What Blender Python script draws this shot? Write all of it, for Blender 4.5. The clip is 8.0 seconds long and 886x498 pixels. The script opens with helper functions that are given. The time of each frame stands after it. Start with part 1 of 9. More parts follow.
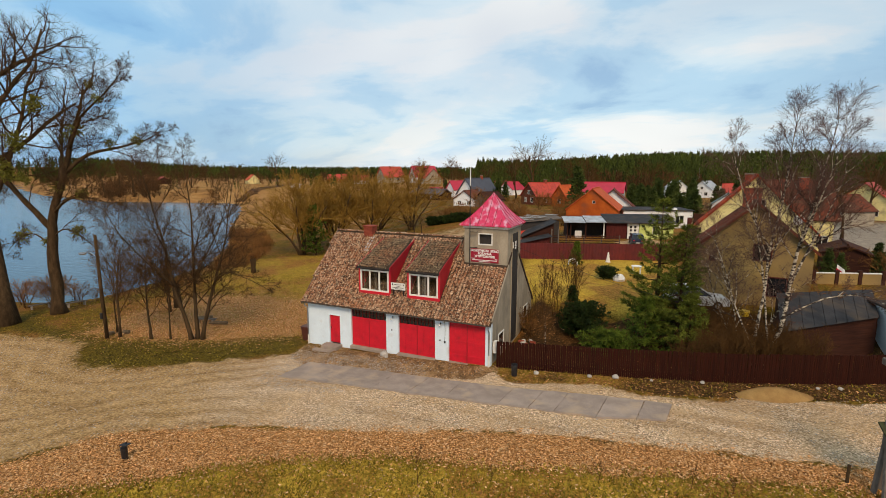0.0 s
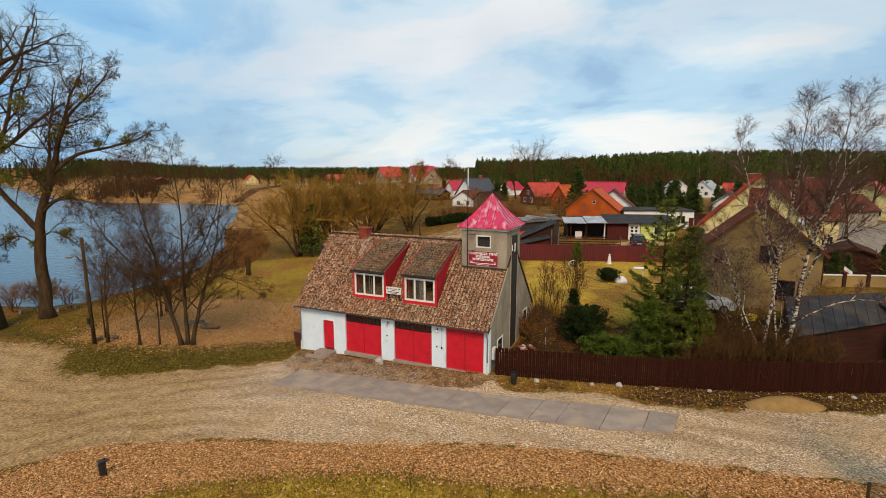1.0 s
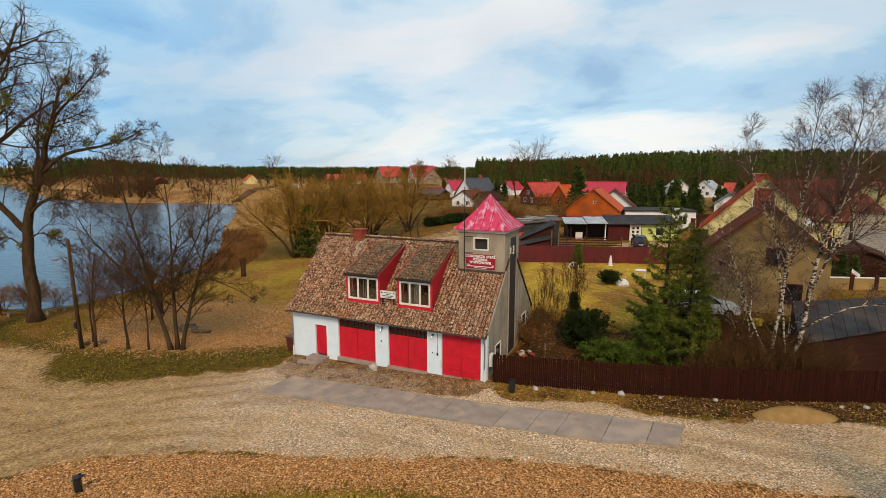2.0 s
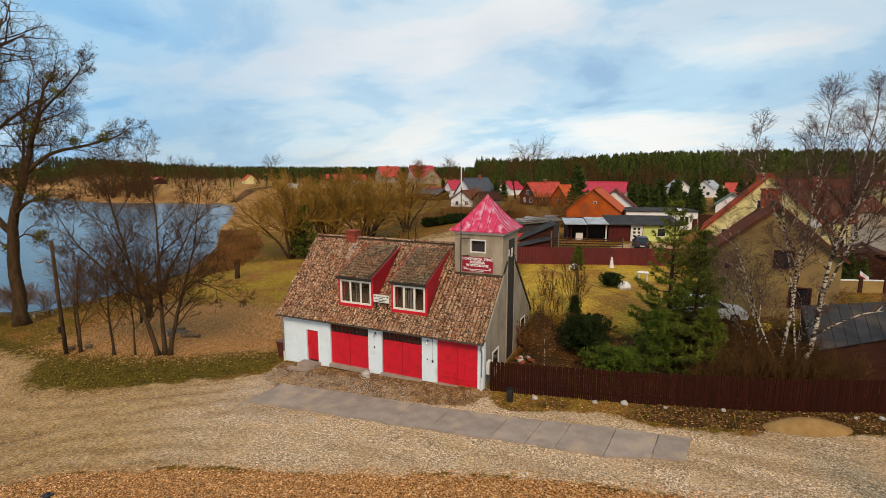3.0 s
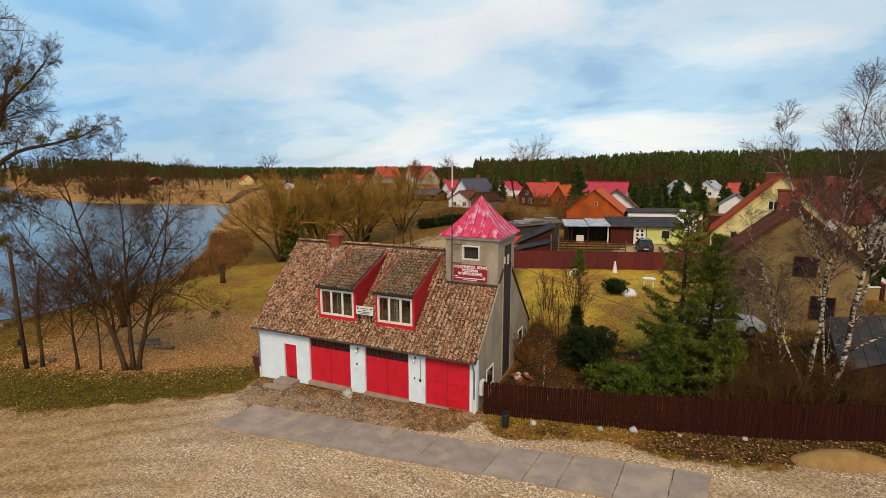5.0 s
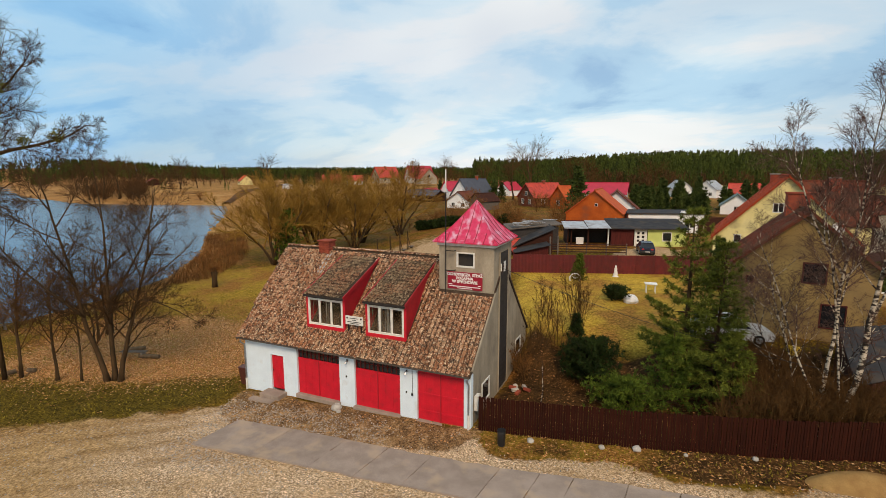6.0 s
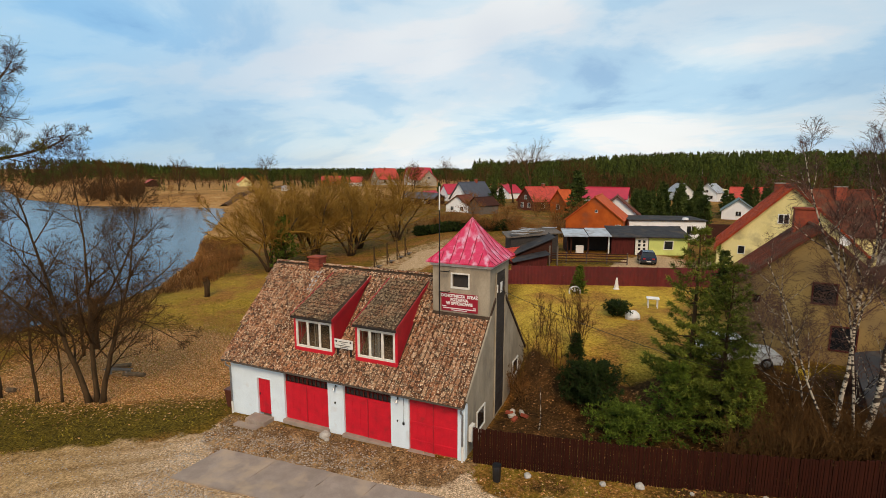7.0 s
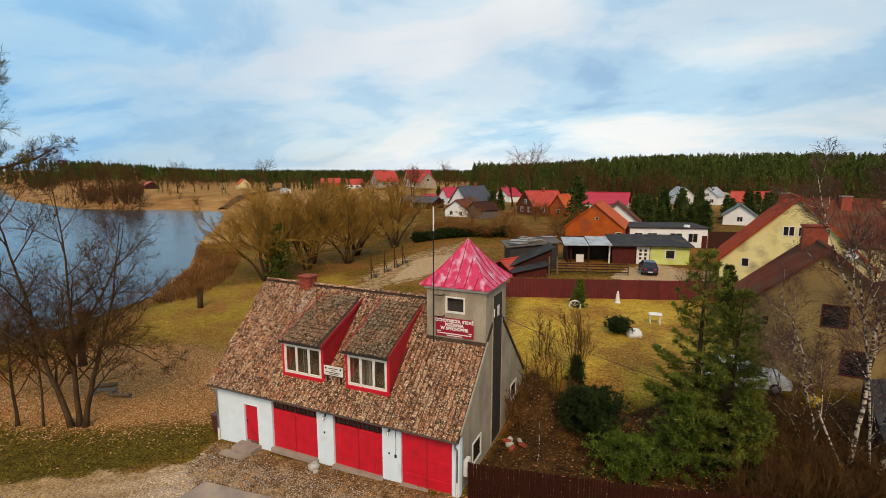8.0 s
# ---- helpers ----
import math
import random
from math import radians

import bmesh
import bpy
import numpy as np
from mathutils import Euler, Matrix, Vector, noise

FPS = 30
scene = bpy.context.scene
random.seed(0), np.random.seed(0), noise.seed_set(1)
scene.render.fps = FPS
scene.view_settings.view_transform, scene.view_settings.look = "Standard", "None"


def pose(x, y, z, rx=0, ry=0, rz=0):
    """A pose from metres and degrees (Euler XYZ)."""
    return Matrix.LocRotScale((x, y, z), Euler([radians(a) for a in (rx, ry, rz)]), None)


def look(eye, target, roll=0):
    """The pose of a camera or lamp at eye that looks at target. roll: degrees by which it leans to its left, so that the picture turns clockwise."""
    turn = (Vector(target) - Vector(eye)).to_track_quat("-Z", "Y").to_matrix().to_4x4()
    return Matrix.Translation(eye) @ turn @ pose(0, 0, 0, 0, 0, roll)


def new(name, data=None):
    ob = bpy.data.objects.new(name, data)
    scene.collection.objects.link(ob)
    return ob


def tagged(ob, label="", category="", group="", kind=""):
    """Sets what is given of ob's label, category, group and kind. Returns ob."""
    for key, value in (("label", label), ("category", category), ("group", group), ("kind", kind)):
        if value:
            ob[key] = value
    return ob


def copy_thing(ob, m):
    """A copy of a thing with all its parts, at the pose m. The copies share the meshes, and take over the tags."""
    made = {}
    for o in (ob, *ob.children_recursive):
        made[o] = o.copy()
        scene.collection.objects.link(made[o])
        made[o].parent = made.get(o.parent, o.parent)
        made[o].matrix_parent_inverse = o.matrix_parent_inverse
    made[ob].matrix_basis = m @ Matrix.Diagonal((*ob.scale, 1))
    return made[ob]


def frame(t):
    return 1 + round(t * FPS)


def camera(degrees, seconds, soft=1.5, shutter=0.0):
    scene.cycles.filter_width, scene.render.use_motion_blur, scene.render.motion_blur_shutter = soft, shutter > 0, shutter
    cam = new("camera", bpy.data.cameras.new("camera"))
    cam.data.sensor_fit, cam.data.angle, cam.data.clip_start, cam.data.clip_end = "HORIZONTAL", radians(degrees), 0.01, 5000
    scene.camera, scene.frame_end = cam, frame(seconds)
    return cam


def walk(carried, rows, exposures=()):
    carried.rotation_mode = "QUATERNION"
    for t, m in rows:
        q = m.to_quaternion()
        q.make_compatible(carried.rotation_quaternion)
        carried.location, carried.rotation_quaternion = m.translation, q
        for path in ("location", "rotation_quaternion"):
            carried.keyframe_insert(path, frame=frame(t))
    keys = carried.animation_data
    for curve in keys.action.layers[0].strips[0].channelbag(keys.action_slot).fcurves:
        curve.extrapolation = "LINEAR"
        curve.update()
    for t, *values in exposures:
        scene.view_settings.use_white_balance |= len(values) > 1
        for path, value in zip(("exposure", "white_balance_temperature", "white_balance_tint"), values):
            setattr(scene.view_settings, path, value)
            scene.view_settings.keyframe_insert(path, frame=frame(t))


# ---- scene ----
cam = camera(83.9, 8.0, soft=0.5)
PATH = [
    (0, (9.541, -27.898, 12.006), (8.738, -26.092, 11.697), 0.1),
    (0.5, (9.397, -27.364, 12.013), (8.595, -25.559, 11.704), 0.0),
    (1, (9.243, -26.809, 12.02), (8.442, -25.002, 11.711), 0.0),
    (1.5, (9.148, -26.275, 12.041), (8.346, -24.469, 11.731), 0.0),
    (3, (8.814, -24.547, 12.001), (8.013, -22.741, 11.691), 0.0),
    (3.5, (8.646, -23.878, 11.962), (7.846, -22.071, 11.653), 0.0),
    (4, (8.498, -23.159, 11.94), (7.698, -21.352, 11.63), 0.0),
    (4.5, (8.358, -22.493, 11.939), (7.558, -20.686, 11.63), 0.0),
    (6, (8.011, -20.51, 12.113), (7.213, -18.703, 11.804), -0.1),
    (6.5, (7.905, -19.857, 12.44), (7.107, -18.049, 12.133), -0.0),
    (7, (7.772, -19.184, 12.921), (6.974, -17.376, 12.614), 0.0),
    (7.5, (7.668, -18.577, 13.383), (6.871, -16.769, 13.077), -0.0),
    (8, (7.534, -17.961, 13.791), (6.736, -16.153, 13.488), -0.0),
]
walk(cam, [(t, look(eye, target, roll)) for t, eye, target, roll in PATH], [(0.0, 0.0, 7550, 18), (8.0, 0.0, 7550, 18)])

# ---------------------------------------------------------------- world and sun
SUN_ELEV, SUN_AZ = 42.0, 152.0


def make_world():
    w = bpy.data.worlds.new("overcast_sky")
    scene.world = w
    w.use_nodes = True
    nt = w.node_tree
    nt.nodes.clear()
    N, L = nt.nodes.new, nt.links.new
    out = N("ShaderNodeOutputWorld")
    bg = N("ShaderNodeBackground")
    sky = N("ShaderNodeTexSky")
    sky.sky_type = "NISHITA"
    sky.sun_disc = False
    sky.sun_elevation = radians(SUN_ELEV)
    sky.sun_rotation = radians(SUN_AZ)
    sky.air_density, sky.dust_density, sky.ozone_density = 1.0, 1.5, 2.0
    dim = N("ShaderNodeMix")
    dim.data_type, dim.blend_type = "RGBA", "MULTIPLY"
    dim.inputs[0].default_value = 1.0
    L(sky.outputs[0], dim.inputs[6])
    dim.inputs[7].default_value = (0.10, 0.11, 0.12, 1)
    tc = N("ShaderNodeTexCoord")
    sep = N("ShaderNodeSeparateXYZ")
    L(tc.outputs["Generated"], sep.inputs[0])
    zz = N("ShaderNodeMath"); zz.operation = "ABSOLUTE"
    L(sep.outputs[2], zz.inputs[0])
    za = N("ShaderNodeMath"); za.operation = "ADD"; za.inputs[1].default_value = 0.27
    L(zz.outputs[0], za.inputs[0])
    dv = N("ShaderNodeVectorMath"); dv.operation = "DIVIDE"
    com = N("ShaderNodeCombineXYZ")
    for k in range(3):
        L(za.outputs[0], com.inputs[k])
    L(tc.outputs["Generated"], dv.inputs[0]); L(com.outputs[0], dv.inputs[1])

    def cloud(scale, offset, detail, stretch, rough=0.55, dist=0.4):
        mp = N("ShaderNodeMapping")
        mp.inputs["Location"].default_value = offset
        mp.inputs["Rotation"].default_value = (0, 0, radians(-32))
        mp.inputs["Scale"].default_value = (stretch, 1.0, 0.0)
        L(dv.outputs[0], mp.inputs[0])
        n = N("ShaderNodeTexNoise")
        n.inputs["Scale"].default_value = scale
        n.inputs["Detail"].default_value = detail
        n.inputs["Roughness"].default_value = rough
        n.inputs["Distortion"].default_value = dist
        L(mp.outputs[0], n.inputs[0])
        return n.outputs[0]

    def ramp(src, stops):
        r = N("ShaderNodeValToRGB")
        r.color_ramp.interpolation = "EASE"
        els = r.color_ramp.elements
        for i, (p, c) in enumerate(stops):
            e = els[i] if i < 2 else els.new(p)
            e.position, e.color = p, (*c, 1)
        L(src, r.inputs[0])
        return r.outputs[0]

    tone = ramp(cloud(1.55, (3.1, 1.7, 0), 8.0, 0.75, 0.56, 0.35), [(0.30, (0.30, 0.58, 0.88)), (0.42, (0.46, 0.78, 1.03)), (0.52, (0.68, 0.93, 1.08)), (0.62, (0.86, 1.0, 1.07))])
    side = N("ShaderNodeVectorMath"); side.operation = "DOT_PRODUCT"
    L(tc.outputs["Generated"], side.inputs[0]); side.inputs[1].default_value = (-0.95, 0.31, 0.0)
    clear = N("ShaderNodeMix"); clear.data_type, clear.blend_type = "RGBA", "MULTIPLY"
    clear.inputs[0].default_value = 1.0
    L(tone, clear.inputs[6]); L(ramp(side.outputs["Value"], [(0.0, (0.74, 0.79, 0.85)), (0.34, (0.97, 0.98, 0.99)), (0.78, (0.96, 0.98, 1.0)), (0.97, (0.50, 0.71, 0.89))]), clear.inputs[7])
    tone = clear.outputs[2]
    dens = ramp(cloud(0.55, (7.3, 2.2, 0), 3.0, 0.7), [(0.30, (0.62, 0.62, 0.62)), (0.62, (1, 1, 1))])
    mix = N("ShaderNodeMix"); mix.data_type = "RGBA"
    L(dens, mix.inputs[0]); L(dim.outputs[2], mix.inputs[6]); L(tone, mix.inputs[7])
    # pale band of bright cloud along the horizon
    band = ramp(zz.outputs[0], [(0.0, (1, 1, 1)), (0.07, (0, 0, 0))])
    bandf = N("ShaderNodeMath"); bandf.operation = "MULTIPLY"; bandf.inputs[1].default_value = 0.75
    glow = N("ShaderNodeVectorMath"); glow.operation = "DOT_PRODUCT"
    L(tc.outputs["Generated"], glow.inputs[0]); glow.inputs[1].default_value = (-0.12, 0.99, 0.0)
    gl = ramp(glow.outputs["Value"], [(0.80, (0.12, 0.12, 0.12)), (0.97, (1, 1, 1))])
    bm_ = N("ShaderNodeMath"); bm_.operation = "MULTIPLY"
    L(band, bm_.inputs[0]); L(gl, bm_.inputs[1])
    L(bm_.outputs[0], bandf.inputs[0])
    mix2 = N("ShaderNodeMix"); mix2.data_type = "RGBA"
    L(bandf.outputs[0], mix2.inputs[0]); L(mix.outputs[2], mix2.inputs[6]); mix2.inputs[7].default_value = (0.80, 0.89, 0.95, 1)
    L(mix2.outputs[2], bg.inputs[0])
    bg.inputs[1].default_value = 1.0
    L(bg.outputs[0], out.inputs[0])


make_world()
sun_data = bpy.data.lights.new("sun", "SUN")
sun_data.energy, sun_data.angle, sun_data.color = 2.4, radians(20), (1.0, 0.82, 0.60)
sun = new("sun", sun_data)
_a, _e = radians(SUN_AZ), radians(SUN_ELEV)
sun.matrix_world = look((0, 0, 0), (-math.sin(_a) * math.cos(_e), -math.cos(_a) * math.cos(_e), -math.sin(_e)))
sun.location = (-20, -60, 60)


# ---------------------------------------------------------------- materials
def mat(name, a, b=None, rough=0.8, metal=0.0, scale=3.0, fine=40.0, bump=0.3, bumpdist=0.01, stain=None, stain_scale=0.6, stain_lo=0.5, stain_hi=0.7, rnd=0.0, island=0.0, stretch=(1, 1, 1), spec=0.5, coords="pos"):
    """Two-scale procedural surface: a and b mixed by coarse and fine noise, an optional stain colour, bump; rnd: brightness change per object."""
    m = bpy.data.materials.new(name)
    m.use_nodes = True
    nt = m.node_tree
    N, L = nt.nodes.new, nt.links.new
    bsdf = nt.nodes["Principled BSDF"]
    if coords == "pos":
        src = N("ShaderNodeNewGeometry").outputs["Position"]
    else:
        src = N("ShaderNodeTexCoord").outputs["Object"]
    mp = N("ShaderNodeMapping")
    mp.inputs["Scale"].default_value = stretch
    L(src, mp.inputs[0])

    def noise_tex(sc, detail=4.0):
        n = N("ShaderNodeTexNoise")
        n.inputs["Scale"].default_value, n.inputs["Detail"].default_value = sc, detail
        L(mp.outputs[0], n.inputs[0])
        return n.outputs[0]

    def mixc(f, c1, c2, kind="MIX"):
        x = N("ShaderNodeMix")
        x.data_type, x.blend_type = "RGBA", kind
        for sock, v in ((x.inputs[0], f), (x.inputs[6], c1), (x.inputs[7], c2)):
            if isinstance(v, (tuple, list)):
                sock.default_value = (*v, 1) if len(v) == 3 else v
            elif isinstance(v, float):
                sock.default_value = v
            else:
                L(v, sock)
        return x.outputs[2]

    def rng(v, lo, hi, o0=0.0, o1=1.0):
        r = N("ShaderNodeMapRange")
        r.inputs[1].default_value, r.inputs[2].default_value, r.inputs[3].default_value, r.inputs[4].default_value = lo, hi, o0, o1
        L(v, r.inputs[0])
        return r.outputs[0]

    b = b or tuple(min(1, c * 0.75) for c in a)
    nf = noise_tex(fine)
    col = mixc(rng(noise_tex(scale), 0.35, 0.65), a, b)
    col = mixc(rng(nf, 0.3, 0.7, 0.0, 0.35), col, tuple(c * 0.6 for c in b))
    if stain:
        col = mixc(rng(noise_tex(stain_scale, 6.0), stain_lo, stain_hi), col, stain)
    if rnd:
        oi = N("ShaderNodeObjectInfo")
        col = mixc(1.0, col, rng2(N, L, oi.outputs["Random"], 1 - rnd, 1 + rnd), "MULTIPLY")
    if island:
        gi = N("ShaderNodeNewGeometry")
        col = mixc(1.0, col, rng2(N, L, gi.outputs["Random Per Island"], 1 - island, 1 + island), "MULTIPLY")
    L(col, bsdf.inputs["Base Color"])
    bsdf.inputs["Roughness"].default_value = rough
    bsdf.inputs["Metallic"].default_value = metal
    bsdf.inputs["Specular IOR Level"].default_value = spec if rough < 0.72 else min(spec, 0.12)
    if bump:
        bp = N("ShaderNodeBump")
        bp.inputs["Strength"].default_value, bp.inputs["Distance"].default_value = bump, bumpdist
        L(nf, bp.inputs["Height"])
        L(bp.outputs[0], bsdf.inputs["Normal"])
    return m


def rng2(N, L, v, lo, hi):
    r = N("ShaderNodeMapRange")
    r.inputs[3].default_value, r.inputs[4].default_value = lo, hi
    L(v, r.inputs[0])
    c = N("ShaderNodeCombineXYZ")
    for k in range(3):
        L(r.outputs[0], c.inputs[k])
    return c.outputs[0]


M_WHITE = mat("white_render", (0.75, 0.88, 0.96), (0.69, 0.81, 0.89), 0.9, scale=1.2, stain=(0.50, 0.48, 0.44), stain_scale=1.1, stain_lo=0.60, stain_hi=0.85)
M_PLASTER = mat("grey_plaster", (0.42, 0.36, 0.27), (0.30, 0.255, 0.19), 0.95, scale=1.6, fine=25, bump=0.5, stain=(0.14, 0.12, 0.10), stain_scale=0.9, stain_lo=0.55, stain_hi=0.8, stretch=(1, 1, 0.5))
M_RED = mat("red_paint", (0.70, 0.008, 0.026), (0.57, 0.006, 0.021), 0.55, scale=2.0, stain=(0.25, 0.02, 0.02), stain_scale=2.0, stain_lo=0.62, stain_hi=0.9, bump=0.1)
M_REDTRIM = mat("red_trim_paint", (0.48, 0.010, 0.022), (0.36, 0.010, 0.018), 0.6, scale=3.0, bump=0.2)
# the pale upright streaks paint a whitish sheen on the sheet metal
M_TIN = mat("pink_red_tin", (0.74, 0.045, 0.135), (0.62, 0.028, 0.085), 0.36, metal=0.15, scale=1.5, stain=(0.70, 0.42, 0.52), stain_scale=0.8, stain_lo=0.50, stain_hi=0.72, bump=0.1, stretch=(3.5, 3.5, 0.30))
M_TINSEAM = mat("dark_pink_tin_seam", (0.36, 0.012, 0.045), (0.26, 0.010, 0.03), 0.5, scale=3, bump=0.1)
def tile_mat(name, stops, lichen, lo, hi):
    """Old clay tiles: a colour of its own for each tile, dark weathering and pale lichen in spots."""
    m = mat(name, (0.3, 0.2, 0.1), rough=0.93, fine=26, bump=0.6, bumpdist=0.02, spec=0.25)
    nt = m.node_tree
    N, L = nt.nodes.new, nt.links.new
    bsdf = nt.nodes["Principled BSDF"]
    geo, oi = N("ShaderNodeNewGeometry"), N("ShaderNodeObjectInfo")
    s = N("ShaderNodeMath"); s.operation = "ADD"
    L(geo.outputs["Random Per Island"], s.inputs[0]); L(oi.outputs["Random"], s.inputs[1])
    fr = N("ShaderNodeMath"); fr.operation = "FRACT"
    L(s.outputs[0], fr.inputs[0])
    rp = N("ShaderNodeValToRGB")
    els = rp.color_ramp.elements
    for i, (p, c) in enumerate(stops):
        e = els[i] if i < 2 else els.new(p)
        e.position, e.color = p, (*c, 1)
    L(fr.outputs[0], rp.inputs[0])

    def spots(scale, a, b, top, old, new_col, detail=4.0):
        n = N("ShaderNodeTexNoise")
        n.inputs["Scale"].default_value, n.inputs["Detail"].default_value, n.inputs["Roughness"].default_value = scale, detail, 0.65
        L(geo.outputs["Position"], n.inputs[0])
        r = N("ShaderNodeMapRange")
        r.inputs[1].default_value, r.inputs[2].default_value, r.inputs[4].default_value = a, b, top
        L(n.outputs[0], r.inputs[0])
        x = N("ShaderNodeMix"); x.data_type = "RGBA"
        L(r.outputs[0], x.inputs[0]); L(old, x.inputs[6]); x.inputs[7].default_value = (*new_col, 1)
        return x.outputs[2]
    col = spots(0.6, 0.44, 0.66, 0.50, rp.outputs[0], (0.36, 0.125, 0.055))
    col = spots(6.0, 0.49, 0.57, 0.9, col, (0.036, 0.020, 0.013))
    col = spots(13.0, lo, hi, 0.9, col, lichen)
    L(col, bsdf.inputs["Base Color"])
    return m


M_TILE = tile_mat("old_clay_tile", [(0.0, (0.135, 0.060, 0.030)), (0.30, (0.235, 0.105, 0.053)), (0.55, (0.31, 0.150, 0.080)), (0.80, (0.40, 0.245, 0.145)), (1.0, (0.165, 0.070, 0.035))], (0.80, 0.65, 0.47), 0.55, 0.63)
M_MOSS = tile_mat("mossy_clay_tile", [(0.0, (0.06, 0.042, 0.026)), (0.35, (0.15, 0.10, 0.062)), (0.7, (0.24, 0.165, 0.10)), (1.0, (0.11, 0.075, 0.04))], (0.50, 0.40, 0.26), 0.53, 0.66)
# roof boarding, coloured dark to paint the shade in the tile gaps
M_UNDERLAY = mat("gap_shade_roof_boarding", (0.085, 0.056, 0.038), (0.05, 0.034, 0.024), 0.95, scale=3)
M_SPRUCE = mat("village_spruce_needles", (0.085, 0.115, 0.026), (0.034, 0.052, 0.012), 0.85, scale=0.5, bump=0, island=0.5)
M_DARK = mat("dark_timber", (0.035, 0.028, 0.024), (0.02, 0.016, 0.014), 0.7, scale=4)
M_GLASSDARK = mat("dark_window_glass", (0.018, 0.02, 0.024), (0.012, 0.013, 0.015), 0.06, scale=1, bump=0, spec=0.6)
M_FRAME = mat("white_window_paint", (0.80, 0.80, 0.76), (0.68, 0.67, 0.62), 0.5, scale=4, bump=0.1)
M_CURTAIN = mat("grey_curtain", (0.20, 0.195, 0.19), (0.11, 0.105, 0.10), 0.9, scale=6, stretch=(6, 6, 0.3))
M_STEEL = mat("galvanised_steel", (0.42, 0.45, 0.48), (0.30, 0.32, 0.34), 0.4, metal=0.8, scale=3, bump=0.1)
M_IRON = mat("black_iron", (0.03, 0.03, 0.032), (0.015, 0.015, 0.016), 0.5, metal=0.5, scale=5)
M_BRICK = mat("red_brick", (0.36, 0.085, 0.045), (0.26, 0.06, 0.04), 0.9, scale=3, fine=30, bump=0.4, rnd=0.2)
M_CONC = mat("old_concrete", (0.34, 0.295, 0.25), (0.27, 0.235, 0.20), 0.9, scale=1.2, fine=30, bump=0.3, stain=(0.24, 0.20, 0.16), stain_scale=0.8, stain_lo=0.55, stain_hi=0.75, rnd=0.06)
M_SLAB = mat("sandy_concrete_slab", (0.36, 0.285, 0.235), (0.28, 0.22, 0.18), 0.92, scale=1.6, fine=30, bump=0.4, stain=(0.42, 0.31, 0.215), stain_scale=0.9, stain_lo=0.54, stain_hi=0.74, rnd=0.07)
M_OLDRED = mat("faded_dark_red_paint", (0.20, 0.025, 0.018), (0.12, 0.02, 0.015), 0.75, scale=6)
M_GUTTER = mat("weathered_gutter_metal", (0.13, 0.105, 0.085), (0.08, 0.065, 0.052), 0.7, scale=4)
M_FENCE = mat("dark_brown_stained_board", (0.042, 0.009, 0.004), (0.026, 0.006, 0.003), 0.75, scale=3, fine=30, stretch=(6, 6, 0.4), bump=0.4, rnd=0.14)
M_REDFENCE = mat("red_brown_metal_sheet", (0.135, 0.010, 0.010), (0.095, 0.008, 0.008), 0.6, scale=2, bump=0.1, rnd=0.12)
M_BARK = mat("dark_bark", (0.092, 0.055, 0.027), (0.046, 0.028, 0.014), 0.95, scale=4, fine=20, bump=0.8, bumpdist=0.02, stretch=(1, 1, 0.3))
M_TWIG = mat("dark_twig", (0.088, 0.046, 0.018), (0.052, 0.027, 0.011), 0.95, scale=2, bump=0)
M_TWIG2 = mat("brown_twig", (0.115, 0.056, 0.018), (0.068, 0.033, 0.011), 0.95, scale=1, bump=0)
M_WILLOW = mat("golden_willow_twig", (0.34, 0.19, 0.036), (0.19, 0.10, 0.020), 0.9, scale=0.5, bump=0)
M_RUSTY = mat("rusty_shrub_twig", (0.27, 0.12, 0.036), (0.15, 0.066, 0.020), 0.95, scale=0.6, bump=0)
M_BIRCH = mat("white_birch_bark", (0.55, 0.48, 0.38), (0.32, 0.26, 0.19), 0.85, scale=4, fine=8, bump=0.4, stain=(0.04, 0.03, 0.024), stain_scale=4.0, stain_lo=0.46, stain_hi=0.53, stretch=(1, 1, 2.2))
M_BIRCHTWIG = mat("birch_twig", (0.12, 0.066, 0.048), (0.08, 0.042, 0.032), 0.9, scale=1, bump=0)
M_PINE = mat("pine_needles", (0.185, 0.215, 0.032), (0.065, 0.084, 0.013), 0.85, scale=1.2, bump=0, island=0.5)
M_JUNIPER = mat("juniper_needles", (0.032, 0.055, 0.012), (0.015, 0.026, 0.007), 0.85, scale=1.5, bump=0, island=0.45)
M_JUNGREEN = mat("spreading_juniper_needles", (0.115, 0.165, 0.020), (0.045, 0.072, 0.010), 0.85, scale=1.5, bump=0, island=0.4)
M_MISTLE = mat("mistletoe_leaf", (0.19, 0.18, 0.028), (0.12, 0.11, 0.02), 0.8, scale=2, bump=0, island=0.35)
M_FORESTG = mat("far_pine_crown", (0.078, 0.100, 0.018), (0.030, 0.042, 0.009), 0.95, scale=0.03, fine=0.6, bump=0, island=0.4)
M_FORESTB = mat("far_bare_crown", (0.12, 0.056, 0.020), (0.065, 0.032, 0.013), 0.95, scale=0.03, fine=0.6, bump=0, island=0.4)
M_LEAF = mat("dry_leaf", (0.62, 0.345, 0.15), (0.36, 0.145, 0.045), 0.85, scale=9.0, bump=0, island=0.6)
M_LEAFPALE = mat("bleached_leaf", (0.70, 0.47, 0.27), (0.50, 0.28, 0.12), 0.85, scale=9.0, bump=0, island=0.5)
M_GRASS = mat("winter_grass_blade", (0.29, 0.21, 0.028), (0.13, 0.098, 0.012), 0.9, scale=0.7, bump=0, island=0.45)
M_REED = mat("dry_reed", (0.25, 0.115, 0.035), (0.12, 0.055, 0.02), 0.95, scale=0.3, bump=0, island=0.35)
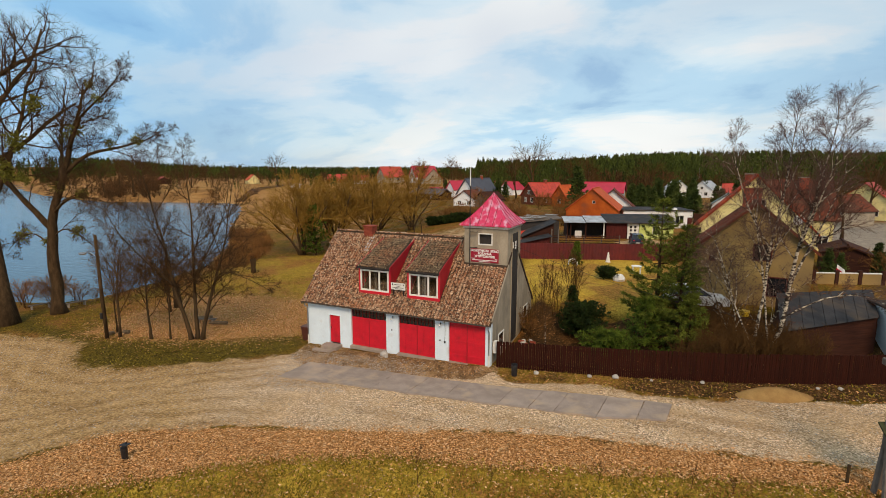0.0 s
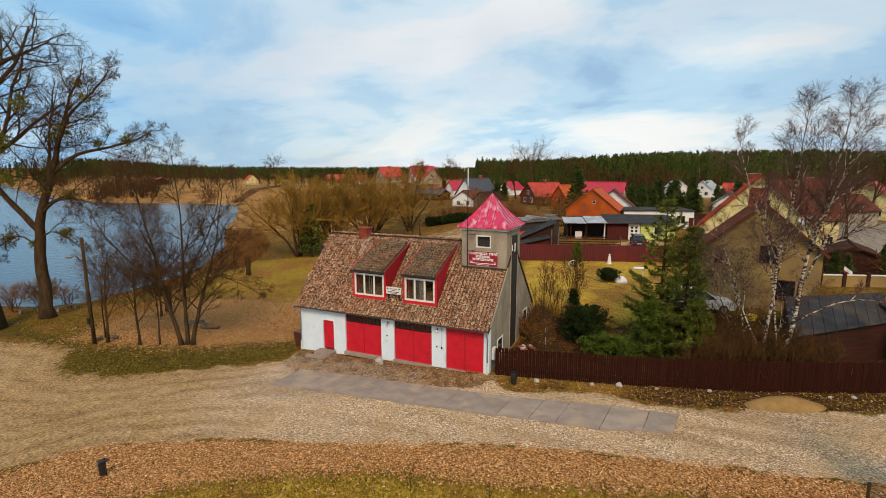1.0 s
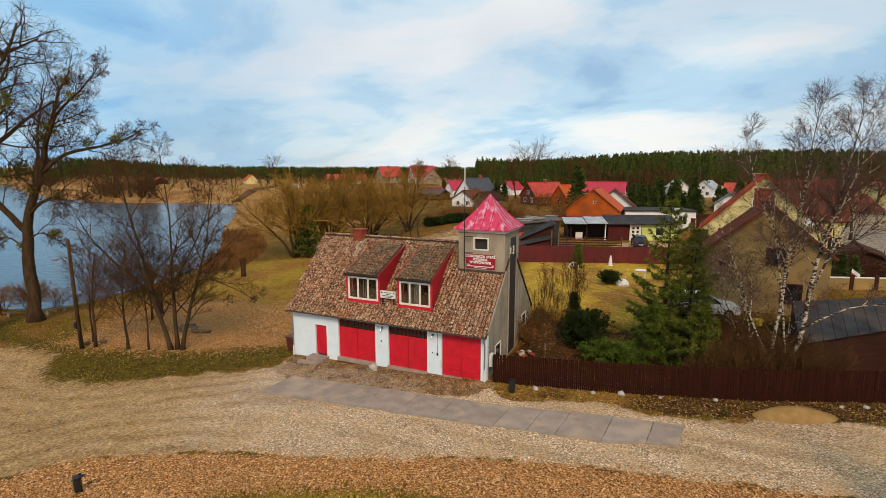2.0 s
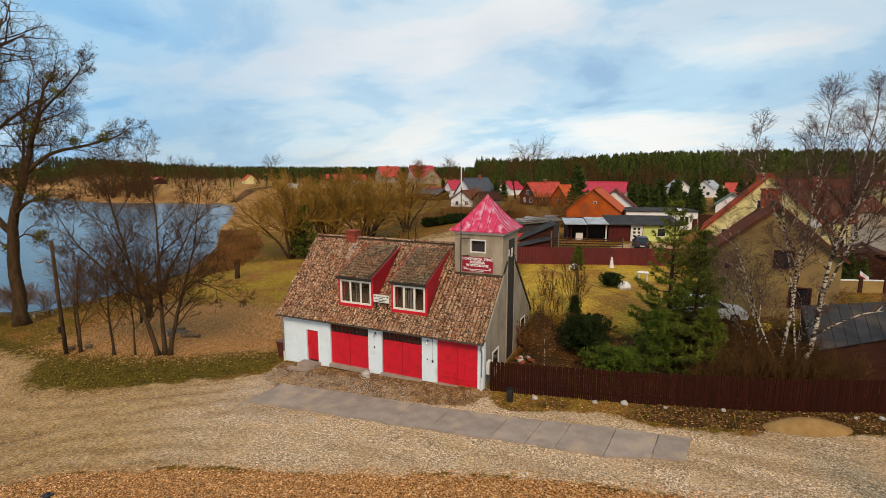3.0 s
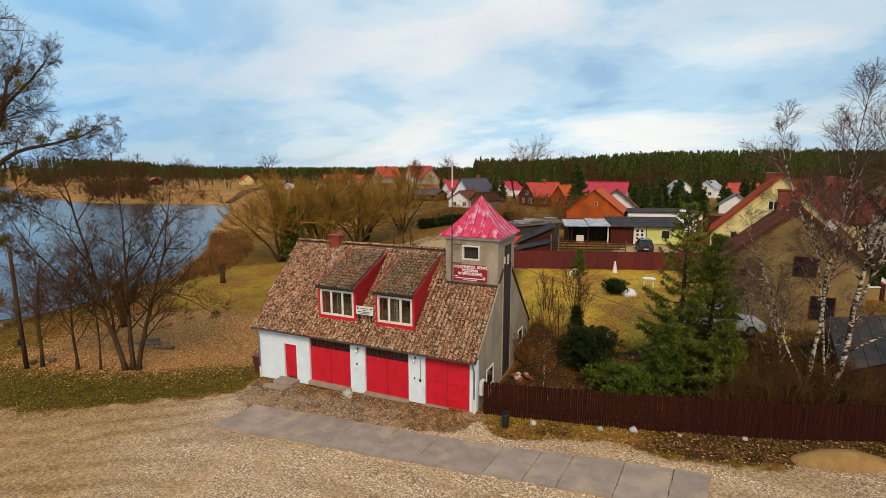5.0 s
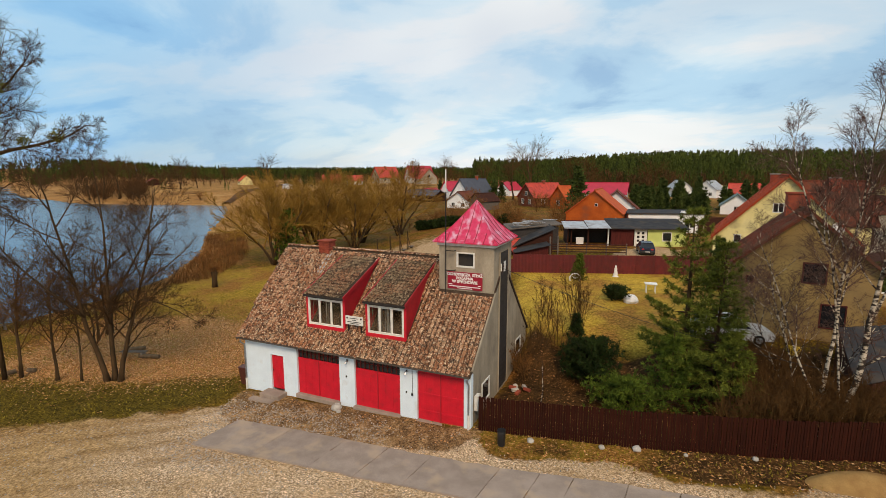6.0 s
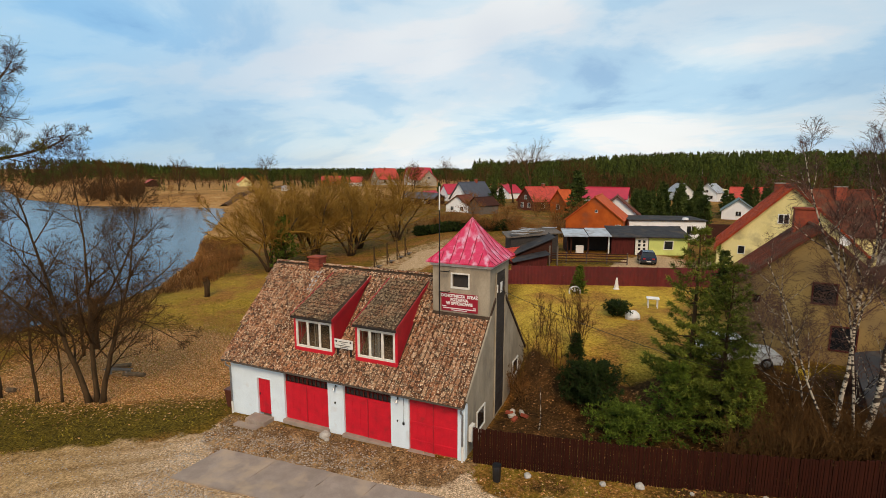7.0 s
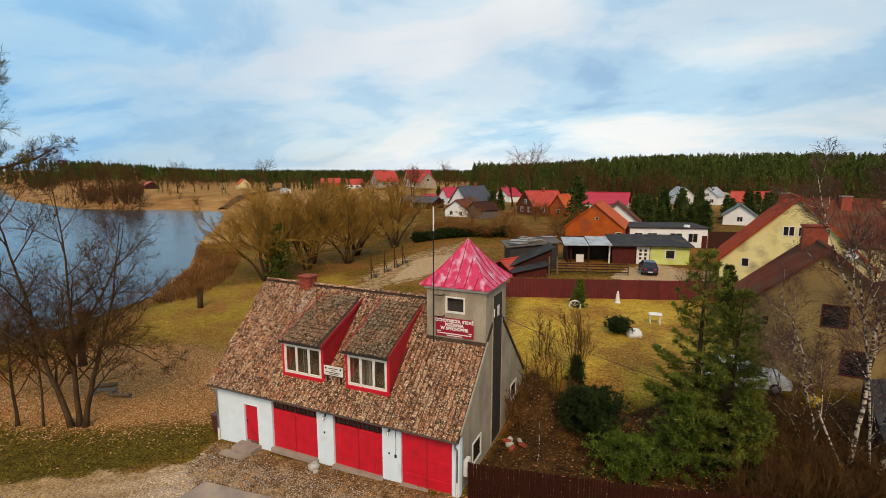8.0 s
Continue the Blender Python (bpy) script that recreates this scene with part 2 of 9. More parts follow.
M_STONE = mat("gravel_stone", (0.42, 0.36, 0.30), (0.30, 0.26, 0.22), 0.9, scale=2, bump=0, island=0.45)
M_ROOFRED = mat("bright_red_roof_tile", (0.56, 0.058, 0.028), (0.40, 0.038, 0.020), 0.65, scale=0.8, fine=6, bump=0.3, stain=(0.20, 0.03, 0.018), stain_scale=1.6, stain_lo=0.52, stain_hi=0.72)
M_ROOFPINK = mat("crimson_metal_roof", (0.52, 0.022, 0.05), (0.42, 0.018, 0.04), 0.5, scale=0.8, fine=6, bump=0.2)
M_ROOFORANGE = mat("orange_roof_tile", (0.56, 0.11, 0.03), (0.45, 0.08, 0.025), 0.75, scale=0.8, fine=6, bump=0.3)
M_ROOFBROWN = mat("weathered_red_roof_tile", (0.185, 0.050, 0.026), (0.115, 0.034, 0.020), 0.85, scale=1.0, fine=8, bump=0.5, stain=(0.11, 0.07, 0.045), stain_scale=0.8)
M_ROOFRUST = mat("rust_red_roof_tile", (0.46, 0.075, 0.024), (0.30, 0.045, 0.018), 0.75, scale=0.9, fine=6, bump=0.4, stain=(0.13, 0.03, 0.018), stain_scale=2.2, stain_lo=0.52, stain_hi=0.70)
M_PALEWALL = mat("pale_grey_render", (0.44, 0.39, 0.31), (0.33, 0.29, 0.23), 0.95, scale=0.9, stain=(0.28, 0.25, 0.21), stain_scale=0.8)
M_ROOFGREY = mat("dark_grey_roof", (0.075, 0.08, 0.10), (0.055, 0.058, 0.075), 0.6, scale=1, bump=0.2)
M_SHEETGREY = mat("grey_roofing_sheet", (0.050, 0.050, 0.053), (0.030, 0.031, 0.034), 0.85, scale=1.2, fine=10, bump=0.3, stain=(0.075, 0.058, 0.045), stain_scale=0.7)
M_SHEETPALE = mat("pale_corrugated_sheet", (0.50, 0.54, 0.57), (0.36, 0.38, 0.40), 0.5, metal=0.2, scale=1.2, bump=0.2, stain=(0.22, 0.19, 0.17), stain_scale=1.0)
M_YELLOW = mat("pale_yellow_render", (0.80, 0.70, 0.34), (0.70, 0.60, 0.27), 0.9, scale=0.8, stain=(0.34, 0.28, 0.16), stain_scale=0.7)
M_OLDYELLOW = mat("old_ochre_plaster", (0.42, 0.285, 0.105), (0.29, 0.19, 0.072), 0.95, scale=0.5, fine=18, bump=0.5, stain=(0.17, 0.12, 0.07), stain_scale=0.35, stain_lo=0.40, stain_hi=0.85)
M_WHITEHOUSE = mat("white_house_wall", (0.86, 0.87, 0.87), (0.76, 0.77, 0.77), 0.9, scale=0.6)
M_BRICKWALL = mat("orange_brick_wall", (0.52, 0.115, 0.022), (0.38, 0.075, 0.016), 0.9, scale=0.9, fine=12, bump=0.4, stain=(0.25, 0.07, 0.03), stain_scale=0.5)
M_GREENWALL = mat("lime_green_wall", (0.66, 0.74, 0.26), (0.52, 0.60, 0.19), 0.9, scale=0.8)
M_SHEDWOOD = mat("dark_red_shed_board", (0.11, 0.022, 0.018), (0.07, 0.016, 0.014), 0.8, scale=2, stretch=(4, 4, 0.5), bump=0.3)
M_SHEDBROWN = mat("brown_shed_board", (0.065, 0.024, 0.015), (0.042, 0.016, 0.011), 0.85, scale=2, stretch=(0.5, 0.5, 6), bump=0.3)
M_LOG = mat("cut_log_wood", (0.22, 0.15, 0.09), (0.13, 0.09, 0.055), 0.9, scale=5)
M_GREYWOOD = mat("weathered_grey_wood", (0.17, 0.14, 0.115), (0.11, 0.092, 0.078), 0.9, scale=3, stretch=(5, 5, 0.4), bump=0.4)


# ---------------------------------------------------------------- mesh tools
class Mesh:
    """Collects vertices and faces for one mesh."""

    def __init__(self):
        self.v, self.f = [], []

    def add(self, verts, faces):
        n = len(self.v)
        self.v.extend(verts)
        self.f.extend([tuple(i + n for i in f) for f in faces])
        return self

    def box(self, x0, x1, y0, y1, z0, z1, c=0.0, m=None):
        """A box; c: chamfer of its edges."""
        if c <= 0:
            vs = [(x, y, z) for z in (z0, z1) for y in (y0, y1) for x in (x0, x1)]
            fs = [(0, 2, 3, 1), (4, 5, 7, 6), (0, 1, 5, 4), (2, 6, 7, 3), (0, 4, 6, 2), (1, 3, 7, 5)]
        else:
            vs, ids = [], {}
            X, Y, Z = (x0, x1), (y0, y1), (z0, z1)
            for k in range(2):
                for j in range(2):
                    for i in range(2):
                        sx, sy, sz = (c if i == 0 else -c), (c if j == 0 else -c), (c if k == 0 else -c)
                        for ax, p in enumerate(((X[i], Y[j] + sy, Z[k] + sz), (X[i] + sx, Y[j], Z[k] + sz), (X[i] + sx, Y[j] + sy, Z[k]))):
                            ids[(i, j, k, ax)] = len(vs)
                            vs.append(p)
            g = ids
            fs = []
            for i in range(2):
                q = [g[(i, 0, 0, 0)], g[(i, 1, 0, 0)], g[(i, 1, 1, 0)], g[(i, 0, 1, 0)]]
                fs.append(tuple(q if i else q[::-1]))
                q = [g[(0, i, 0, 1)], g[(0, i, 1, 1)], g[(1, i, 1, 1)], g[(1, i, 0, 1)]]
                fs.append(tuple(q if i else q[::-1]))
                q = [g[(0, 0, i, 2)], g[(1, 0, i, 2)], g[(1, 1, i, 2)], g[(0, 1, i, 2)]]
                fs.append(tuple(q if i else q[::-1]))
            for a in range(2):
                for b in range(2):
                    fs.append((g[(a, b, 0, 0)], g[(a, b, 1, 0)], g[(a, b, 1, 1)], g[(a, b, 0, 1)]))
                    fs.append((g[(a, 0, b, 0)], g[(a, 1, b, 0)], g[(a, 1, b, 2)], g[(a, 0, b, 2)]))
                    fs.append((g[(0, a, b, 1)], g[(1, a, b, 1)], g[(1, a, b, 2)], g[(0, a, b, 2)]))
                    for k in range(2):
                        fs.append((g[(a, b, k, 0)], g[(a, b, k, 1)], g[(a, b, k, 2)]))
        if m is not None:
            vs = [tuple(m @ Vector(p)) for p in vs]
        return self.add(vs, fs)

    def prism(self, poly, axis, lo, hi, m=None):
        """A polygon extruded along an axis; its 2D points are the two other axes in order."""
        n = len(poly)

        def at(p, w):
            return (w, p[0], p[1]) if axis == 0 else ((p[0], w, p[1]) if axis == 1 else (p[0], p[1], w))
        vs = [at(p, lo) for p in poly] + [at(p, hi) for p in poly]
        fs = [tuple(range(n - 1, -1, -1)), tuple(range(n, 2 * n))] + [(i, (i + 1) % n, n + (i + 1) % n, n + i) for i in range(n)]
        if m is not None:
            vs = [tuple(m @ Vector(p)) for p in vs]
        return self.add(vs, fs)

    def slab(self, a, b, c, d, t):
        """A plate with corners a, b, c, d (top side, counter-clockwise from above) and thickness t downward along its normal."""
        a, b, c, d = (Vector(p) for p in (a, b, c, d))
        nrm = (b - a).cross(d - a).normalized() * t
        vs = [tuple(p) for p in (a, b, c, d)] + [tuple(p - nrm) for p in (a, b, c, d)]
        return self.add(vs, [(0, 1, 2, 3), (7, 6, 5, 4), (0, 4, 5, 1), (1, 5, 6, 2), (2, 6, 7, 3), (3, 7, 4, 0)])

    def tube(self, pts, radii, k=6, cap=True):
        n0 = len(self.v)
        pts = [Vector(p) for p in pts]
        ref = None
        for i, p in enumerate(pts):
            d = (pts[min(i + 1, len(pts) - 1)] - pts[max(i - 1, 0)])
            if d.length < 1e-9:
                d = Vector((0, 0, 1))
            d.normalize()
            if ref is None:
                ref = d.orthogonal()
            u = (ref - d * ref.dot(d))
            if u.length < 1e-6:
                u = d.orthogonal()
            u.normalize()
            ref = u
            w = d.cross(u)
            r = radii[i]
            for j in range(k):
                a = 2 * math.pi * j / k
                q = p + u * (math.cos(a) * r) + w * (math.sin(a) * r)
                self.v.append((q.x, q.y, q.z))
        for i in range(len(pts) - 1):
            for j in range(k):
                a, b = n0 + i * k + j, n0 + i * k + (j + 1) % k
                self.f.append((a, b, b + k, a + k))
        if cap:
            self.f.append(tuple(n0 + j for j in range(k - 1, -1, -1)))
            e = n0 + (len(pts) - 1) * k
            self.f.append(tuple(e + j for j in range(k)))
        return self

    def cyl(self, x, y, z0, z1, r, k=10, r1=None):
        return self.tube([(x, y, z0), (x, y, z1)], [r, r if r1 is None else r1], k)

    def data(self, name, material, smooth=False):
        me = bpy.data.meshes.new(name)
        me.from_pydata(self.v, [], self.f)
        if smooth:
            me.polygons.foreach_set("use_smooth", [True] * len(me.polygons))
        me.materials.append(material)
        me.update()
        return me


def part(name, mesh, material, parent, label="", smooth=False):
    ob = new(name, mesh.data(name, material, smooth))
    ob.parent = parent
    if label:
        tagged(ob, label)
    return ob


def thing(name, label, category, x=0.0, y=0.0, z=0.0, rz=0.0, group="", kind=""):
    """An Empty at the base of a thing; its parts hang under it."""
    ob = new(name)
    ob.empty_display_size = 0.2
    ob.matrix_world = pose(x, y, z, 0, 0, rz)
    return tagged(ob, label, category, group, kind)


def solid(name, mesh, material, label, category, group="", kind="", smooth=False, m=None):
    """A thing of one mesh."""
    ob = new(name, mesh.data(name, material, smooth))
    if m is not None:
        ob.matrix_world = m
    return tagged(ob, label, category, group, kind)


# ---------------------------------------------------------------- ground, lake, hill
LAKE_Z = -1.9
LAKE = [(-62, -60), (-56, -14), (-53.4, 0.4), (-48.5, 2.0), (-47, 5), (-48.3, 13), (-52, 24), (-57, 30), (-64, 39), (-88, 61), (-122, 97), (-160, 133), (-186, 129), (-230, 116),
        (-264, 126), (-330, 143), (-450, 195), (-640, 290), (-1000, 300), (-1000, -400), (-260, -330), (-100, -150)]
GRAVEL = [(-16.4, -17.2), (-14.2, -14.2), (-9.3, -11.7), (-3.7, -10.0), (0.7, -8.3), (6.2, -6.8), (10.8, -6.1), (15, -5.3), (17.7, -4.9), (45, 1), (45, 7), (24, 3.6), (18, 1.7), (14.5, 0.5),
          (10.3, -0.8), (6, -1.0), (2, -1.7), (0.6, -0.4), (-13.6, -0.4), (-13.4, -2.4), (-15.0, -3.5), (-17.8, -5.3), (-22.4, -8.0), (-25.6, -8.9), (-27.6, -8.4), (-29.3, -6.9), (-31.5, -5.6), (-35, -6.2),
          (-60, -13), (-60, -30), (-34, -27), (-22, -22)]
LITTER = [(-16.0, -17.6), (-14.2, -14.2), (-9.3, -11.7), (-3.7, -10.0), (0.7, -8.3), (6.2, -6.8), (10.8, -6.1), (17.7, -4.9), (30, -2), (30, -4), (18, -6.4), (14.8, -7.2), (10.8, -8.2), (4.4, -10.2), (-0.7, -11.2),
          (-5.4, -13.4), (-10, -17.0), (-13.8, -19.5), (-20, -24)]
GROVE = [(-33.4, -4.2), (-28.9, -3.8), (-23.6, -2.4), (-20.2, -0.6), (-14.3, 2.2), (-14.6, 7), (-19.8, 9), (-23.5, 11), (-30, 11.5), (-36, 8), (-35, 0)]
VERGE = [(0.6, -0.6), (2, -1.7), (6, -1.0), (10.3, -0.8), (14.5, 0.5), (18, 1.7), (24, 3.6), (24, 6), (16, 4.2), (8, 2.4), (0.5, 0.9)]
YARD = [(0.4, 0.1), (8, 1.0), (14, 2.5), (22, 5.6), (24, 12), (12, 12.5), (7, 9.0), (3, 9.5), (0.4, 11.5)]
PLAY = [(-29.7, 34.5), (-25.6, 32.2), (-22.7, 35.7), (-19.2, 36.0), (-19, 45), (-20, 56), (-22.8, 62), (-24.6, 58.8), (-28.0, 56.8), (-31, 54), (-33, 48), (-32, 41)]
GOLD = [(-2.0, 12.5), (3, 10.5), (7.5, 9.6), (12, 13), (12.5, 24), (11, 33), (-4, 27)]
BANK = [(-13.8, -19.5), (-10, -17.0), (-5.4, -13.4), (-0.7, -11.2), (4.4, -10.2), (10.8, -8.2), (18, -6.4), (20, -12), (8, -16), (-6, -18), (-12, -22)]
CARYARD = [(4.0, 45), (3.5, 38.5), (12.8, 32.5), (14.5, 38), (13.5, 47), (6, 49)]
# lawn behind the grove, painted brighter as the lit part
LITLAWN = [(-13.8, 5), (-14, 16), (-22, 31), (-36, 42), (-47, 28), (-45, 16), (-34, 11), (-24, 10), (-18, 8)]
STREET = [(27.5, 46), (33, 78), (46, 92), (70, 125), (82, 118), (58, 78), (40, 52), (34, 47)]
# front lawn strip, painted darker for the shade of the trees
SHADELAWN = [(-34, -6.0), (-29.3, -6.9), (-27.6, -8.4), (-25.6, -8.9), (-22.4, -8), (-17.8, -5.3), (-15, -3.5), (-13.8, -1), (-14.3, 2), (-20, -0.9), (-24, -2.7), (-29, -4.2), (-33, -4.5), (-45, -3), (-47, -6)]
PLAYCORE = [(-24.6, 37.5), (-26.4, 48.5), (-21.6, 50.0), (-17.5, 40.5)]
DIRT = [(-13.6, -0.3), (-13.2, -2.4), (-11, -3.7), (-4, -3.0), (0.5, -2.0), (0.7, 0.2)]


def poly_dist(px, py, poly):
    """Signed distance to a polygon: positive inside."""
    d = np.full(px.shape, 1e9)
    inside = np.zeros(px.shape, bool)
    n = len(poly)
    for i in range(n):
        ax, ay = poly[i]
        bx, by = poly[(i + 1) % n]
        ex, ey = bx - ax, by - ay
        t = np.clip(((px - ax) * ex + (py - ay) * ey) / (ex * ex + ey * ey), 0, 1)
        d = np.minimum(d, np.hypot(px - ax - t * ex, py - ay - t * ey))
        c = ((ay > py) != (by > py)) & (px < ex * (py - ay) / (ey if ey else 1e-9) + ax)
        inside ^= c
    return np.where(inside, d, -d)


def sstep(v, lo, hi):
    t = np.clip((v - lo) / (hi - lo), 0, 1)
    return t * t * (3 - 2 * t)


def heights(px, py):
    """Height of the ground."""
    px, py = np.asarray(px, float), np.asarray(py, float)
    front = np.interp(px, [-60, -42, -22, -13.6, 0, 8, 16, 40], [-1.5, -1.3, -1.05, -0.5, 0.0, 0.32, 0.45, 0.8])
    front = front + 0.03 * np.clip(-8 - py, 0, 30) * sstep(px, -12, 5) * 0.5
    start = np.interp(px, [-60, -35, -14, -6, 1, 6, 14, 17.5], [60, 34, 14, 12, 5.0, 4.0, 4.0, 9.5])
    width = np.interp(px, [-60, -35, -14, -6, 1, 6, 14, 17.5], [70, 55, 34, 16, 9.0, 10.0, 10.0, 4.0])
    rise = (2.35 - front) * sstep(py, start, start + width)
    z = front + rise
    dist = np.hypot(px, py + 20)
    az = np.degrees(np.arctan2(px - 9, py + 28))
    win = sstep(az, -20, 0) * (1 - 0.55 * sstep(az, 8, 30))
    z = z + 15.0 * sstep(dist, 320, 720) * win + 3.0 * sstep(dist, 300, 900)
    z = z + 13.0 * sstep(dist, 480, 720) * sstep(-az, 46, 64)
    d = -poly_dist(px, py, LAKE)
    shore = np.where(d > 0, LAKE_Z + 0.06 + 0.045 * d + 0.003 * d * d, LAKE_Z + 0.10 * d)
    z = np.minimum(z, np.maximum(shore, LAKE_Z - 1.5))
    return z


GRID = {}


def gsurf(px, py):
    """Height of the built ground sheet, with its small unevenness."""
    xs, ys, Z = GRID["xs"], GRID["ys"], GRID["Z"]
    i = np.clip(np.searchsorted(xs, px) - 1, 0, len(xs) - 2)
    j = np.clip(np.searchsorted(ys, py) - 1, 0, len(ys) - 2)
    u, v = (px - xs[i]) / (xs[i + 1] - xs[i]), (py - ys[j]) / (ys[j + 1] - ys[j])
    return Z[j, i] * (1 - u) * (1 - v) + Z[j, i + 1] * u * (1 - v) + Z[j + 1, i] * (1 - u) * v + Z[j + 1, i + 1] * u * v


def gz(x, y):
    return float(heights(np.array([x]), np.array([y]))[0])


def axis(lo, hi, step, far, grow=1.16):
    a = list(np.arange(lo, hi + step * 0.5, step))
    s, p = step, hi
    while p < far:
        s *= grow
        p += s
        a.append(p)
    s, p = step, lo
    while p > -far:
        s *= grow
        p -= s
        a.insert(0, p)
    return np.array(a)


def build_ground():
    xs, ys = axis(-50, 30, 0.4, 3600), axis(-30, 36, 0.4, 3600)
    X, Y = np.meshgrid(xs, ys)
    Z = heights(X, Y)
    nz = np.array([noise.noise((x * 0.5, y * 0.5, 0.0)) + 0.5 * noise.noise((x * 1.7, y * 1.7, 3.0)) for x, y in zip(X.ravel(), Y.ravel())]).reshape(X.shape)
    near = (np.hypot(X, Y) < 90)
    Z = Z + np.where(near, 0.035 * nz, 0.0)
    gr = poly_dist(X, Y, GRAVEL)
    # shallow wheel ruts on the gravel
    Z = Z + np.where(near & (gr > 0.6), 0.012 * np.sin((Y - 0.22 * X) * 1.1 + 1.5 * nz) - 0.03, 0)
    # wheel tracks that bend round the lawn's corner
    bend = np.zeros(X.shape)
    for d0, wd in ((0.55, 0.26), (1.9, 0.30), (3.5, 0.24), (5.0, 0.32), (7.4, 0.3)):
        bend = np.maximum(bend, np.exp(-((gr + 0.35 * nz - d0) / wd) ** 2) * (0.65 + 0.5 * np.roll(nz, 7, 1)))
    bend = np.clip(bend, 0, 1) * sstep(-X - 0.35 * Y, 8, 17) * sstep(Y, -21, -15)
    Z = Z - np.where(near, 0.05 * bend, 0)
    GRID.update(xs=xs, ys=ys, Z=Z)
    nx, ny = len(xs), len(ys)
    verts = np.stack([X.ravel(), Y.ravel(), Z.ravel()], 1)
    idx = np.arange(nx * ny).reshape(ny, nx)
    faces = np.stack([idx[:-1, :-1].ravel(), idx[:-1, 1:].ravel(), idx[1:, 1:].ravel(), idx[1:, :-1].ravel()], 1)
    me = bpy.data.meshes.new("ground")
    me.from_pydata(verts.tolist(), [], faces.tolist())
    me.polygons.foreach_set("use_smooth", [True] * len(me.polygons))

    def attr(name, vals):
        a = me.attributes.new(name, "FLOAT", "POINT")
        a.data.foreach_set("value", np.asarray(vals, np.float32).ravel())
    jit = 0.55 * nz
    attr("gravel", sstep(gr + jit, -0.25 - 1.7 * sstep(-X, 12, 20), 0.45 + 1.5 * sstep(-X, 12, 20)))
    attr("rut", bend)
    attr("street", sstep(poly_dist(X, Y, STREET), -0.3, 0.3))
    # green: olive grass with the trees' shade put into its colour
    attr("green", sstep(poly_dist(X, Y, SHADELAWN) + jit, -0.7, 0.9))
    attr("earth", np.clip(sstep(-X - 0.8 * Y, 14, 26) + 0.35 * nz, 0, 1))
    lit = np.maximum(sstep(poly_dist(X, Y, LITTER) + jit, -0.5, 0.5), 0.74 * sstep(poly_dist(X, Y, GROVE) + 1.6 * jit, -1.5, 1.5))
    lit = np.maximum(lit, 0.34 * sstep(poly_dist(X, Y, VERGE) + jit, -0.2, 0.3))
    lit = np.maximum(lit, 0.30 * sstep(poly_dist(X, Y, YARD) + jit, -0.5, 0.8))
    attr("litter", lit)
    lake_d = -poly_dist(X, Y, LAKE)
    dirt = np.maximum(sstep(poly_dist(X, Y, DIRT) + jit, -0.4, 0.4), 0.0)
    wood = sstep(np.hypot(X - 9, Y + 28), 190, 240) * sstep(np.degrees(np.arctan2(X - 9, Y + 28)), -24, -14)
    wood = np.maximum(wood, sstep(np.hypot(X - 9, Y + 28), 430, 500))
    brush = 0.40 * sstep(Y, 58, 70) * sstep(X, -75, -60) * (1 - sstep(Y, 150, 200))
    # dark brown ground: woods, brush, yard, and verge, there darker towards +x
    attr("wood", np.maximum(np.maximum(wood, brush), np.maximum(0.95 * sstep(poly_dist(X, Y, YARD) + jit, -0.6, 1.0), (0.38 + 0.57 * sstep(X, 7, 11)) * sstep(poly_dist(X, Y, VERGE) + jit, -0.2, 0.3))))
    attr("dirt", dirt)
    attr("sand", np.maximum(np.maximum(0.5 * sstep(poly_dist(X, Y, PLAY) + jit * 3, -1.5, 2.0), sstep(poly_dist(X, Y, PLAYCORE) + jit, -0.6, 0.6)), sstep(poly_dist(X, Y, CARYARD) + jit * 2, -0.8, 0.8)))
    gold = np.maximum(sstep(poly_dist(X, Y, GOLD) + jit, -0.8, 0.8), sstep(np.hypot(X, Y), 150, 220) * 0.5)
    gold = np.maximum(gold, 0.9 * sstep(poly_dist(X, Y, BANK) + jit, -0.5, 0.8))
    gold = np.maximum(gold, 0.45 * sstep(poly_dist(X, Y, VERGE) + jit, -0.2, 0.3) * (1 - sstep(X, 7, 11)))
    # gold lifts the lawn behind the grove, as if lit
    gold = np.maximum(gold, 0.5 * sstep(poly_dist(X, Y, LITLAWN) + 2 * jit, -1.5, 1.5))
    attr("gold", gold)
    attr("reed", np.where(np.hypot(X, Y) > 95, np.maximum(1 - sstep(lake_d, 10, 60), 0.6 * sstep(np.hypot(X, Y), 140, 190)), 0.8 * (1 - sstep(lake_d, 1.5, 6))) * sstep(Y, 14, 26))
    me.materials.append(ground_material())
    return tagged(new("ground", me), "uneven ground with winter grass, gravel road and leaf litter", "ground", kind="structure")


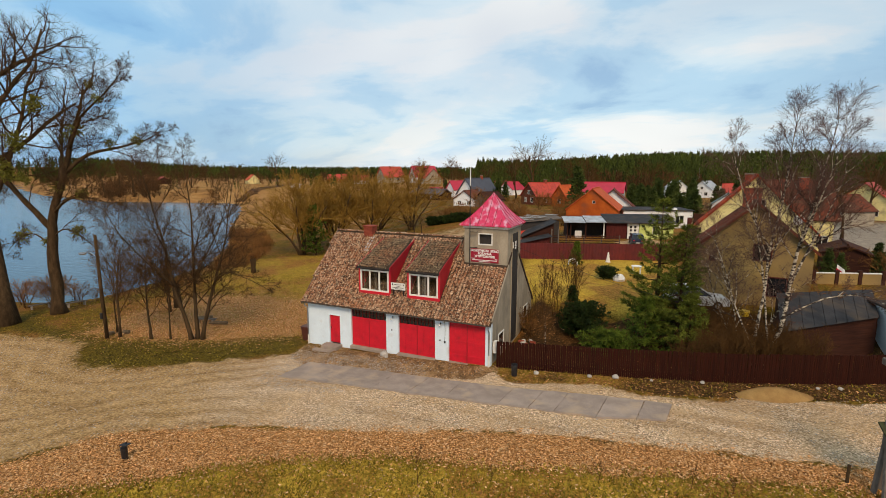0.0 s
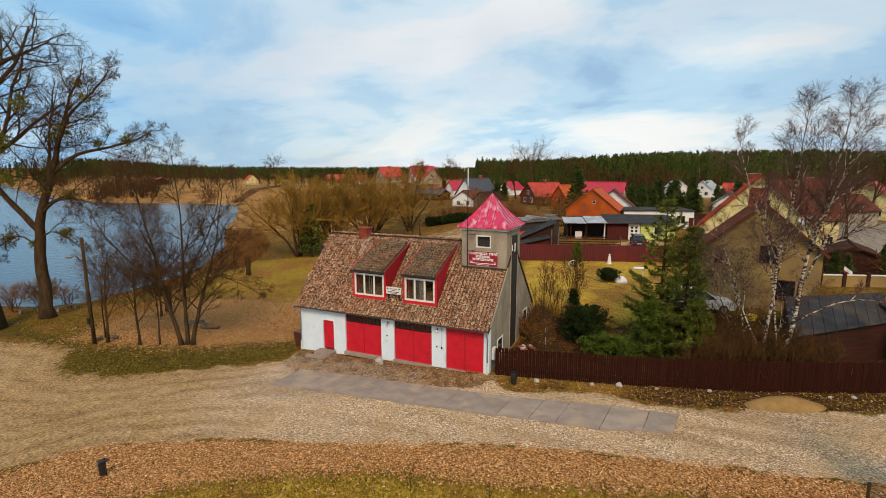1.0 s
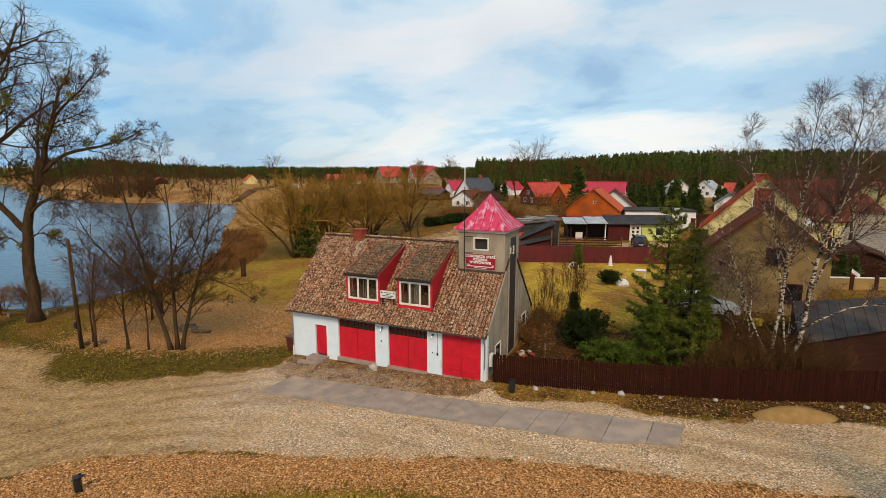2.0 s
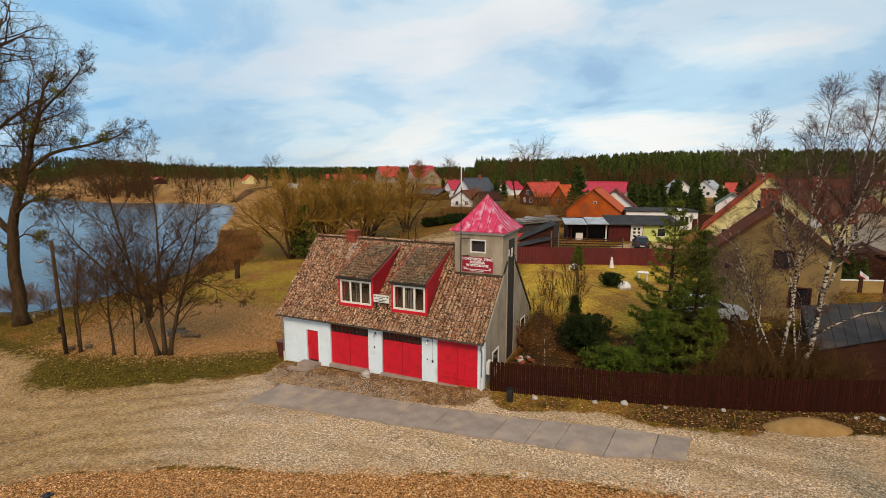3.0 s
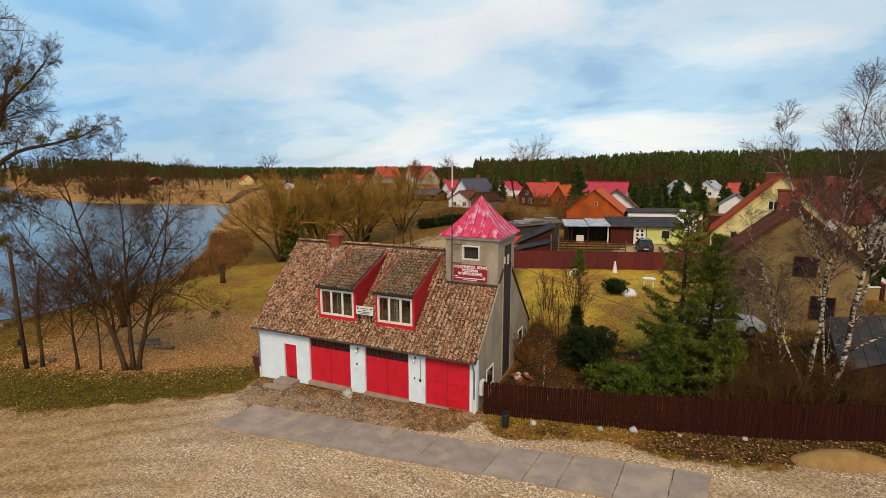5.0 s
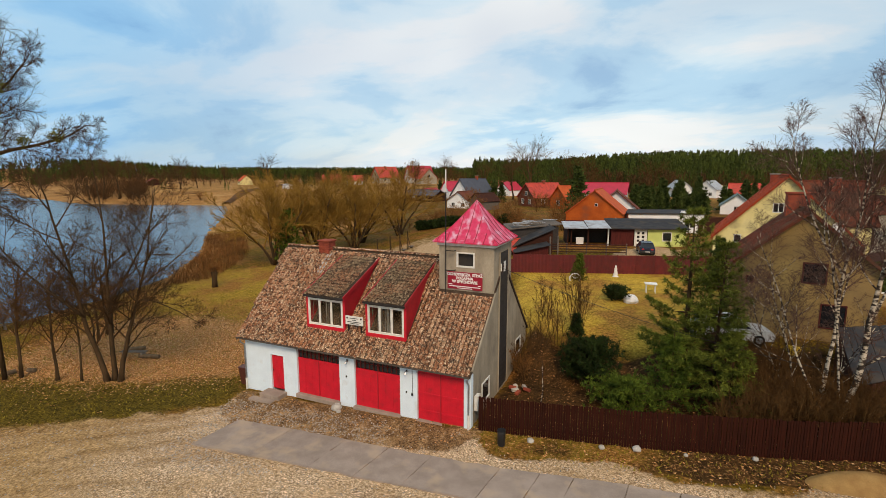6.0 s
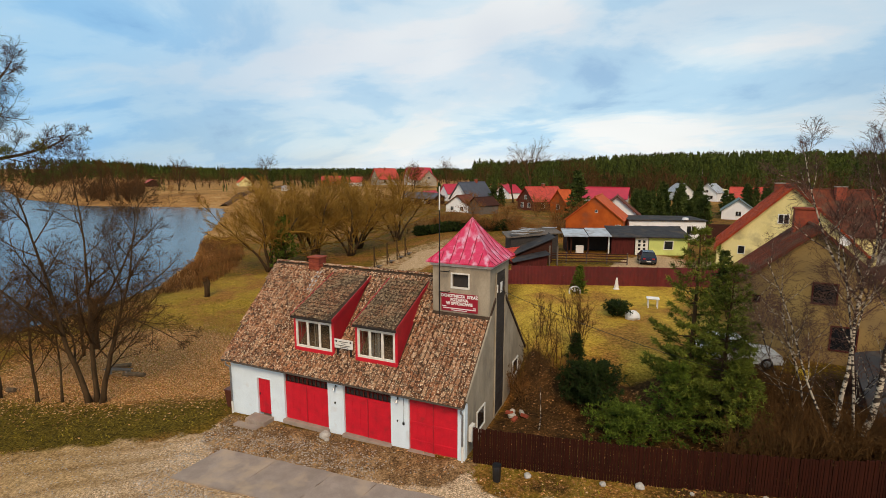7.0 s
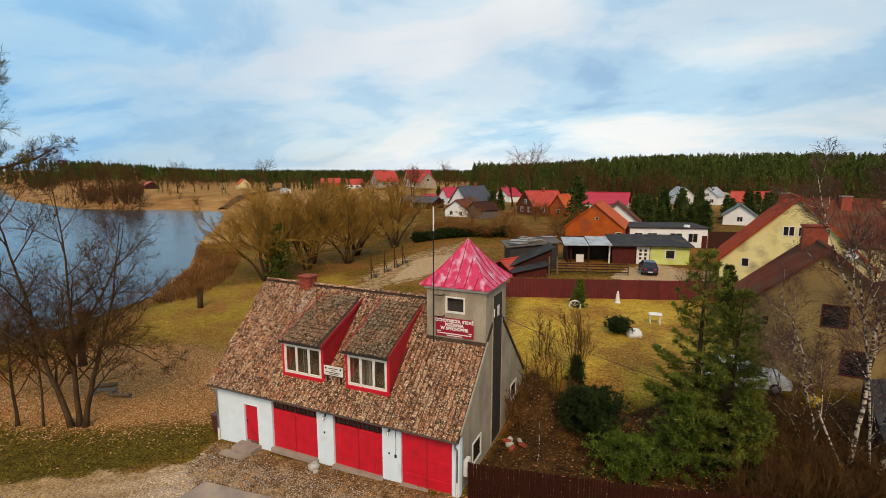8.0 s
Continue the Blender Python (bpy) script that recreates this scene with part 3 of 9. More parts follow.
def ground_material():
    m = bpy.data.materials.new("ground_mix")
    m.use_nodes = True
    nt = m.node_tree
    N, L = nt.nodes.new, nt.links.new
    bsdf = nt.nodes["Principled BSDF"]
    pos = N("ShaderNodeNewGeometry").outputs["Position"]

    def nse(sc, detail=5.0, rough=0.6):
        n = N("ShaderNodeTexNoise")
        n.inputs["Scale"].default_value, n.inputs["Detail"].default_value, n.inputs["Roughness"].default_value = sc, detail, rough
        L(pos, n.inputs[0])
        return n.outputs[0]

    def ramp(v, stops):
        r = N("ShaderNodeValToRGB")
        els = r.color_ramp.elements
        for i, (p, c) in enumerate(stops):
            e = els[i] if i < 2 else els.new(p)
            e.position, e.color = p, (*c, 1)
        L(v, r.inputs[0])
        return r.outputs[0]

    def at(name):
        a = N("ShaderNodeAttribute")
        a.attribute_name = name
        return a.outputs["Fac"]

    def mixc(f, a, b, kind="MIX"):
        x = N("ShaderNodeMix")
        x.data_type, x.blend_type = "RGBA", kind
        for sock, v in ((x.inputs[0], f), (x.inputs[6], a), (x.inputs[7], b)):
            if isinstance(v, float):
                sock.default_value = v
            else:
                L(v, sock)
        return x.outputs[2]

    def edge(v, n, k=0.9):
        """A mask whose border is broken up by noise."""
        s = N("ShaderNodeMath"); s.operation = "SUBTRACT"; L(n, s.inputs[0]); s.inputs[1].default_value = 0.5
        a = N("ShaderNodeMath"); a.operation = "MULTIPLY_ADD"; L(s.outputs[0], a.inputs[0]); a.inputs[1].default_value = k; L(v, a.inputs[2])
        r = N("ShaderNodeMapRange"); r.inputs[1].default_value, r.inputs[2].default_value = 0.35, 0.65
        L(a.outputs[0], r.inputs[0])
        g = N("ShaderNodeMath"); g.operation = "MULTIPLY"; g.use_clamp = True
        c = N("ShaderNodeMath"); c.operation = "MULTIPLY"; c.use_clamp = True; c.inputs[1].default_value = 12.0
        L(v, c.inputs[0])
        L(r.outputs[0], g.inputs[0]); L(c.outputs[0], g.inputs[1])
        return g.outputs[0]

    n_big, n_mid, n_fine, n_tiny = nse(0.25), nse(1.6), nse(7.0), nse(15.0, 6.0, 0.72)
    grass = mixc(0.5, ramp(n_mid, [(0.34, (0.045, 0.029, 0.004)), (0.50, (0.128, 0.088, 0.010)), (0.66, (0.21, 0.135, 0.020))]), ramp(n_fine, [(0.36, (0.018, 0.012, 0.002)), (0.5, (0.10, 0.066, 0.008)), (0.64, (0.30, 0.185, 0.035))]))
    gold = mixc(0.5, ramp(n_mid, [(0.34, (0.31, 0.215, 0.024)), (0.66, (0.60, 0.42, 0.072))]), ramp(n_fine, [(0.34, (0.19, 0.135, 0.014)), (0.66, (0.56, 0.40, 0.085))]))
    litter = ramp(n_tiny, [(0.38, (0.030, 0.013, 0.004)), (0.45, (0.19, 0.085, 0.026)), (0.53, (0.42, 0.205, 0.075)), (0.62, (0.78, 0.53, 0.29))])
    # gravel: pale stones on tan sand, browner and finer on the wide turning place
    stones = ramp(n_tiny, [(0.40, (0.075, 0.052, 0.034)), (0.50, (0.43, 0.325, 0.225)), (0.60, (0.92, 0.79, 0.65))])
    sandy = ramp(n_big, [(0.35, (0.48, 0.325, 0.185)), (0.65, (0.57, 0.43, 0.28))])
    gravel = mixc(ramp(nse(0.55), [(0.38, (0.45, 0.45, 0.45)), (0.60, (0.9, 0.9, 0.9))]), sandy, stones)
    mpw = N("ShaderNodeMapping"); mpw.inputs["Rotation"].default_value = (0, 0, radians(-14)); mpw.inputs["Scale"].default_value = (0.12, 0.9, 1); L(pos, mpw.inputs[0])
    trk = N("ShaderNodeTexNoise"); trk.inputs["Scale"].default_value, trk.inputs["Detail"].default_value = 1.0, 5.0
    L(mpw.outputs[0], trk.inputs[0])
    gravel = mixc(ramp(trk.outputs[0], [(0.50, (0, 0, 0)), (0.66, (0.5, 0.5, 0.5))]), gravel, ramp(n_fine, [(0.38, (0.17, 0.105, 0.05)), (0.62, (0.36, 0.235, 0.125))]))
    earth = mixc(0.5, ramp(n_mid, [(0.32, (0.225, 0.147, 0.065)), (0.66, (0.50, 0.345, 0.18))]), ramp(n_fine, [(0.36, (0.20, 0.128, 0.055)), (0.62, (0.58, 0.41, 0.225))]))
    gravel = mixc(at("earth"), gravel, earth)
    gravel = mixc(at("rut"), gravel, ramp(n_fine, [(0.38, (0.14, 0.082, 0.032)), (0.62, (0.33, 0.21, 0.10))]))
    dirt = mixc(0.5, ramp(nse(1.0, 6.0, 0.7), [(0.40, (0.050, 0.028, 0.010)), (0.50, (0.15, 0.088, 0.036)), (0.60, (0.40, 0.27, 0.145))]), ramp(n_tiny, [(0.41, (0.03, 0.016, 0.007)), (0.59, (0.44, 0.29, 0.165))]))
    sand = mixc(0.5, ramp(n_mid, [(0.35, (0.34, 0.24, 0.14)), (0.65, (0.46, 0.35, 0.24))]), ramp(n_fine, [(0.3, (0.30, 0.2, 0.11)), (0.7, (0.50, 0.39, 0.27))]))
    reed = mixc(0.5, ramp(nse(0.05, 6.0, 0.7), [(0.40, (0.12, 0.060, 0.020)), (0.50, (0.28, 0.14, 0.045)), (0.62, (0.44, 0.29, 0.13))]), ramp(n_mid, [(0.36, (0.14, 0.075, 0.026)), (0.64, (0.42, 0.24, 0.09))]))
    col = mixc(at("gold"), grass, gold)
    # withered patches in the lawns
    col = mixc(ramp(nse(0.22, 6.0, 0.68), [(0.45, (0, 0, 0)), (0.60, (0.78, 0.78, 0.78))]), col, ramp(n_fine, [(0.36, (0.090, 0.040, 0.011)), (0.64, (0.36, 0.165, 0.055))]))
    # front lawn: olive grass, colour darkened for tree shade
    col = mixc(at("green"), col, mixc(0.5, ramp(n_mid, [(0.32, (0.024, 0.022, 0.003)), (0.66, (0.100, 0.076, 0.010))]), ramp(n_fine, [(0.36, (0.016, 0.014, 0.002)), (0.64, (0.20, 0.145, 0.022))])))
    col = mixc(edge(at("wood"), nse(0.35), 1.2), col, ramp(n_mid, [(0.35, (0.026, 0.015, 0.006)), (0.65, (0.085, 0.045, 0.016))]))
    col = mixc(edge(at("reed"), n_mid, 0.6), col, reed)
    col = mixc(edge(at("sand"), n_mid), col, sand)
    col = mixc(edge(at("litter"), n_fine, 1.2), col, litter)
    col = mixc(edge(at("gravel"), nse(1.3, 6.0, 0.75), 1.4), col, gravel)
    col = mixc(edge(at("dirt"), n_mid, 1.0), col, dirt)
    col = mixc(at("street"), col, ramp(n_mid, [(0.35, (0.20, 0.185, 0.165)), (0.65, (0.30, 0.275, 0.245))]))
    tint = N("ShaderNodeMix"); tint.data_type, tint.blend_type = "RGBA", "MULTIPLY"
    tint.inputs[0].default_value = 1.0
    L(col, tint.inputs[6]); L(ramp(nse(8.0, 5.0, 0.75), [(0.36, (0.64, 0.53, 0.41)), (0.50, (1.09, 0.985, 0.855)), (0.64, (1.50, 1.36, 1.20))]), tint.inputs[7])
    col = tint.outputs[2]
    L(col, bsdf.inputs["Base Color"])
    bsdf.inputs["Roughness"].default_value = 0.95
    bsdf.inputs["Specular IOR Level"].default_value = 0.08
    bp = N("ShaderNodeBump")
    bp.inputs["Strength"].default_value, bp.inputs["Distance"].default_value = 0.9, 0.07
    L(n_tiny, bp.inputs["Height"])
    L(bp.outputs[0], bsdf.inputs["Normal"])
    return m


ground = build_ground()


def build_lake():
    m = bpy.data.materials.new("lake_water")
    m.use_nodes = True
    nt = m.node_tree
    N, L = nt.nodes.new, nt.links.new
    b = nt.nodes["Principled BSDF"]
    b.inputs["Base Color"].default_value = (0.026, 0.046, 0.060, 1)
    b.inputs["Roughness"].default_value = 0.14
    b.inputs["IOR"].default_value = 1.333
    b.inputs["Specular Tint"].default_value = (0.62, 0.85, 0.97, 1)
    geo = N("ShaderNodeNewGeometry")
    mp = N("ShaderNodeMapping"); mp.inputs["Scale"].default_value = (0.55, 1.2, 1)
    mp.inputs["Rotation"].default_value = (0, 0, radians(25))
    L(geo.outputs["Position"], mp.inputs[0])
    n = N("ShaderNodeTexNoise"); n.inputs["Scale"].default_value, n.inputs["Detail"].default_value = 1.1, 4
    L(mp.outputs[0], n.inputs[0])
    bp = N("ShaderNodeBump"); bp.inputs["Strength"].default_value, bp.inputs["Distance"].default_value = 0.8, 0.075
    L(n.outputs[0], bp.inputs["Height"]); L(bp.outputs[0], b.inputs["Normal"])
    me = Mesh()
    me.add([(-1400, -600, LAKE_Z), (-30, -600, LAKE_Z), (-30, 420, LAKE_Z), (-1400, 420, LAKE_Z)], [(0, 1, 2, 3)])
    return solid("water", me, m, "wide grey-blue lake with light ripples", "lake", kind="structure")


build_lake()


# ---------------------------------------------------------------- fire station
WX0, WX1, WY0, WY1 = -13.65, 0.35, 0.0, 10.3
EAVE_Y, EAVE_Z, RIDGE_Y, RIDGE_Z, BACK_Y, BACK_Z = -0.32, 2.74, 5.0, 7.35, 10.65, 1.95
VL_EAVE, VL_RIDGE, VR = -13.95, -14.45, 0.42      # verge lines of the main roof
TX0, TX1, TY0, TY1, TTOP = -2.72, 0.352, 3.3, 6.5, 8.36
SLOPE = (RIDGE_Z - EAVE_Z) / (RIDGE_Y - EAVE_Y)


def roof_z(y):
    return EAVE_Z + (y - EAVE_Y) * SLOPE


def tile_mesh(w, l):
    """A pantile: S-curved across, with a front lip; u across, v up the slope, n off it."""
    me = Mesh()
    prof = [(0.0, 0.006), (0.20, 0.062), (0.42, 0.038), (0.68, 0.0), (0.90, 0.006)]
    vs = []
    for v, lift in ((0.0, 0.068), (l, 0.004)):
        vs += [(p * w, v, h + lift) for p, h in prof]
    vs += [(p * w, 0.004, h + 0.044) for p, h in prof]
    fs = [(i, i + 1, i + 6, i + 5) for i in range(4)] + [(i + 10, i + 11, i + 1, i) for i in range(4)]
    return me.add(vs, fs)


def build_station():
    st = thing("fire_station", "white fire station with clay tile roof, red doors and square tower", "fire station")
    rnd = random.Random(5)
    # walls
    openings = [(-11.76, -10.86, 1.9), (-9.90, -7.08, 2.62), (-6.12, -3.42, 2.62), (-2.46, 0.02, 2.62)]
    x = WX0
    for a, b, h in openings:
        part("wall_pier", Mesh().box(x, a, WY0, WY0 + 0.35, -1.2, 2.618), M_WHITE, st)
        if h < 2.6:
            part("wall_panel", Mesh().box(a, b, WY0, WY0 + 0.35, h, 2.618), M_WHITE, st)
        x = b
    part("wall_pier", Mesh().box(x, WX1, WY0, WY0 + 0.35, -1.0, 2.618), M_WHITE, st)
    part("front_wall", Mesh().box(WX0, WX1, WY0, WY0 + 0.35, 2.62, 2.98), M_WHITE, st, "white rendered band below the eaves")

    def gable(xa, xb, name, mt):
        g = Mesh()
        poly = [(0.352, -1.2), (WY1, -1.2), (WY1, BACK_Z + 0.25), (RIDGE_Y, RIDGE_Z - 0.12), (0.352, roof_z(0.352) - 0.12)]
        g.prism(poly, 0, xa, xb)
        part(name, g, mt, st, "grey plastered gable wall")
    gable(WX0, WX0 + 0.35, "gable_wall", M_PLASTER)
    # gable on the yard side with a small window and a low window opening
    gable(WX1 - 0.35, WX1, "gable_wall", M_PLASTER)
    part("back_wall", Mesh().box(WX0 + 0.35, WX1 - 0.35, WY1 - 0.35, WY1 - 0.002, -1.0, BACK_Z + 0.2), M_PLASTER, st)
    part("floor_slab", Mesh().box(WX0 + 0.35, WX1 - 0.35, WY0 + 0.352, WY1 - 0.36, -0.9, -0.15), M_CONC, st)
    # white corner pilaster and plinth
    part("corner_pilaster", Mesh().box(WX1 - 0.30, WX1 + 0.03, -0.03, 0.32, -0.6, 2.75, 0.01), M_WHITE, st)
    # roof slabs
    rf = Mesh()
    rf.slab((VL_EAVE, EAVE_Y, EAVE_Z - 0.02), (VR, EAVE_Y, EAVE_Z - 0.02), (VR, RIDGE_Y, RIDGE_Z - 0.02), (VL_RIDGE, RIDGE_Y, RIDGE_Z - 0.02), 0.14)
    rf.slab((VR, BACK_Y, BACK_Z), (VL_EAVE, BACK_Y, BACK_Z), (VL_RIDGE, RIDGE_Y, RIDGE_Z - 0.02), (VR, RIDGE_Y, RIDGE_Z - 0.02), 0.14)
    roof = part("roof", rf, M_UNDERLAY, st, "weathered clay pantile roof with lichen")
    # pantiles
    tw, tl = 0.236, 0.36
    up = Vector((0, RIDGE_Y - EAVE_Y, RIDGE_Z - EAVE_Z)).normalized()
    nrm = Vector((1, 0, 0)).cross(up)
    length = math.hypot(RIDGE_Y - EAVE_Y, RIDGE_Z - EAVE_Z)
    rows = int(length / 0.325)
    one = tile_mesh(tw, tl)
    tile_data = one.data("tile", M_TILE)
    rest = Mesh()
    singles = []
    for r in range(rows):
        v0 = -0.04 + r * 0.325
        yv = EAVE_Y + up.y * v0
        left = VL_EAVE + (VL_RIDGE - VL_EAVE) * (yv - EAVE_Y) / (RIDGE_Y - EAVE_Y) + 0.02
        n = int((VR - left) / tw)
        for c in range(n + 1):
            x = VR - 0.01 - (c + 1) * tw
            if x < left - 0.15:
                continue
            mid = x + tw / 2
            if mid > TX0 - 0.02 and yv > TY0 - 0.30:
                continue
            skew = (yv - 0.7) * -0.045
            if any(a + skew < mid < b + skew and 0.45 < yv < 4.45 for a, b in ((-9.62, -7.10), (-5.78, -3.40))):
                continue
            o = Vector((x + rnd.uniform(-0.006, 0.006), EAVE_Y, EAVE_Z)) + up * (v0 + rnd.uniform(-0.012, 0.012)) + nrm * (0.004 + rnd.uniform(0, 0.012))
            m = Matrix(((1, up.x, nrm.x, o.x), (0, up.y, nrm.y, o.y), (0, up.z, nrm.z, o.z), (0, 0, 0, 1))) @ Matrix.Rotation(rnd.uniform(-0.014, 0.014), 4, "Z") @ Matrix.Rotation(rnd.uniform(-0.012, 0.012), 4, "Y")
            if x > -3.4 and len(singles) < 300:
                singles.append(m)
            else:
                rest.add([tuple(m @ Vector(p)) for p in one.v], one.f)
    for m in singles:
        t = new("tile", tile_data)
        t.parent = roof
        t.matrix_local = m
    tagged(part("roof_tiles", rest, M_TILE, roof), kind="stuff")
    # ridge caps
    capm = Mesh()
    ring = [(math.cos(a) * 0.115, math.sin(a) * 0.10 - 0.015) for a in np.linspace(0, math.pi, 7)]
    capm.add([(0, y, z) for y, z in ring] + [(0.40, y * 0.88, z * 0.88) for y, z in ring], [(i, i + 1, i + 8, i + 7) for i in range(6)])
    cap = capm.data("ridge_cap", M_TILE)
    x = VL_RIDGE
    while x < TX0 - 0.2:
        t = new("ridge_cap", cap)
        t.parent = roof
        t.matrix_local = pose(x, RIDGE_Y, RIDGE_Z + 0.02 + rnd.uniform(-0.012, 0.012), 0, rnd.uniform(-2, 2), rnd.uniform(-2, 2))
        x += 0.36
    # verge boards and gutter
    vb = Mesh()
    for xa, xb in ((VL_EAVE, VL_RIDGE),):
        vb.add([(xa - 0.02, EAVE_Y, EAVE_Z + 0.02), (xa + 0.03, EAVE_Y, EAVE_Z + 0.02), (xb + 0.03, RIDGE_Y, RIDGE_Z + 0.02), (xb - 0.02, RIDGE_Y, RIDGE_Z + 0.02),
                (xa - 0.02, EAVE_Y, EAVE_Z - 0.2), (xa + 0.03, EAVE_Y, EAVE_Z - 0.2), (xb + 0.03, RIDGE_Y, RIDGE_Z - 0.2), (xb - 0.02, RIDGE_Y, RIDGE_Z - 0.2)],
               [(0, 1, 2, 3), (7, 6, 5, 4), (0, 4, 5, 1), (1, 5, 6, 2), (2, 6, 7, 3), (3, 7, 4, 0)])
    part("verge_board", vb, M_GREYWOOD, st)
    # stepped mortar verge on the yard gable, above the wall
    mv = Mesh()
    mv.slab((VR + 0.002, EAVE_Y + 0.2, roof_z(EAVE_Y + 0.2) + 0.05), (VR + 0.07, EAVE_Y + 0.2, roof_z(EAVE_Y + 0.2) + 0.05), (VR + 0.07, TY0, roof_z(TY0) + 0.05), (VR + 0.002, TY0, roof_z(TY0) + 0.05), 0.2)
    part("verge_board", mv, M_PLASTER, st)
    gt = Mesh()
    ang = np.linspace(math.pi, 2 * math.pi, 7)
    ringo = [(EAVE_Y - 0.07 + math.cos(a) * 0.058, EAVE_Z - 0.01 + math.sin(a) * 0.058) for a in ang]
    ringi = [(EAVE_Y - 0.07 + math.cos(a) * 0.048, EAVE_Z - 0.01 + math.sin(a) * 0.048) for a in ang[::-1]]
    gt.prism(ringo + ringi, 0, VL_EAVE, VR)
    part("gutter", gt, M_GUTTER, st, "dark weathered half-round gutter")
    part("fascia", Mesh().box(VL_EAVE + 0.3, VR - 0.1, -0.05, -0.003, 2.63, 2.72, 0.006), M_FRAME, st, "white painted strip below the eaves")
    # downpipes at both front corners
    dp = Mesh()
    dp.tube([(WX1 - 0.02, EAVE_Y - 0.07, EAVE_Z - 0.1), (WX1 - 0.02, EAVE_Y - 0.07, EAVE_Z - 0.25), (WX1 - 0.06, -0.09, EAVE_Z - 0.5), (WX1 - 0.06, -0.09, 0.75)], [0.045] * 4, 8)
    part("downpipe", dp, M_STEEL, st, "grey downpipe")
    part("downpipe_foot", Mesh().tube([(WX1 - 0.06, -0.09, 0.75), (WX1 - 0.06, -0.09, 0.02), (WX1 - 0.06, -0.2, -0.05)], [0.06, 0.06, 0.06], 8), M_FRAME, st, "white cast downpipe foot")
    dp = Mesh()
    dp.tube([(WX0 + 0.05, EAVE_Y - 0.07, EAVE_Z - 0.1), (WX0 + 0.05, EAVE_Y - 0.07, EAVE_Z - 0.25), (WX0 + 0.02, -0.08, EAVE_Z - 0.5), (WX0 + 0.02, -0.08, 0.2)], [0.045] * 4, 8)
    part("downpipe", dp, M_STEEL, st, "grey downpipe")
    part("downpipe_foot", Mesh().cyl(WX0 + 0.02, -0.08, -0.7, 0.2, 0.06, 8), M_FRAME, st, "white cast downpipe foot")
    # garage doors
    for k, (a, b, h) in enumerate(openings[1:]):
        d = thing_part("garage_door", st)
        mid = (a + b) / 2
        zt = 2.60 if k == 2 else 1.98
        for lo, hi in ((a + 0.01, mid - 0.012), (mid + 0.012, b - 0.01)):
            lf = Mesh().box(lo, hi, 0.12, 0.17, -0.08, zt)
            nb = 3
            for i in range(nb):
                u0, u1 = lo + (hi - lo) * i / nb, lo + (hi - lo) * (i + 1) / nb
                lf.box(u0 + 0.004, u1 - 0.004, 0.108, 0.121, -0.07, zt - 0.01, 0.004)
            if k == 2:
                for z in (0.35, 1.25, 2.25):
                    lf.box(lo + 0.04, hi - 0.04, 0.085, 0.106, z, z + 0.11, 0.006)
            else:
                lf.box(lo + 0.03, hi - 0.03, 0.085, 0.106, 1.86, 1.975, 0.006)
            part("door_leaf", lf, M_RED, d, "red painted boarded door leaf")
        if k < 2:
            part("transom_glass", Mesh().box(a + 0.03, b - 0.03, 0.19, 0.20, 1.98, 2.60), M_GLASSDARK, d, "dark glazed band over the door")
            bars = Mesh()
            n = 10
            for i in range(n + 1):
                u = a + 0.02 + (b - a - 0.04) * i / n
                w_ = 0.05 if i in (0, 5, 10) else 0.02
                bars.box(u - w_, u + w_, 0.15, 0.188, 1.985, 2.6)
            for i in range(n):
                u0, u1 = a + 0.02 + (b - a - 0.04) * i / n, a + 0.02 + (b - a - 0.04) * (i + 1) / n
                bars.box(u0 + 0.021, u1 - 0.021, 0.155, 0.185, 2.27, 2.30)
            tagged(part("glazing_bars", bars, M_OLDRED, d, "faded dark red glazing bars"), kind="stuff")
        part("centre_strip", Mesh().box(mid - 0.03, mid + 0.03, 0.075, 0.104, -0.07, zt - 0.01, 0.005), M_REDTRIM, d)
        part("threshold", Mesh().box(a - 0.05, b + 0.05, -0.16, 0.12, -0.3, -0.06, 0.02), M_SLAB, d, "worn concrete threshold")
    dr = part("door", Mesh().box(-11.76, -10.86, 0.10, 0.16, -0.12, 1.9), M_RED, st, "small red wooden door")
    for i in range(7):
        u0 = -11.75 + i * 0.126
        part("board", Mesh().box(u0 + 0.005, u0 + 0.121, 0.085, 0.099, -0.10, 1.88, 0.004), M_RED, dr)
    part("handle", Mesh().box(-11.68, -11.64, 0.04, 0.084, 0.9, 1.05, 0.008), M_IRON, dr, "black iron handle")
    part("door_frame", Mesh().box(-11.84, -11.762, -0.015, 0.1, -0.2, 1.97).box(-10.858, -10.78, -0.015, 0.1, -0.2, 1.97).box(-11.762, -10.858, -0.015, 0.1, 1.902, 1.97), M_WHITE, st)
    # wall lamps, cables and small fittings on the piers
    for xx, zz in ((-6.55, 2.30), (-3.02, 2.32)):
        lamp = part("wall_lamp", Mesh().box(xx - 0.04, xx + 0.04, -0.05, -0.002, zz, zz + 0.12, 0.01), M_IRON, st, "small black wall lamp")
        part("lamp_bowl", Mesh().tube([(xx, -0.06, zz + 0.06), (xx, -0.16, zz + 0.02), (xx, -0.2, zz - 0.08)], [0.02, 0.05, 0.075], 8), M_STEEL, lamp)
    for xx, zz, s in ((-6.62, 1.42, 0.07), (-2.72, 1.12, 0.10), (-3.05, 1.22, 0.06)):
        part("switch_box", Mesh().box(xx - s / 2, xx + s / 2, -0.06, -0.002, zz, zz + s * 1.3, 0.01), M_IRON, st)
    part("cable", Mesh().tube([(-2.72, -0.012, 1.25), (-2.70, -0.012, 2.0), (-2.74, -0.012, 2.72)], [0.012] * 3, 5), M_IRON, st)
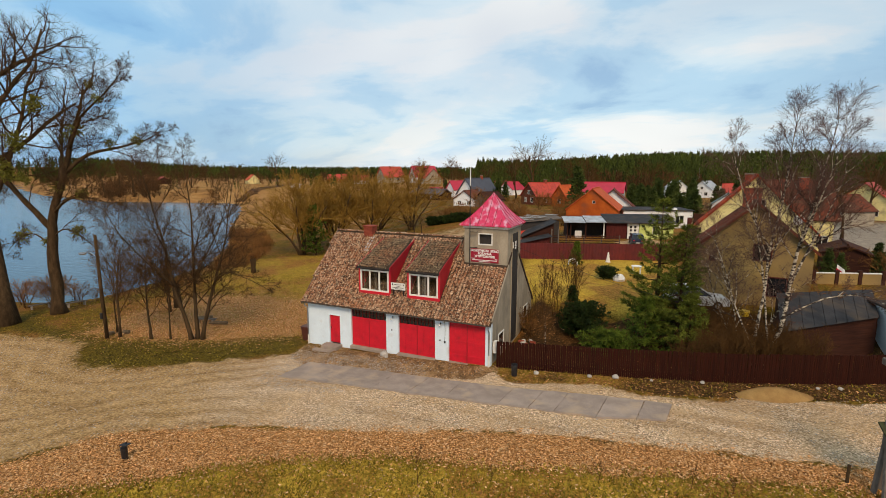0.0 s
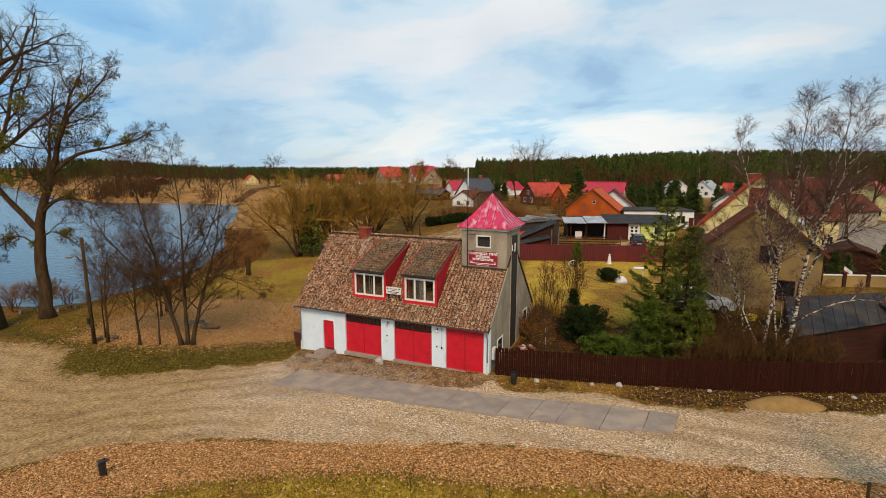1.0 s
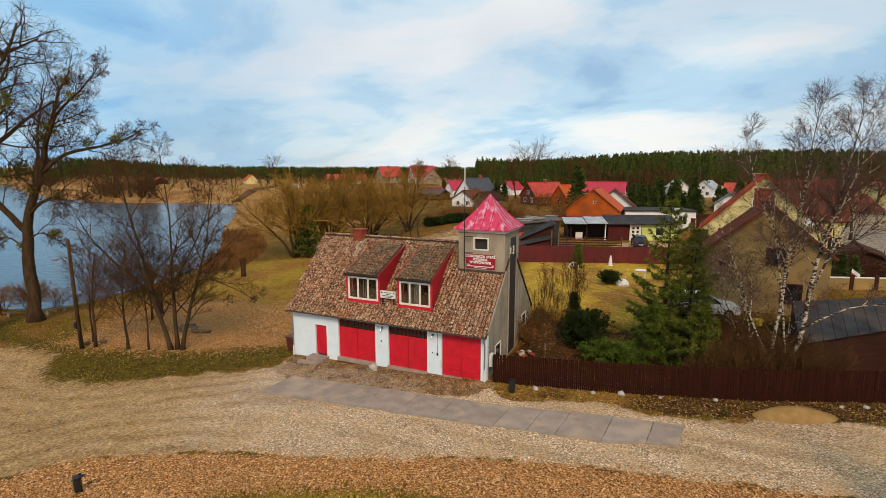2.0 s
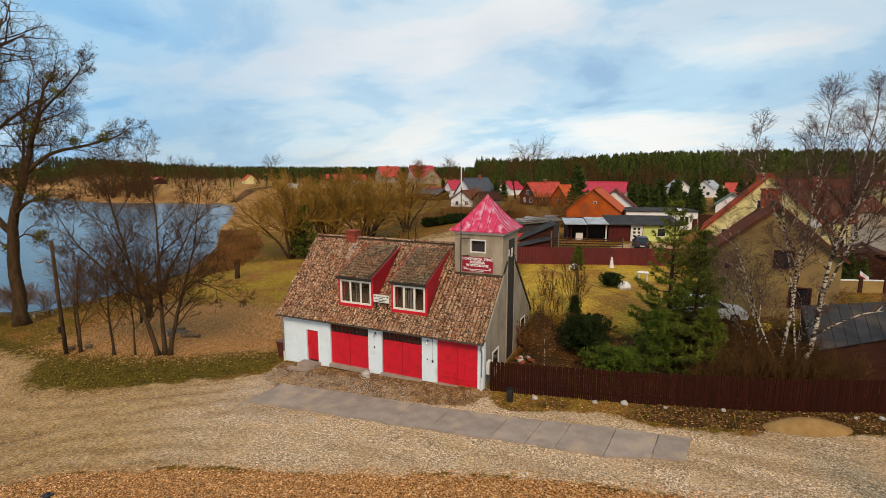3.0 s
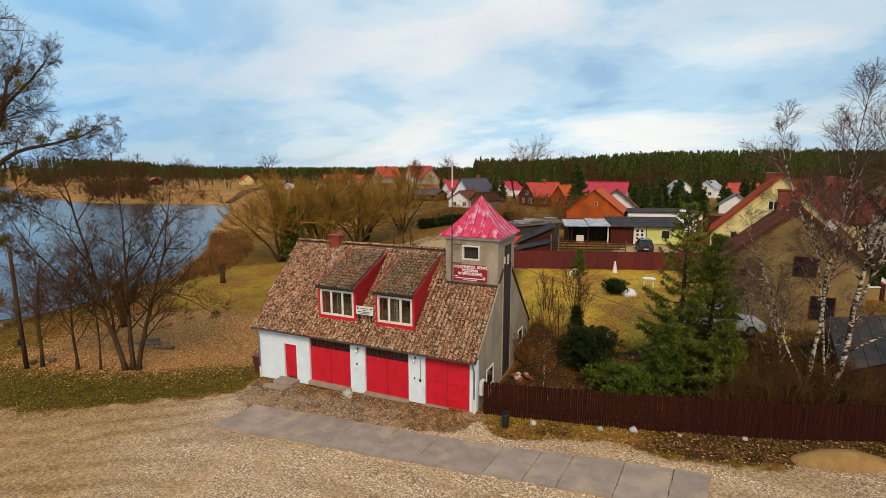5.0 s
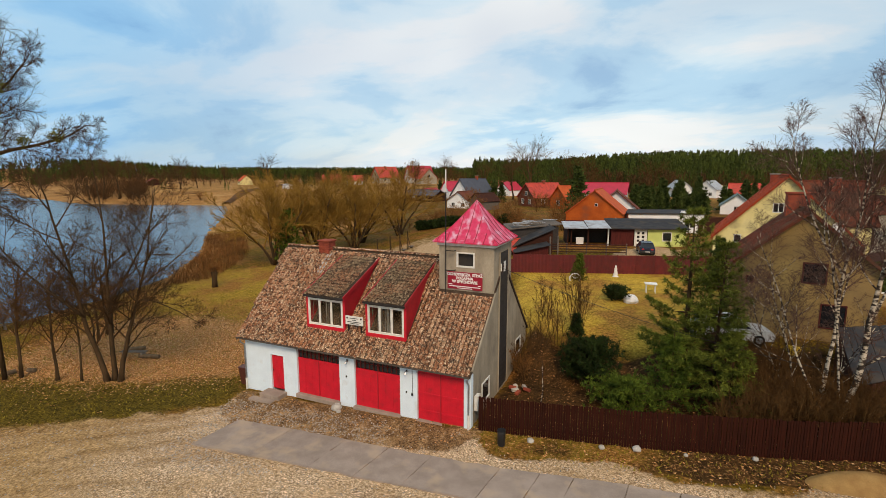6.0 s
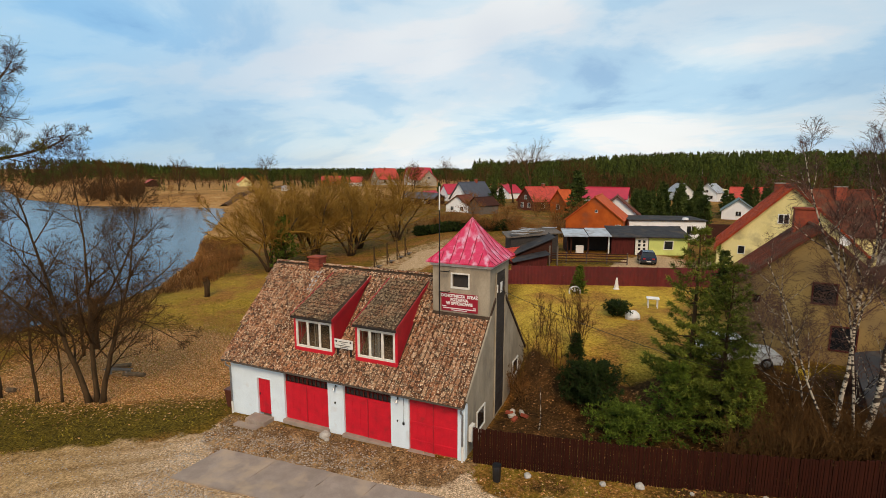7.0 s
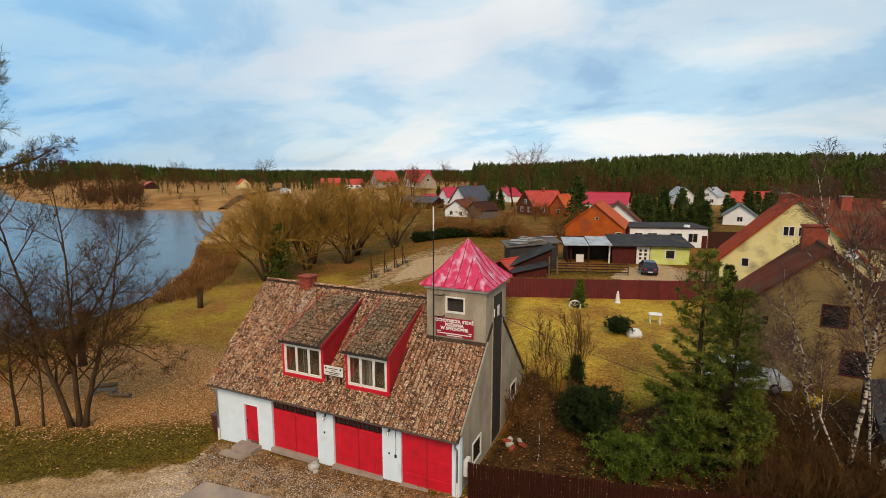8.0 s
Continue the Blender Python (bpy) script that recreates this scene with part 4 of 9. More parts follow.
    part("meter_box", Mesh().box(WX1 + 0.032, WX1 + 0.22, 0.42, 0.85, 0.75, 1.5, 0.012), M_FRAME, st, "white meter box on the gable")

    # windows in the yard gable
    def side_window(y0, y1, z0, z1):
        w = part("gable_window", Mesh().box(WX1 + 0.003, WX1 + 0.012, y0 + 0.05, y1 - 0.05, z0 + 0.05, z1 - 0.05), M_GLASSDARK, st, "small dark gable window")
        fr = Mesh()
        fr.box(WX1 + 0.002, WX1 + 0.05, y0, y0 + 0.09, z0, z1, 0.006).box(WX1 + 0.002, WX1 + 0.05, y1 - 0.09, y1, z0, z1, 0.006)
        fr.box(WX1 + 0.002, WX1 + 0.05, y0 + 0.09, y1 - 0.09, z0, z0 + 0.09, 0.006).box(WX1 + 0.002, WX1 + 0.05, y0 + 0.09, y1 - 0.09, z1 - 0.09, z1, 0.006)
        part("frame", fr, M_FRAME, w)
    side_window(1.55, 2.75, 0.55, 1.65)
    side_window(7.7, 8.9, 0.95, 1.95)

    # dormers
    for x0, x1 in ((-9.60, -7.12), (-5.76, -3.42)):
        d = thing_part("dormer", st)
        yf, sk = 0.70, -0.045 * 3.9
        zf, zb, yb = 5.42, 6.92, 4.55
        for xa, xb in ((x0, x0 + 0.06), (x1 - 0.06, x1)):
            a = [(xa, yf, roof_z(yf) - 0.05), (xa, yf, zf), (xa + sk, yb, zb - 0.02), (xa + sk, yb, roof_z(yb) - 0.1)]
            b = [(p[0] + xb - xa, p[1], p[2]) for p in a]
            part("dormer_cheek", Mesh().add(a + b, [(0, 1, 2, 3), (7, 6, 5, 4), (0, 4, 5, 1), (1, 5, 6, 2), (2, 6, 7, 3), (3, 7, 4, 0)]), M_REDTRIM, d, "red painted dormer cheek")
        fr = Mesh()
        fr.box(x0 - 0.04, x1 + 0.04, yf - 0.04, yf + 0.05, 3.58, 3.80, 0.01)
        fr.box(x0 - 0.03, x0 + 0.10, yf - 0.03, yf + 0.05, 3.80, 5.44, 0.01).box(x1 - 0.10, x1 + 0.03, yf - 0.03, yf + 0.05, 3.80, 5.44, 0.01)
        part("dormer_front", fr, M_RED, d, "red dormer front")
        part("dormer_head", Mesh().box(x0 + 0.10, x1 - 0.10, yf - 0.02, yf + 0.05, 5.30, 5.44), M_DARK, d)
        part("fascia", Mesh().box(x0 - 0.08, x1 + 0.08, yf - 0.24, yf - 0.19, 5.39, 5.50, 0.008), M_DARK, d, "dark fascia board")
        win = thing_part("dormer_window", d)
        a, b, z0, z1 = x0 + 0.10, x1 - 0.10, 3.80, 5.30
        f = Mesh()
        ring = [(x_, y_, z_) for y_ in (yf - 0.03, yf + 0.04) for e_ in (0.0, 0.11) for x_, z_ in ((a + e_, z0 + e_), (b - e_, z0 + e_), (b - e_, z1 - e_), (a + e_, z1 - e_))]
        for i in range(4):
            j = (i + 1) % 4
            f.f += [(i, j, j + 4, i + 4), (i + 12, j + 12, j + 8, i + 8), (i + 4, j + 4, j + 12, i + 12), (j, i, i + 8, j + 8)]
        f.v = ring
        for i in (1, 2):
            u = a + (b - a) * i / 3
            part("mullion", Mesh().box(u - 0.055, u + 0.055, yf - 0.035, yf + 0.035, z0 + 0.11, z1 - 0.11, 0.008), M_FRAME, win)
        win.data = f.data("dormer_window", M_FRAME)
        tagged(win, "white three-part dormer window with curtains")
        part("pane", Mesh().box(a + 0.1, b - 0.1, yf + 0.005, yf + 0.012, z0 + 0.1, z1 - 0.1), M_GLASS, win).visible_shadow = False
        cu = Mesh()
        pts = 60
        for i in range(pts):
            u0, u1 = a + 0.1 + (b - a - 0.2) * i / pts, a + 0.1 + (b - a - 0.2) * (i + 1) / pts
            if rnd.random() < ((0.8 if 0.40 < i / pts < 0.66 else 0.12) if x0 > -8 else (0.5 if i / pts < 0.12 or i / pts > 0.9 else 0.05)):
                s0, s1 = 0.16 + 0.025 * math.sin(i * 1.3), 0.16 + 0.025 * math.sin(i * 1.3 + 1.3)
                cu.add([(u0, yf + s0, z0), (u1, yf + s1, z0), (u1, yf + s1, z1), (u0, yf + s0, z1), (u0, yf + s0 + 0.004, z0), (u1, yf + s1 + 0.004, z0), (u1, yf + s1 + 0.004, z1), (u0, yf + s0 + 0.004, z1)],
                       [(0, 1, 2, 3), (7, 6, 5, 4), (0, 4, 5, 1), (1, 5, 6, 2), (2, 6, 7, 3), (3, 7, 4, 0)])
        part("curtain", cu, M_CURTAIN, win, "grey curtain behind the panes")
        part("room_back", Mesh().box(x0 + 0.07, x1 - 0.07, yf + 1.2, yf + 1.25, 3.9, 5.5), M_DARK, d)
        # shed roof of the dormer with its own tiles and red barge boards
        A, B = Vector((x0 - 0.06, yf - 0.22, 5.48)), Vector((x1 + 0.06, yf - 0.22, 5.48))
        C, D = Vector((x1 + 0.06 + sk, yb, zb + 0.04)), Vector((x0 - 0.06 + sk, yb, zb + 0.04))
        dro = part("dormer_roof", Mesh().slab(A, B, C, D, 0.09), M_UNDERLAY, d, "mossy tiled dormer roof")
        upd = (D - A).normalized()
        nd = Vector((1, 0, 0)).cross(upd).normalized()
        ln = (D - A).length
        tiles = Mesh()
        for r in range(int(math.ceil(ln / 0.31))):
            for c in range(int((x1 - x0 + 0.1) / tw)):
                o = A + upd * (r * 0.31 - 0.03 + rnd.uniform(-0.02, 0.02)) + Vector((0.02 + c * tw, 0, 0)) + nd * (0.004 + rnd.uniform(0, 0.02))
                m = Matrix(((1, upd.x, nd.x, o.x), (0, upd.y, nd.y, o.y), (0, upd.z, nd.z, o.z), (0, 0, 0, 1))) @ Matrix.Rotation(rnd.uniform(-0.05, 0.05), 4, "Z")
                tiles.add([tuple(m @ Vector(p)) for p in one.v], one.f)
        tagged(part("dormer_tiles", tiles, M_MOSS, dro), kind="stuff")
        for s in (0, 1):
            P, Q = ((A, D), (B, C))[s]
            e = Vector((0.035 if s else -0.035, 0, 0))
            a4 = [P, P + e, Q + e, Q]
            zt, zb2 = Vector((0, 0, 0.10)), Vector((0, 0, -0.12))
            part("barge_board", Mesh().add([tuple(p + zt) for p in a4] + [tuple(p + zb2) for p in a4], [(0, 1, 2, 3), (7, 6, 5, 4), (0, 4, 5, 1), (1, 5, 6, 2), (2, 6, 7, 3), (3, 7, 4, 0)]), M_REDTRIM, d, "red barge board along the dormer roof")

    # tower
    tw_ = Mesh()
    wx, wz = (-1.66, -0.76), (7.18, 7.88)
    th = 0.3
    zs = [4.0, wz[0], wz[1], TTOP]
    xs_ = [TX0, wx[0], wx[1], TX1]
    vs, fs = [], []
    for yy in (TY0, TY0 + th):
        for zz in zs:
            for xx in xs_:
                vs.append((xx, yy, zz))
    for r_ in range(3):
        for c_ in range(3):
            if (r_, c_) == (1, 1):
                continue
            a_ = r_ * 4 + c_
            fs += [(a_, a_ + 1, a_ + 5, a_ + 4), (a_ + 16 + 4, a_ + 16 + 5, a_ + 16 + 1, a_ + 16)]
    fs += [(5, 6, 22, 21), (6, 10, 26, 22), (10, 9, 25, 26), (9, 5, 21, 25)]
    n_ = len(vs)
    vs += [(TX0, TY1, 4.0), (TX1, TY1, 4.0), (TX1, TY1, TTOP), (TX0, TY1, TTOP)]
    fs += [(0, 4, 8, 12, n_ + 3, n_), (3, n_ + 1, n_ + 2, 15, 11, 7), (n_ + 1, n_, n_ + 3, n_ + 2), (12, 13, 14, 15, n_ + 2, n_ + 3)]
    tw_.add(vs, fs)
    tower = part("tower", tw_, M_PLASTER, st, "square grey plastered hose tower")
    part("cornice", Mesh().box(TX0 - 0.10, TX1 + 0.10, TY0 - 0.10, TY1 + 0.10, TTOP - 0.10, TTOP + 0.13, 0.02), M_FRAME, tower, "white cornice")
    wf = Mesh()
    wf.box(wx[0] - 0.06, wx[0] + 0.02, TY0 - 0.03, TY0 + 0.1, wz[0] - 0.06, wz[1] + 0.06, 0.008).box(wx[1] - 0.02, wx[1] + 0.06, TY0 - 0.03, TY0 + 0.1, wz[0] - 0.06, wz[1] + 0.06, 0.008)
    wf.box(wx[0] + 0.02, wx[1] - 0.02, TY0 - 0.03, TY0 + 0.1, wz[0] - 0.06, wz[0] + 0.02, 0.008).box(wx[0] + 0.02, wx[1] - 0.02, TY0 - 0.03, TY0 + 0.1, wz[1] - 0.02, wz[1] + 0.06, 0.008)
    part("window_frame", wf, M_FRAME, tower, "white tower window frame")
    part("window_board", Mesh().box(wx[0], wx[1], TY0 + 0.2, TY0 + 0.25, wz[0], wz[1]), M_DARK, tower)
    # bell-shaped tin roof with standing seams
    cx, cy = (TX0 + TX1) / 2, (TY0 + TY1) / 2
    hx, hy = (TX1 - TX0) / 2 + 0.27, (TY1 - TY0) / 2 + 0.27
    prof = [(1.0, 0.0), (0.86, 0.20), (0.70, 0.47), (0.52, 0.83), (0.34, 1.24), (0.16, 1.68), (0.03, 2.02)]
    zb = TTOP + 0.12
    tr = Mesh()
    vs = []
    for s, h in prof:
        vs += [(cx - hx * s, cy - hy * s, zb + h), (cx + hx * s, cy - hy * s, zb + h), (cx + hx * s, cy + hy * s, zb + h), (cx - hx * s, cy + hy * s, zb + h)]
    fs = [(i * 4 + j, i * 4 + (j + 1) % 4, i * 4 + 4 + (j + 1) % 4, i * 4 + 4 + j) for i in range(len(prof) - 1) for j in range(4)]
    vs += [(cx - hx, cy - hy, zb - 0.06), (cx + hx, cy - hy, zb - 0.06), (cx + hx, cy + hy, zb - 0.06), (cx - hx, cy + hy, zb - 0.06), (cx, cy, zb + 2.10)]
    n = len(prof) * 4
    fs += [(n + j, n + (j + 1) % 4, (j + 1) % 4, j) for j in range(4)] + [(n + 3, n + 2, n + 1, n)]
    fs += [(n - 4 + j, n - 4 + (j + 1) % 4, n + 4) for j in range(4)]
    tr.add(vs, fs)
    troof = part("tower_roof", tr, M_TIN, tower, "pink-red sheet metal pyramid roof with whitish sheen painted in streaks")
    for side in range(4):
        for i in range(-3, 4):
            u = i / 3.5
            pts = []
            for s, h in prof:
                if abs(u) <= s + 0.02:
                    q = min(1, abs(u) / s) * (1 if u >= 0 else -1)
                    px, py = ((q * s * hx, -hy * s), (hx * s, q * s * hy), (-q * s * hx, hy * s), (-hx * s, -q * s * hy))[side]
                    pts.append((cx + px, cy + py, zb + h + 0.012))
            if len(pts) > 1:
                part("seam", Mesh().tube(pts, [0.020] * len(pts), 4), M_TINSEAM, troof)
    for sx, sy in ((-1, -1), (1, -1), (1, 1), (-1, 1)):
        part("hip", Mesh().tube([(cx + sx * hx * s, cy + sy * hy * s, zb + h + 0.012) for s, h in prof] + [(cx, cy, zb + 2.12)], [0.025] * (len(prof) + 1), 5), M_TIN, troof)
    # tall dark louvred slot in the tower's yard side
    sl = part("louvre_slot", Mesh().box(TX1 + 0.006, TX1 + 0.03, 4.28, 5.72, 0.2, 7.85), M_DARK, st, "tall dark boarded slot for drying hoses")
    for i in range(26):
        z = 0.35 + i * 0.285
        part("slat", Mesh().box(TX1 + 0.031, TX1 + 0.055, 4.33, 5.67, z, z + 0.235, 0.006), M_DARK, sl)
    part("slot_frame", Mesh().box(TX1 + 0.005, TX1 + 0.07, 4.19, 4.278, 0.1, 7.9, 0.006).box(TX1 + 0.005, TX1 + 0.07, 5.722, 5.81, 0.1, 7.9, 0.006), M_PLASTER, sl)
    part("number_plate", Mesh().box(TX1 + 0.056, TX1 + 0.07, 4.85, 5.2, 6.75, 7.3, 0.004), M_FRAME, sl, "small white plate")
    part("insulator", Mesh().cyl(TX1 + 0.12, 4.2, 6.9, 7.3, 0.035, 6), M_FRAME, st)
    # chimney
    ch = part("chimney", Mesh().box(-11.62, -10.88, 4.55, 5.2, 6.3, 7.78), M_BRICK, st, "weathered red brick chimney")
    bm = Mesh().box(0, 0.235, 0, 0.1, 0, 0.065, 0.006).data("brick", M_BRICK)
    for r in range(9):
        for c in range(3):
            b = new("brick", bm)
            b.parent = ch
            b.matrix_local = pose(-11.62 + c * 0.25 - (0.06 if r % 2 else 0), 4.53, 7.02 + r * 0.082)
            b2 = new("brick", bm)
            b2.parent = ch
            b2.matrix_local = pose(-10.965, 4.54 + c * 0.23, 7.02 + r * 0.082, 0, 0, 90) @ pose(0, -0.1, 0) if c < 3 else pose(0, 0, 0)
    part("chimney_cap", Mesh().box(-11.70, -10.80, 4.47, 5.28, 7.78, 7.88, 0.02), M_BRICK, ch)
    # flashing strip beside the chimney
    fl = Mesh().slab((-11.05, 3.4, roof_z(3.4) + 0.06), (-10.6, 3.4, roof_z(3.4) + 0.06), (-10.55, 4.6, roof_z(4.6) + 0.06), (-11.0, 4.6, roof_z(4.6) + 0.06), 0.01)
    part("flashing", fl, M_SHEETPALE, st)
    # mast with brackets at the tower
    ms = part("mast", Mesh().cyl(-2.22, 3.02, 5.55, 11.1, 0.03, 8), M_IRON, st, "tall antenna mast on the tower")
    part("antenna", Mesh().cyl(-2.22, 3.02, 11.1, 12.25, 0.035, 8), M_FRAME, ms, "white rod antenna")
    for z in (6.95, 8.0):
        part("bracket", Mesh().box(-2.24, -1.75, 2.99, 3.04, z, z + 0.04).box(-1.79, -1.75, 3.04, 3.3, z, z + 0.04), M_IRON, ms)
    return st


def thing_part(name, parent):
    """A part that has pieces of its own; it gets its own mesh or stays an Empty."""
    me = bpy.data.meshes.new(name)
    ob = new(name, me)
    ob.parent = parent
    return ob


def glass_material():
    m = bpy.data.materials.new("window_glass")
    m.use_nodes = True
    b = m.node_tree.nodes["Principled BSDF"]
    b.inputs["Base Color"].default_value = (0.85, 0.9, 0.9, 1)
    b.inputs["Roughness"].default_value = 0.03
    b.inputs["Transmission Weight"].default_value = 1.0
    b.inputs["IOR"].default_value = 1.45
    return m


M_GLASS = glass_material()
station = build_station()


# ---------------------------------------------------------------- village
def window_on(parent, face, u, z0, w, h, half, length, frame_mat=None, bars=1, glass=None):
    """A framed window on a wall of a house; face F, B (gables) or L, R (sides); u along the wall."""
    fm = frame_mat or M_FRAME
    if face == "F":
        m = pose(u, 0, 0)
    elif face == "B":
        m = pose(-u, length, 0, 0, 0, 180)
    elif face == "L":
        m = pose(-half, u, 0, 0, 0, -90)
    else:
        m = pose(half, u, 0, 0, 0, 90)
    t = 0.07 if w > 0.6 else 0.05
    a, b, c, d = -w / 2, w / 2, z0, z0 + h
    fr = Mesh()
    fr.box(a - t, a, -0.05, 0.02, c - t, d + t, m=m).box(b, b + t, -0.05, 0.02, c - t, d + t, m=m)
    fr.box(a, b, -0.05, 0.02, c - t, c, m=m).box(a, b, -0.05, 0.02, d, d + t, m=m)
    for i in range(bars):
        x = a + w * (i + 1) / (bars + 1)
        fr.box(x - t / 2, x + t / 2, -0.045, -0.012, c, d, m=m)
    wn = part("window", fr, fm, parent)
    part("pane", Mesh().box(a, b, -0.010, 0.0, c, d, m=m), glass or M_GLASSDARK, wn)
    return wn


def house(label, x, y, rz, w, l, h, rise, wall, roof, windows=(), chimney=None, over=0.45, name="house", z=None, category="house", roof_label="", ribs=0.0, frame_mat=None):
    """A gabled house. Its ridge runs along local y from the front gable at y = 0."""
    z = gz(x, y) if z is None else z
    hs = thing(name, label, category, x, y, z - 0.15, rz)
    h += 0.15
    hw = w / 2
    poly = [(-hw, -0.6), (hw, -0.6), (hw, h), (0, h + rise), (-hw, h)]
    part("wall", Mesh().prism(poly, 1, 0, l), wall, hs)
    s = rise / hw
    ow, t = over * 0.8, 0.16
    rf = Mesh()
    ez = h - s * ow
    rf.slab((-hw - ow, -over, ez + t), (0, -over, h + rise + t), (0, l + over, h + rise + t), (-hw - ow, l + over, ez + t), t * 0.8)
    rf.slab((0, -over, h + rise + t), (hw + ow, -over, ez + t), (hw + ow, l + over, ez + t), (0, l + over, h + rise + t), t * 0.8)
    ro = part("roof", rf, roof, hs, roof_label)
    if ribs:
        n = int((l + 2 * over) / ribs)
        for side in (-1, 1):
            rb = Mesh()
            for i in range(n + 1):
                yy = -over + i * ribs
                rb.slab((side * (hw + ow) if side < 0 else 0, yy, (ez if side < 0 else h + rise) + t + 0.05), ((0 if side < 0 else hw + ow), yy, (h + rise if side < 0 else ez) + t + 0.05),
                        ((0 if side < 0 else hw + ow), yy + ribs * 0.45, (h + rise if side < 0 else ez) + t + 0.05), (side * (hw + ow) if side < 0 else 0, yy + ribs * 0.45, (ez if side < 0 else h + rise) + t + 0.05), 0.06)
            tagged(part("roof_tiles", rb, roof, ro), kind="stuff")
    part("ridge", Mesh().tube([(0, -over, h + rise + t + 0.02), (0, l + over, h + rise + t + 0.02)], [0.11, 0.11], 6), roof, hs)
    for wd in windows:
        window_on(hs, *wd[:5], half=hw, length=l, bars=wd[5] if len(wd) > 5 else 1, frame_mat=frame_mat)
    if chimney:
        cxx, cyy, cw, chh = chimney
        top = h + rise - abs(cxx) * s + chh
        c = part("chimney", Mesh().box(cxx - cw / 2, cxx + cw / 2, cyy - cw / 2, cyy + cw / 2, h + rise - abs(cxx) * s - 0.8, top), M_BRICK, hs, "red brick chimney")
        part("chimney_cap", Mesh().box(cxx - cw / 2 - 0.06, cxx + cw / 2 + 0.06, cyy - cw / 2 - 0.06, cyy + cw / 2 + 0.06, top, top + 0.1, 0.01), M_CONC, c)
    return hs


W = lambda f, u, z, w, h, b=1: (f, u, z, w, h, b)
# old ochre house behind the birches
oh = house("old ochre plastered house with weathered red tile roof", 15.80, 13.6, -4, 7.2, 5.0, 4.2, 3.2, M_OLDYELLOW, M_ROOFBROWN,
           [W("F", 0.55, 3.55, 1.05, 1.1, 0), W("F", 1.6, 1.0, 1.1, 1.3, 0), W("F", -2.6, 3.3, 0.3, 0.35, 0), W("L", 3.0, 1.0, 1.0, 1.3)], None, 0.4, ribs=0.30, frame_mat=M_SHEDWOOD)
och = part("chimney", Mesh().box(-0.75, 0.45, 3.2, 4.0, 6.6, 8.5), M_BRICK, oh, "wide red brick chimney")
part("chimney_cap", Mesh().box(-0.82, 0.52, 3.13, 4.07, 8.5, 8.62, 0.015), M_BRICK, och)
part("side_door", Mesh().box(-3.60, -3.552, 0.5, 1.6, 0.1, 2.2), M_SHEDWOOD, oh, "dark red side door")
# yellow house with steep red roof
yh = house("pale yellow gabled house with steep red tile roof", 18.5, 33.6, -6, 11.2, 9.0, 3.5, 5.75, M_YELLOW, M_ROOFRUST,
           [W("F", -0.55, 6.2, 0.75, 0.75), W("F", 0.55, 6.2, 0.75, 0.75), W("F", -3.6, 3.2, 0.5, 0.7, 0), W("F", 2.9, 3.2, 0.7, 0.7, 0)], (-0.5, 7.6, 0.9, 0.7), 0.35, ribs=0.32)
house("yellow house with weathered red-brown tile roof", 21.6, 48.6, -90, 9.5, 6.6, 4.2, 4.3, M_YELLOW, M_ROOFBROWN, [W("R", 2.2, 1, 1.1, 1.3), W("R", 5.6, 1, 1.1, 1.3)], (0.8, 4.0, 0.9, 1.2), ribs=0.34)
house("pale yellow house with bright red roof across the street", 47.5, 101.0, -25, 9.0, 10.0, 3.8, 3.6, M_YELLOW, M_ROOFRED, [W("F", -2, 1, 1.1, 1.3), W("F", 2, 1, 1.1, 1.3), W("L", 4, 1.2, 1.1, 1.3)])
house("pale plastered house with brown roof across the street", 37.0, 84.0, -50, 6.5, 8.0, 2.8, 2.6, M_PALEWALL, M_ROOFBROWN, [W("F", -1.5, 1, 1.0, 1.2), W("F", 1.5, 1, 1.0, 1.2), W("L", 3, 1, 1.0, 1.2), W("L", 6, 1, 1.0, 1.2)])

house("low dark brown shed behind the garden wall", 25.6, 29.2, -10, 3.6, 5.0, 2.1, 0.7, M_SHEDBROWN, M_SHEDBROWN, [], None, 0.25, name="shed", category="shed")


def garden_wall():
    g = thing("garden_wall", "low tan garden wall with a pale coping", "wall")
    a, b = Vector((20.2, 23.4, 0)), Vector((31.0, 27.0, 0))
    n = 6
    for i in range(n):
        p, q = a.lerp(b, i / n), a.lerp(b, (i + 1) / n)
        L_ = (q - p).length
        m = pose(p.x, p.y, gz(p.x, p.y), 0, 0, math.degrees(math.atan2(q.y - p.y, q.x - p.x)))
        part("wall_panel", Mesh().box(0.16, L_ - 0.002, -0.06, 0.06, -0.3, 0.95, 0.01, m=m), M_OLDYELLOW, g)
        part("pillar", Mesh().box(-0.15, 0.15, -0.15, 0.15, -0.3, 1.25, 0.02, m=m), M_SHEDBROWN, g)
        part("coping", Mesh().box(0.16, L_ - 0.16, -0.10, 0.10, 0.954, 1.05, 0.015, m=m), M_FRAME, g)


garden_wall()


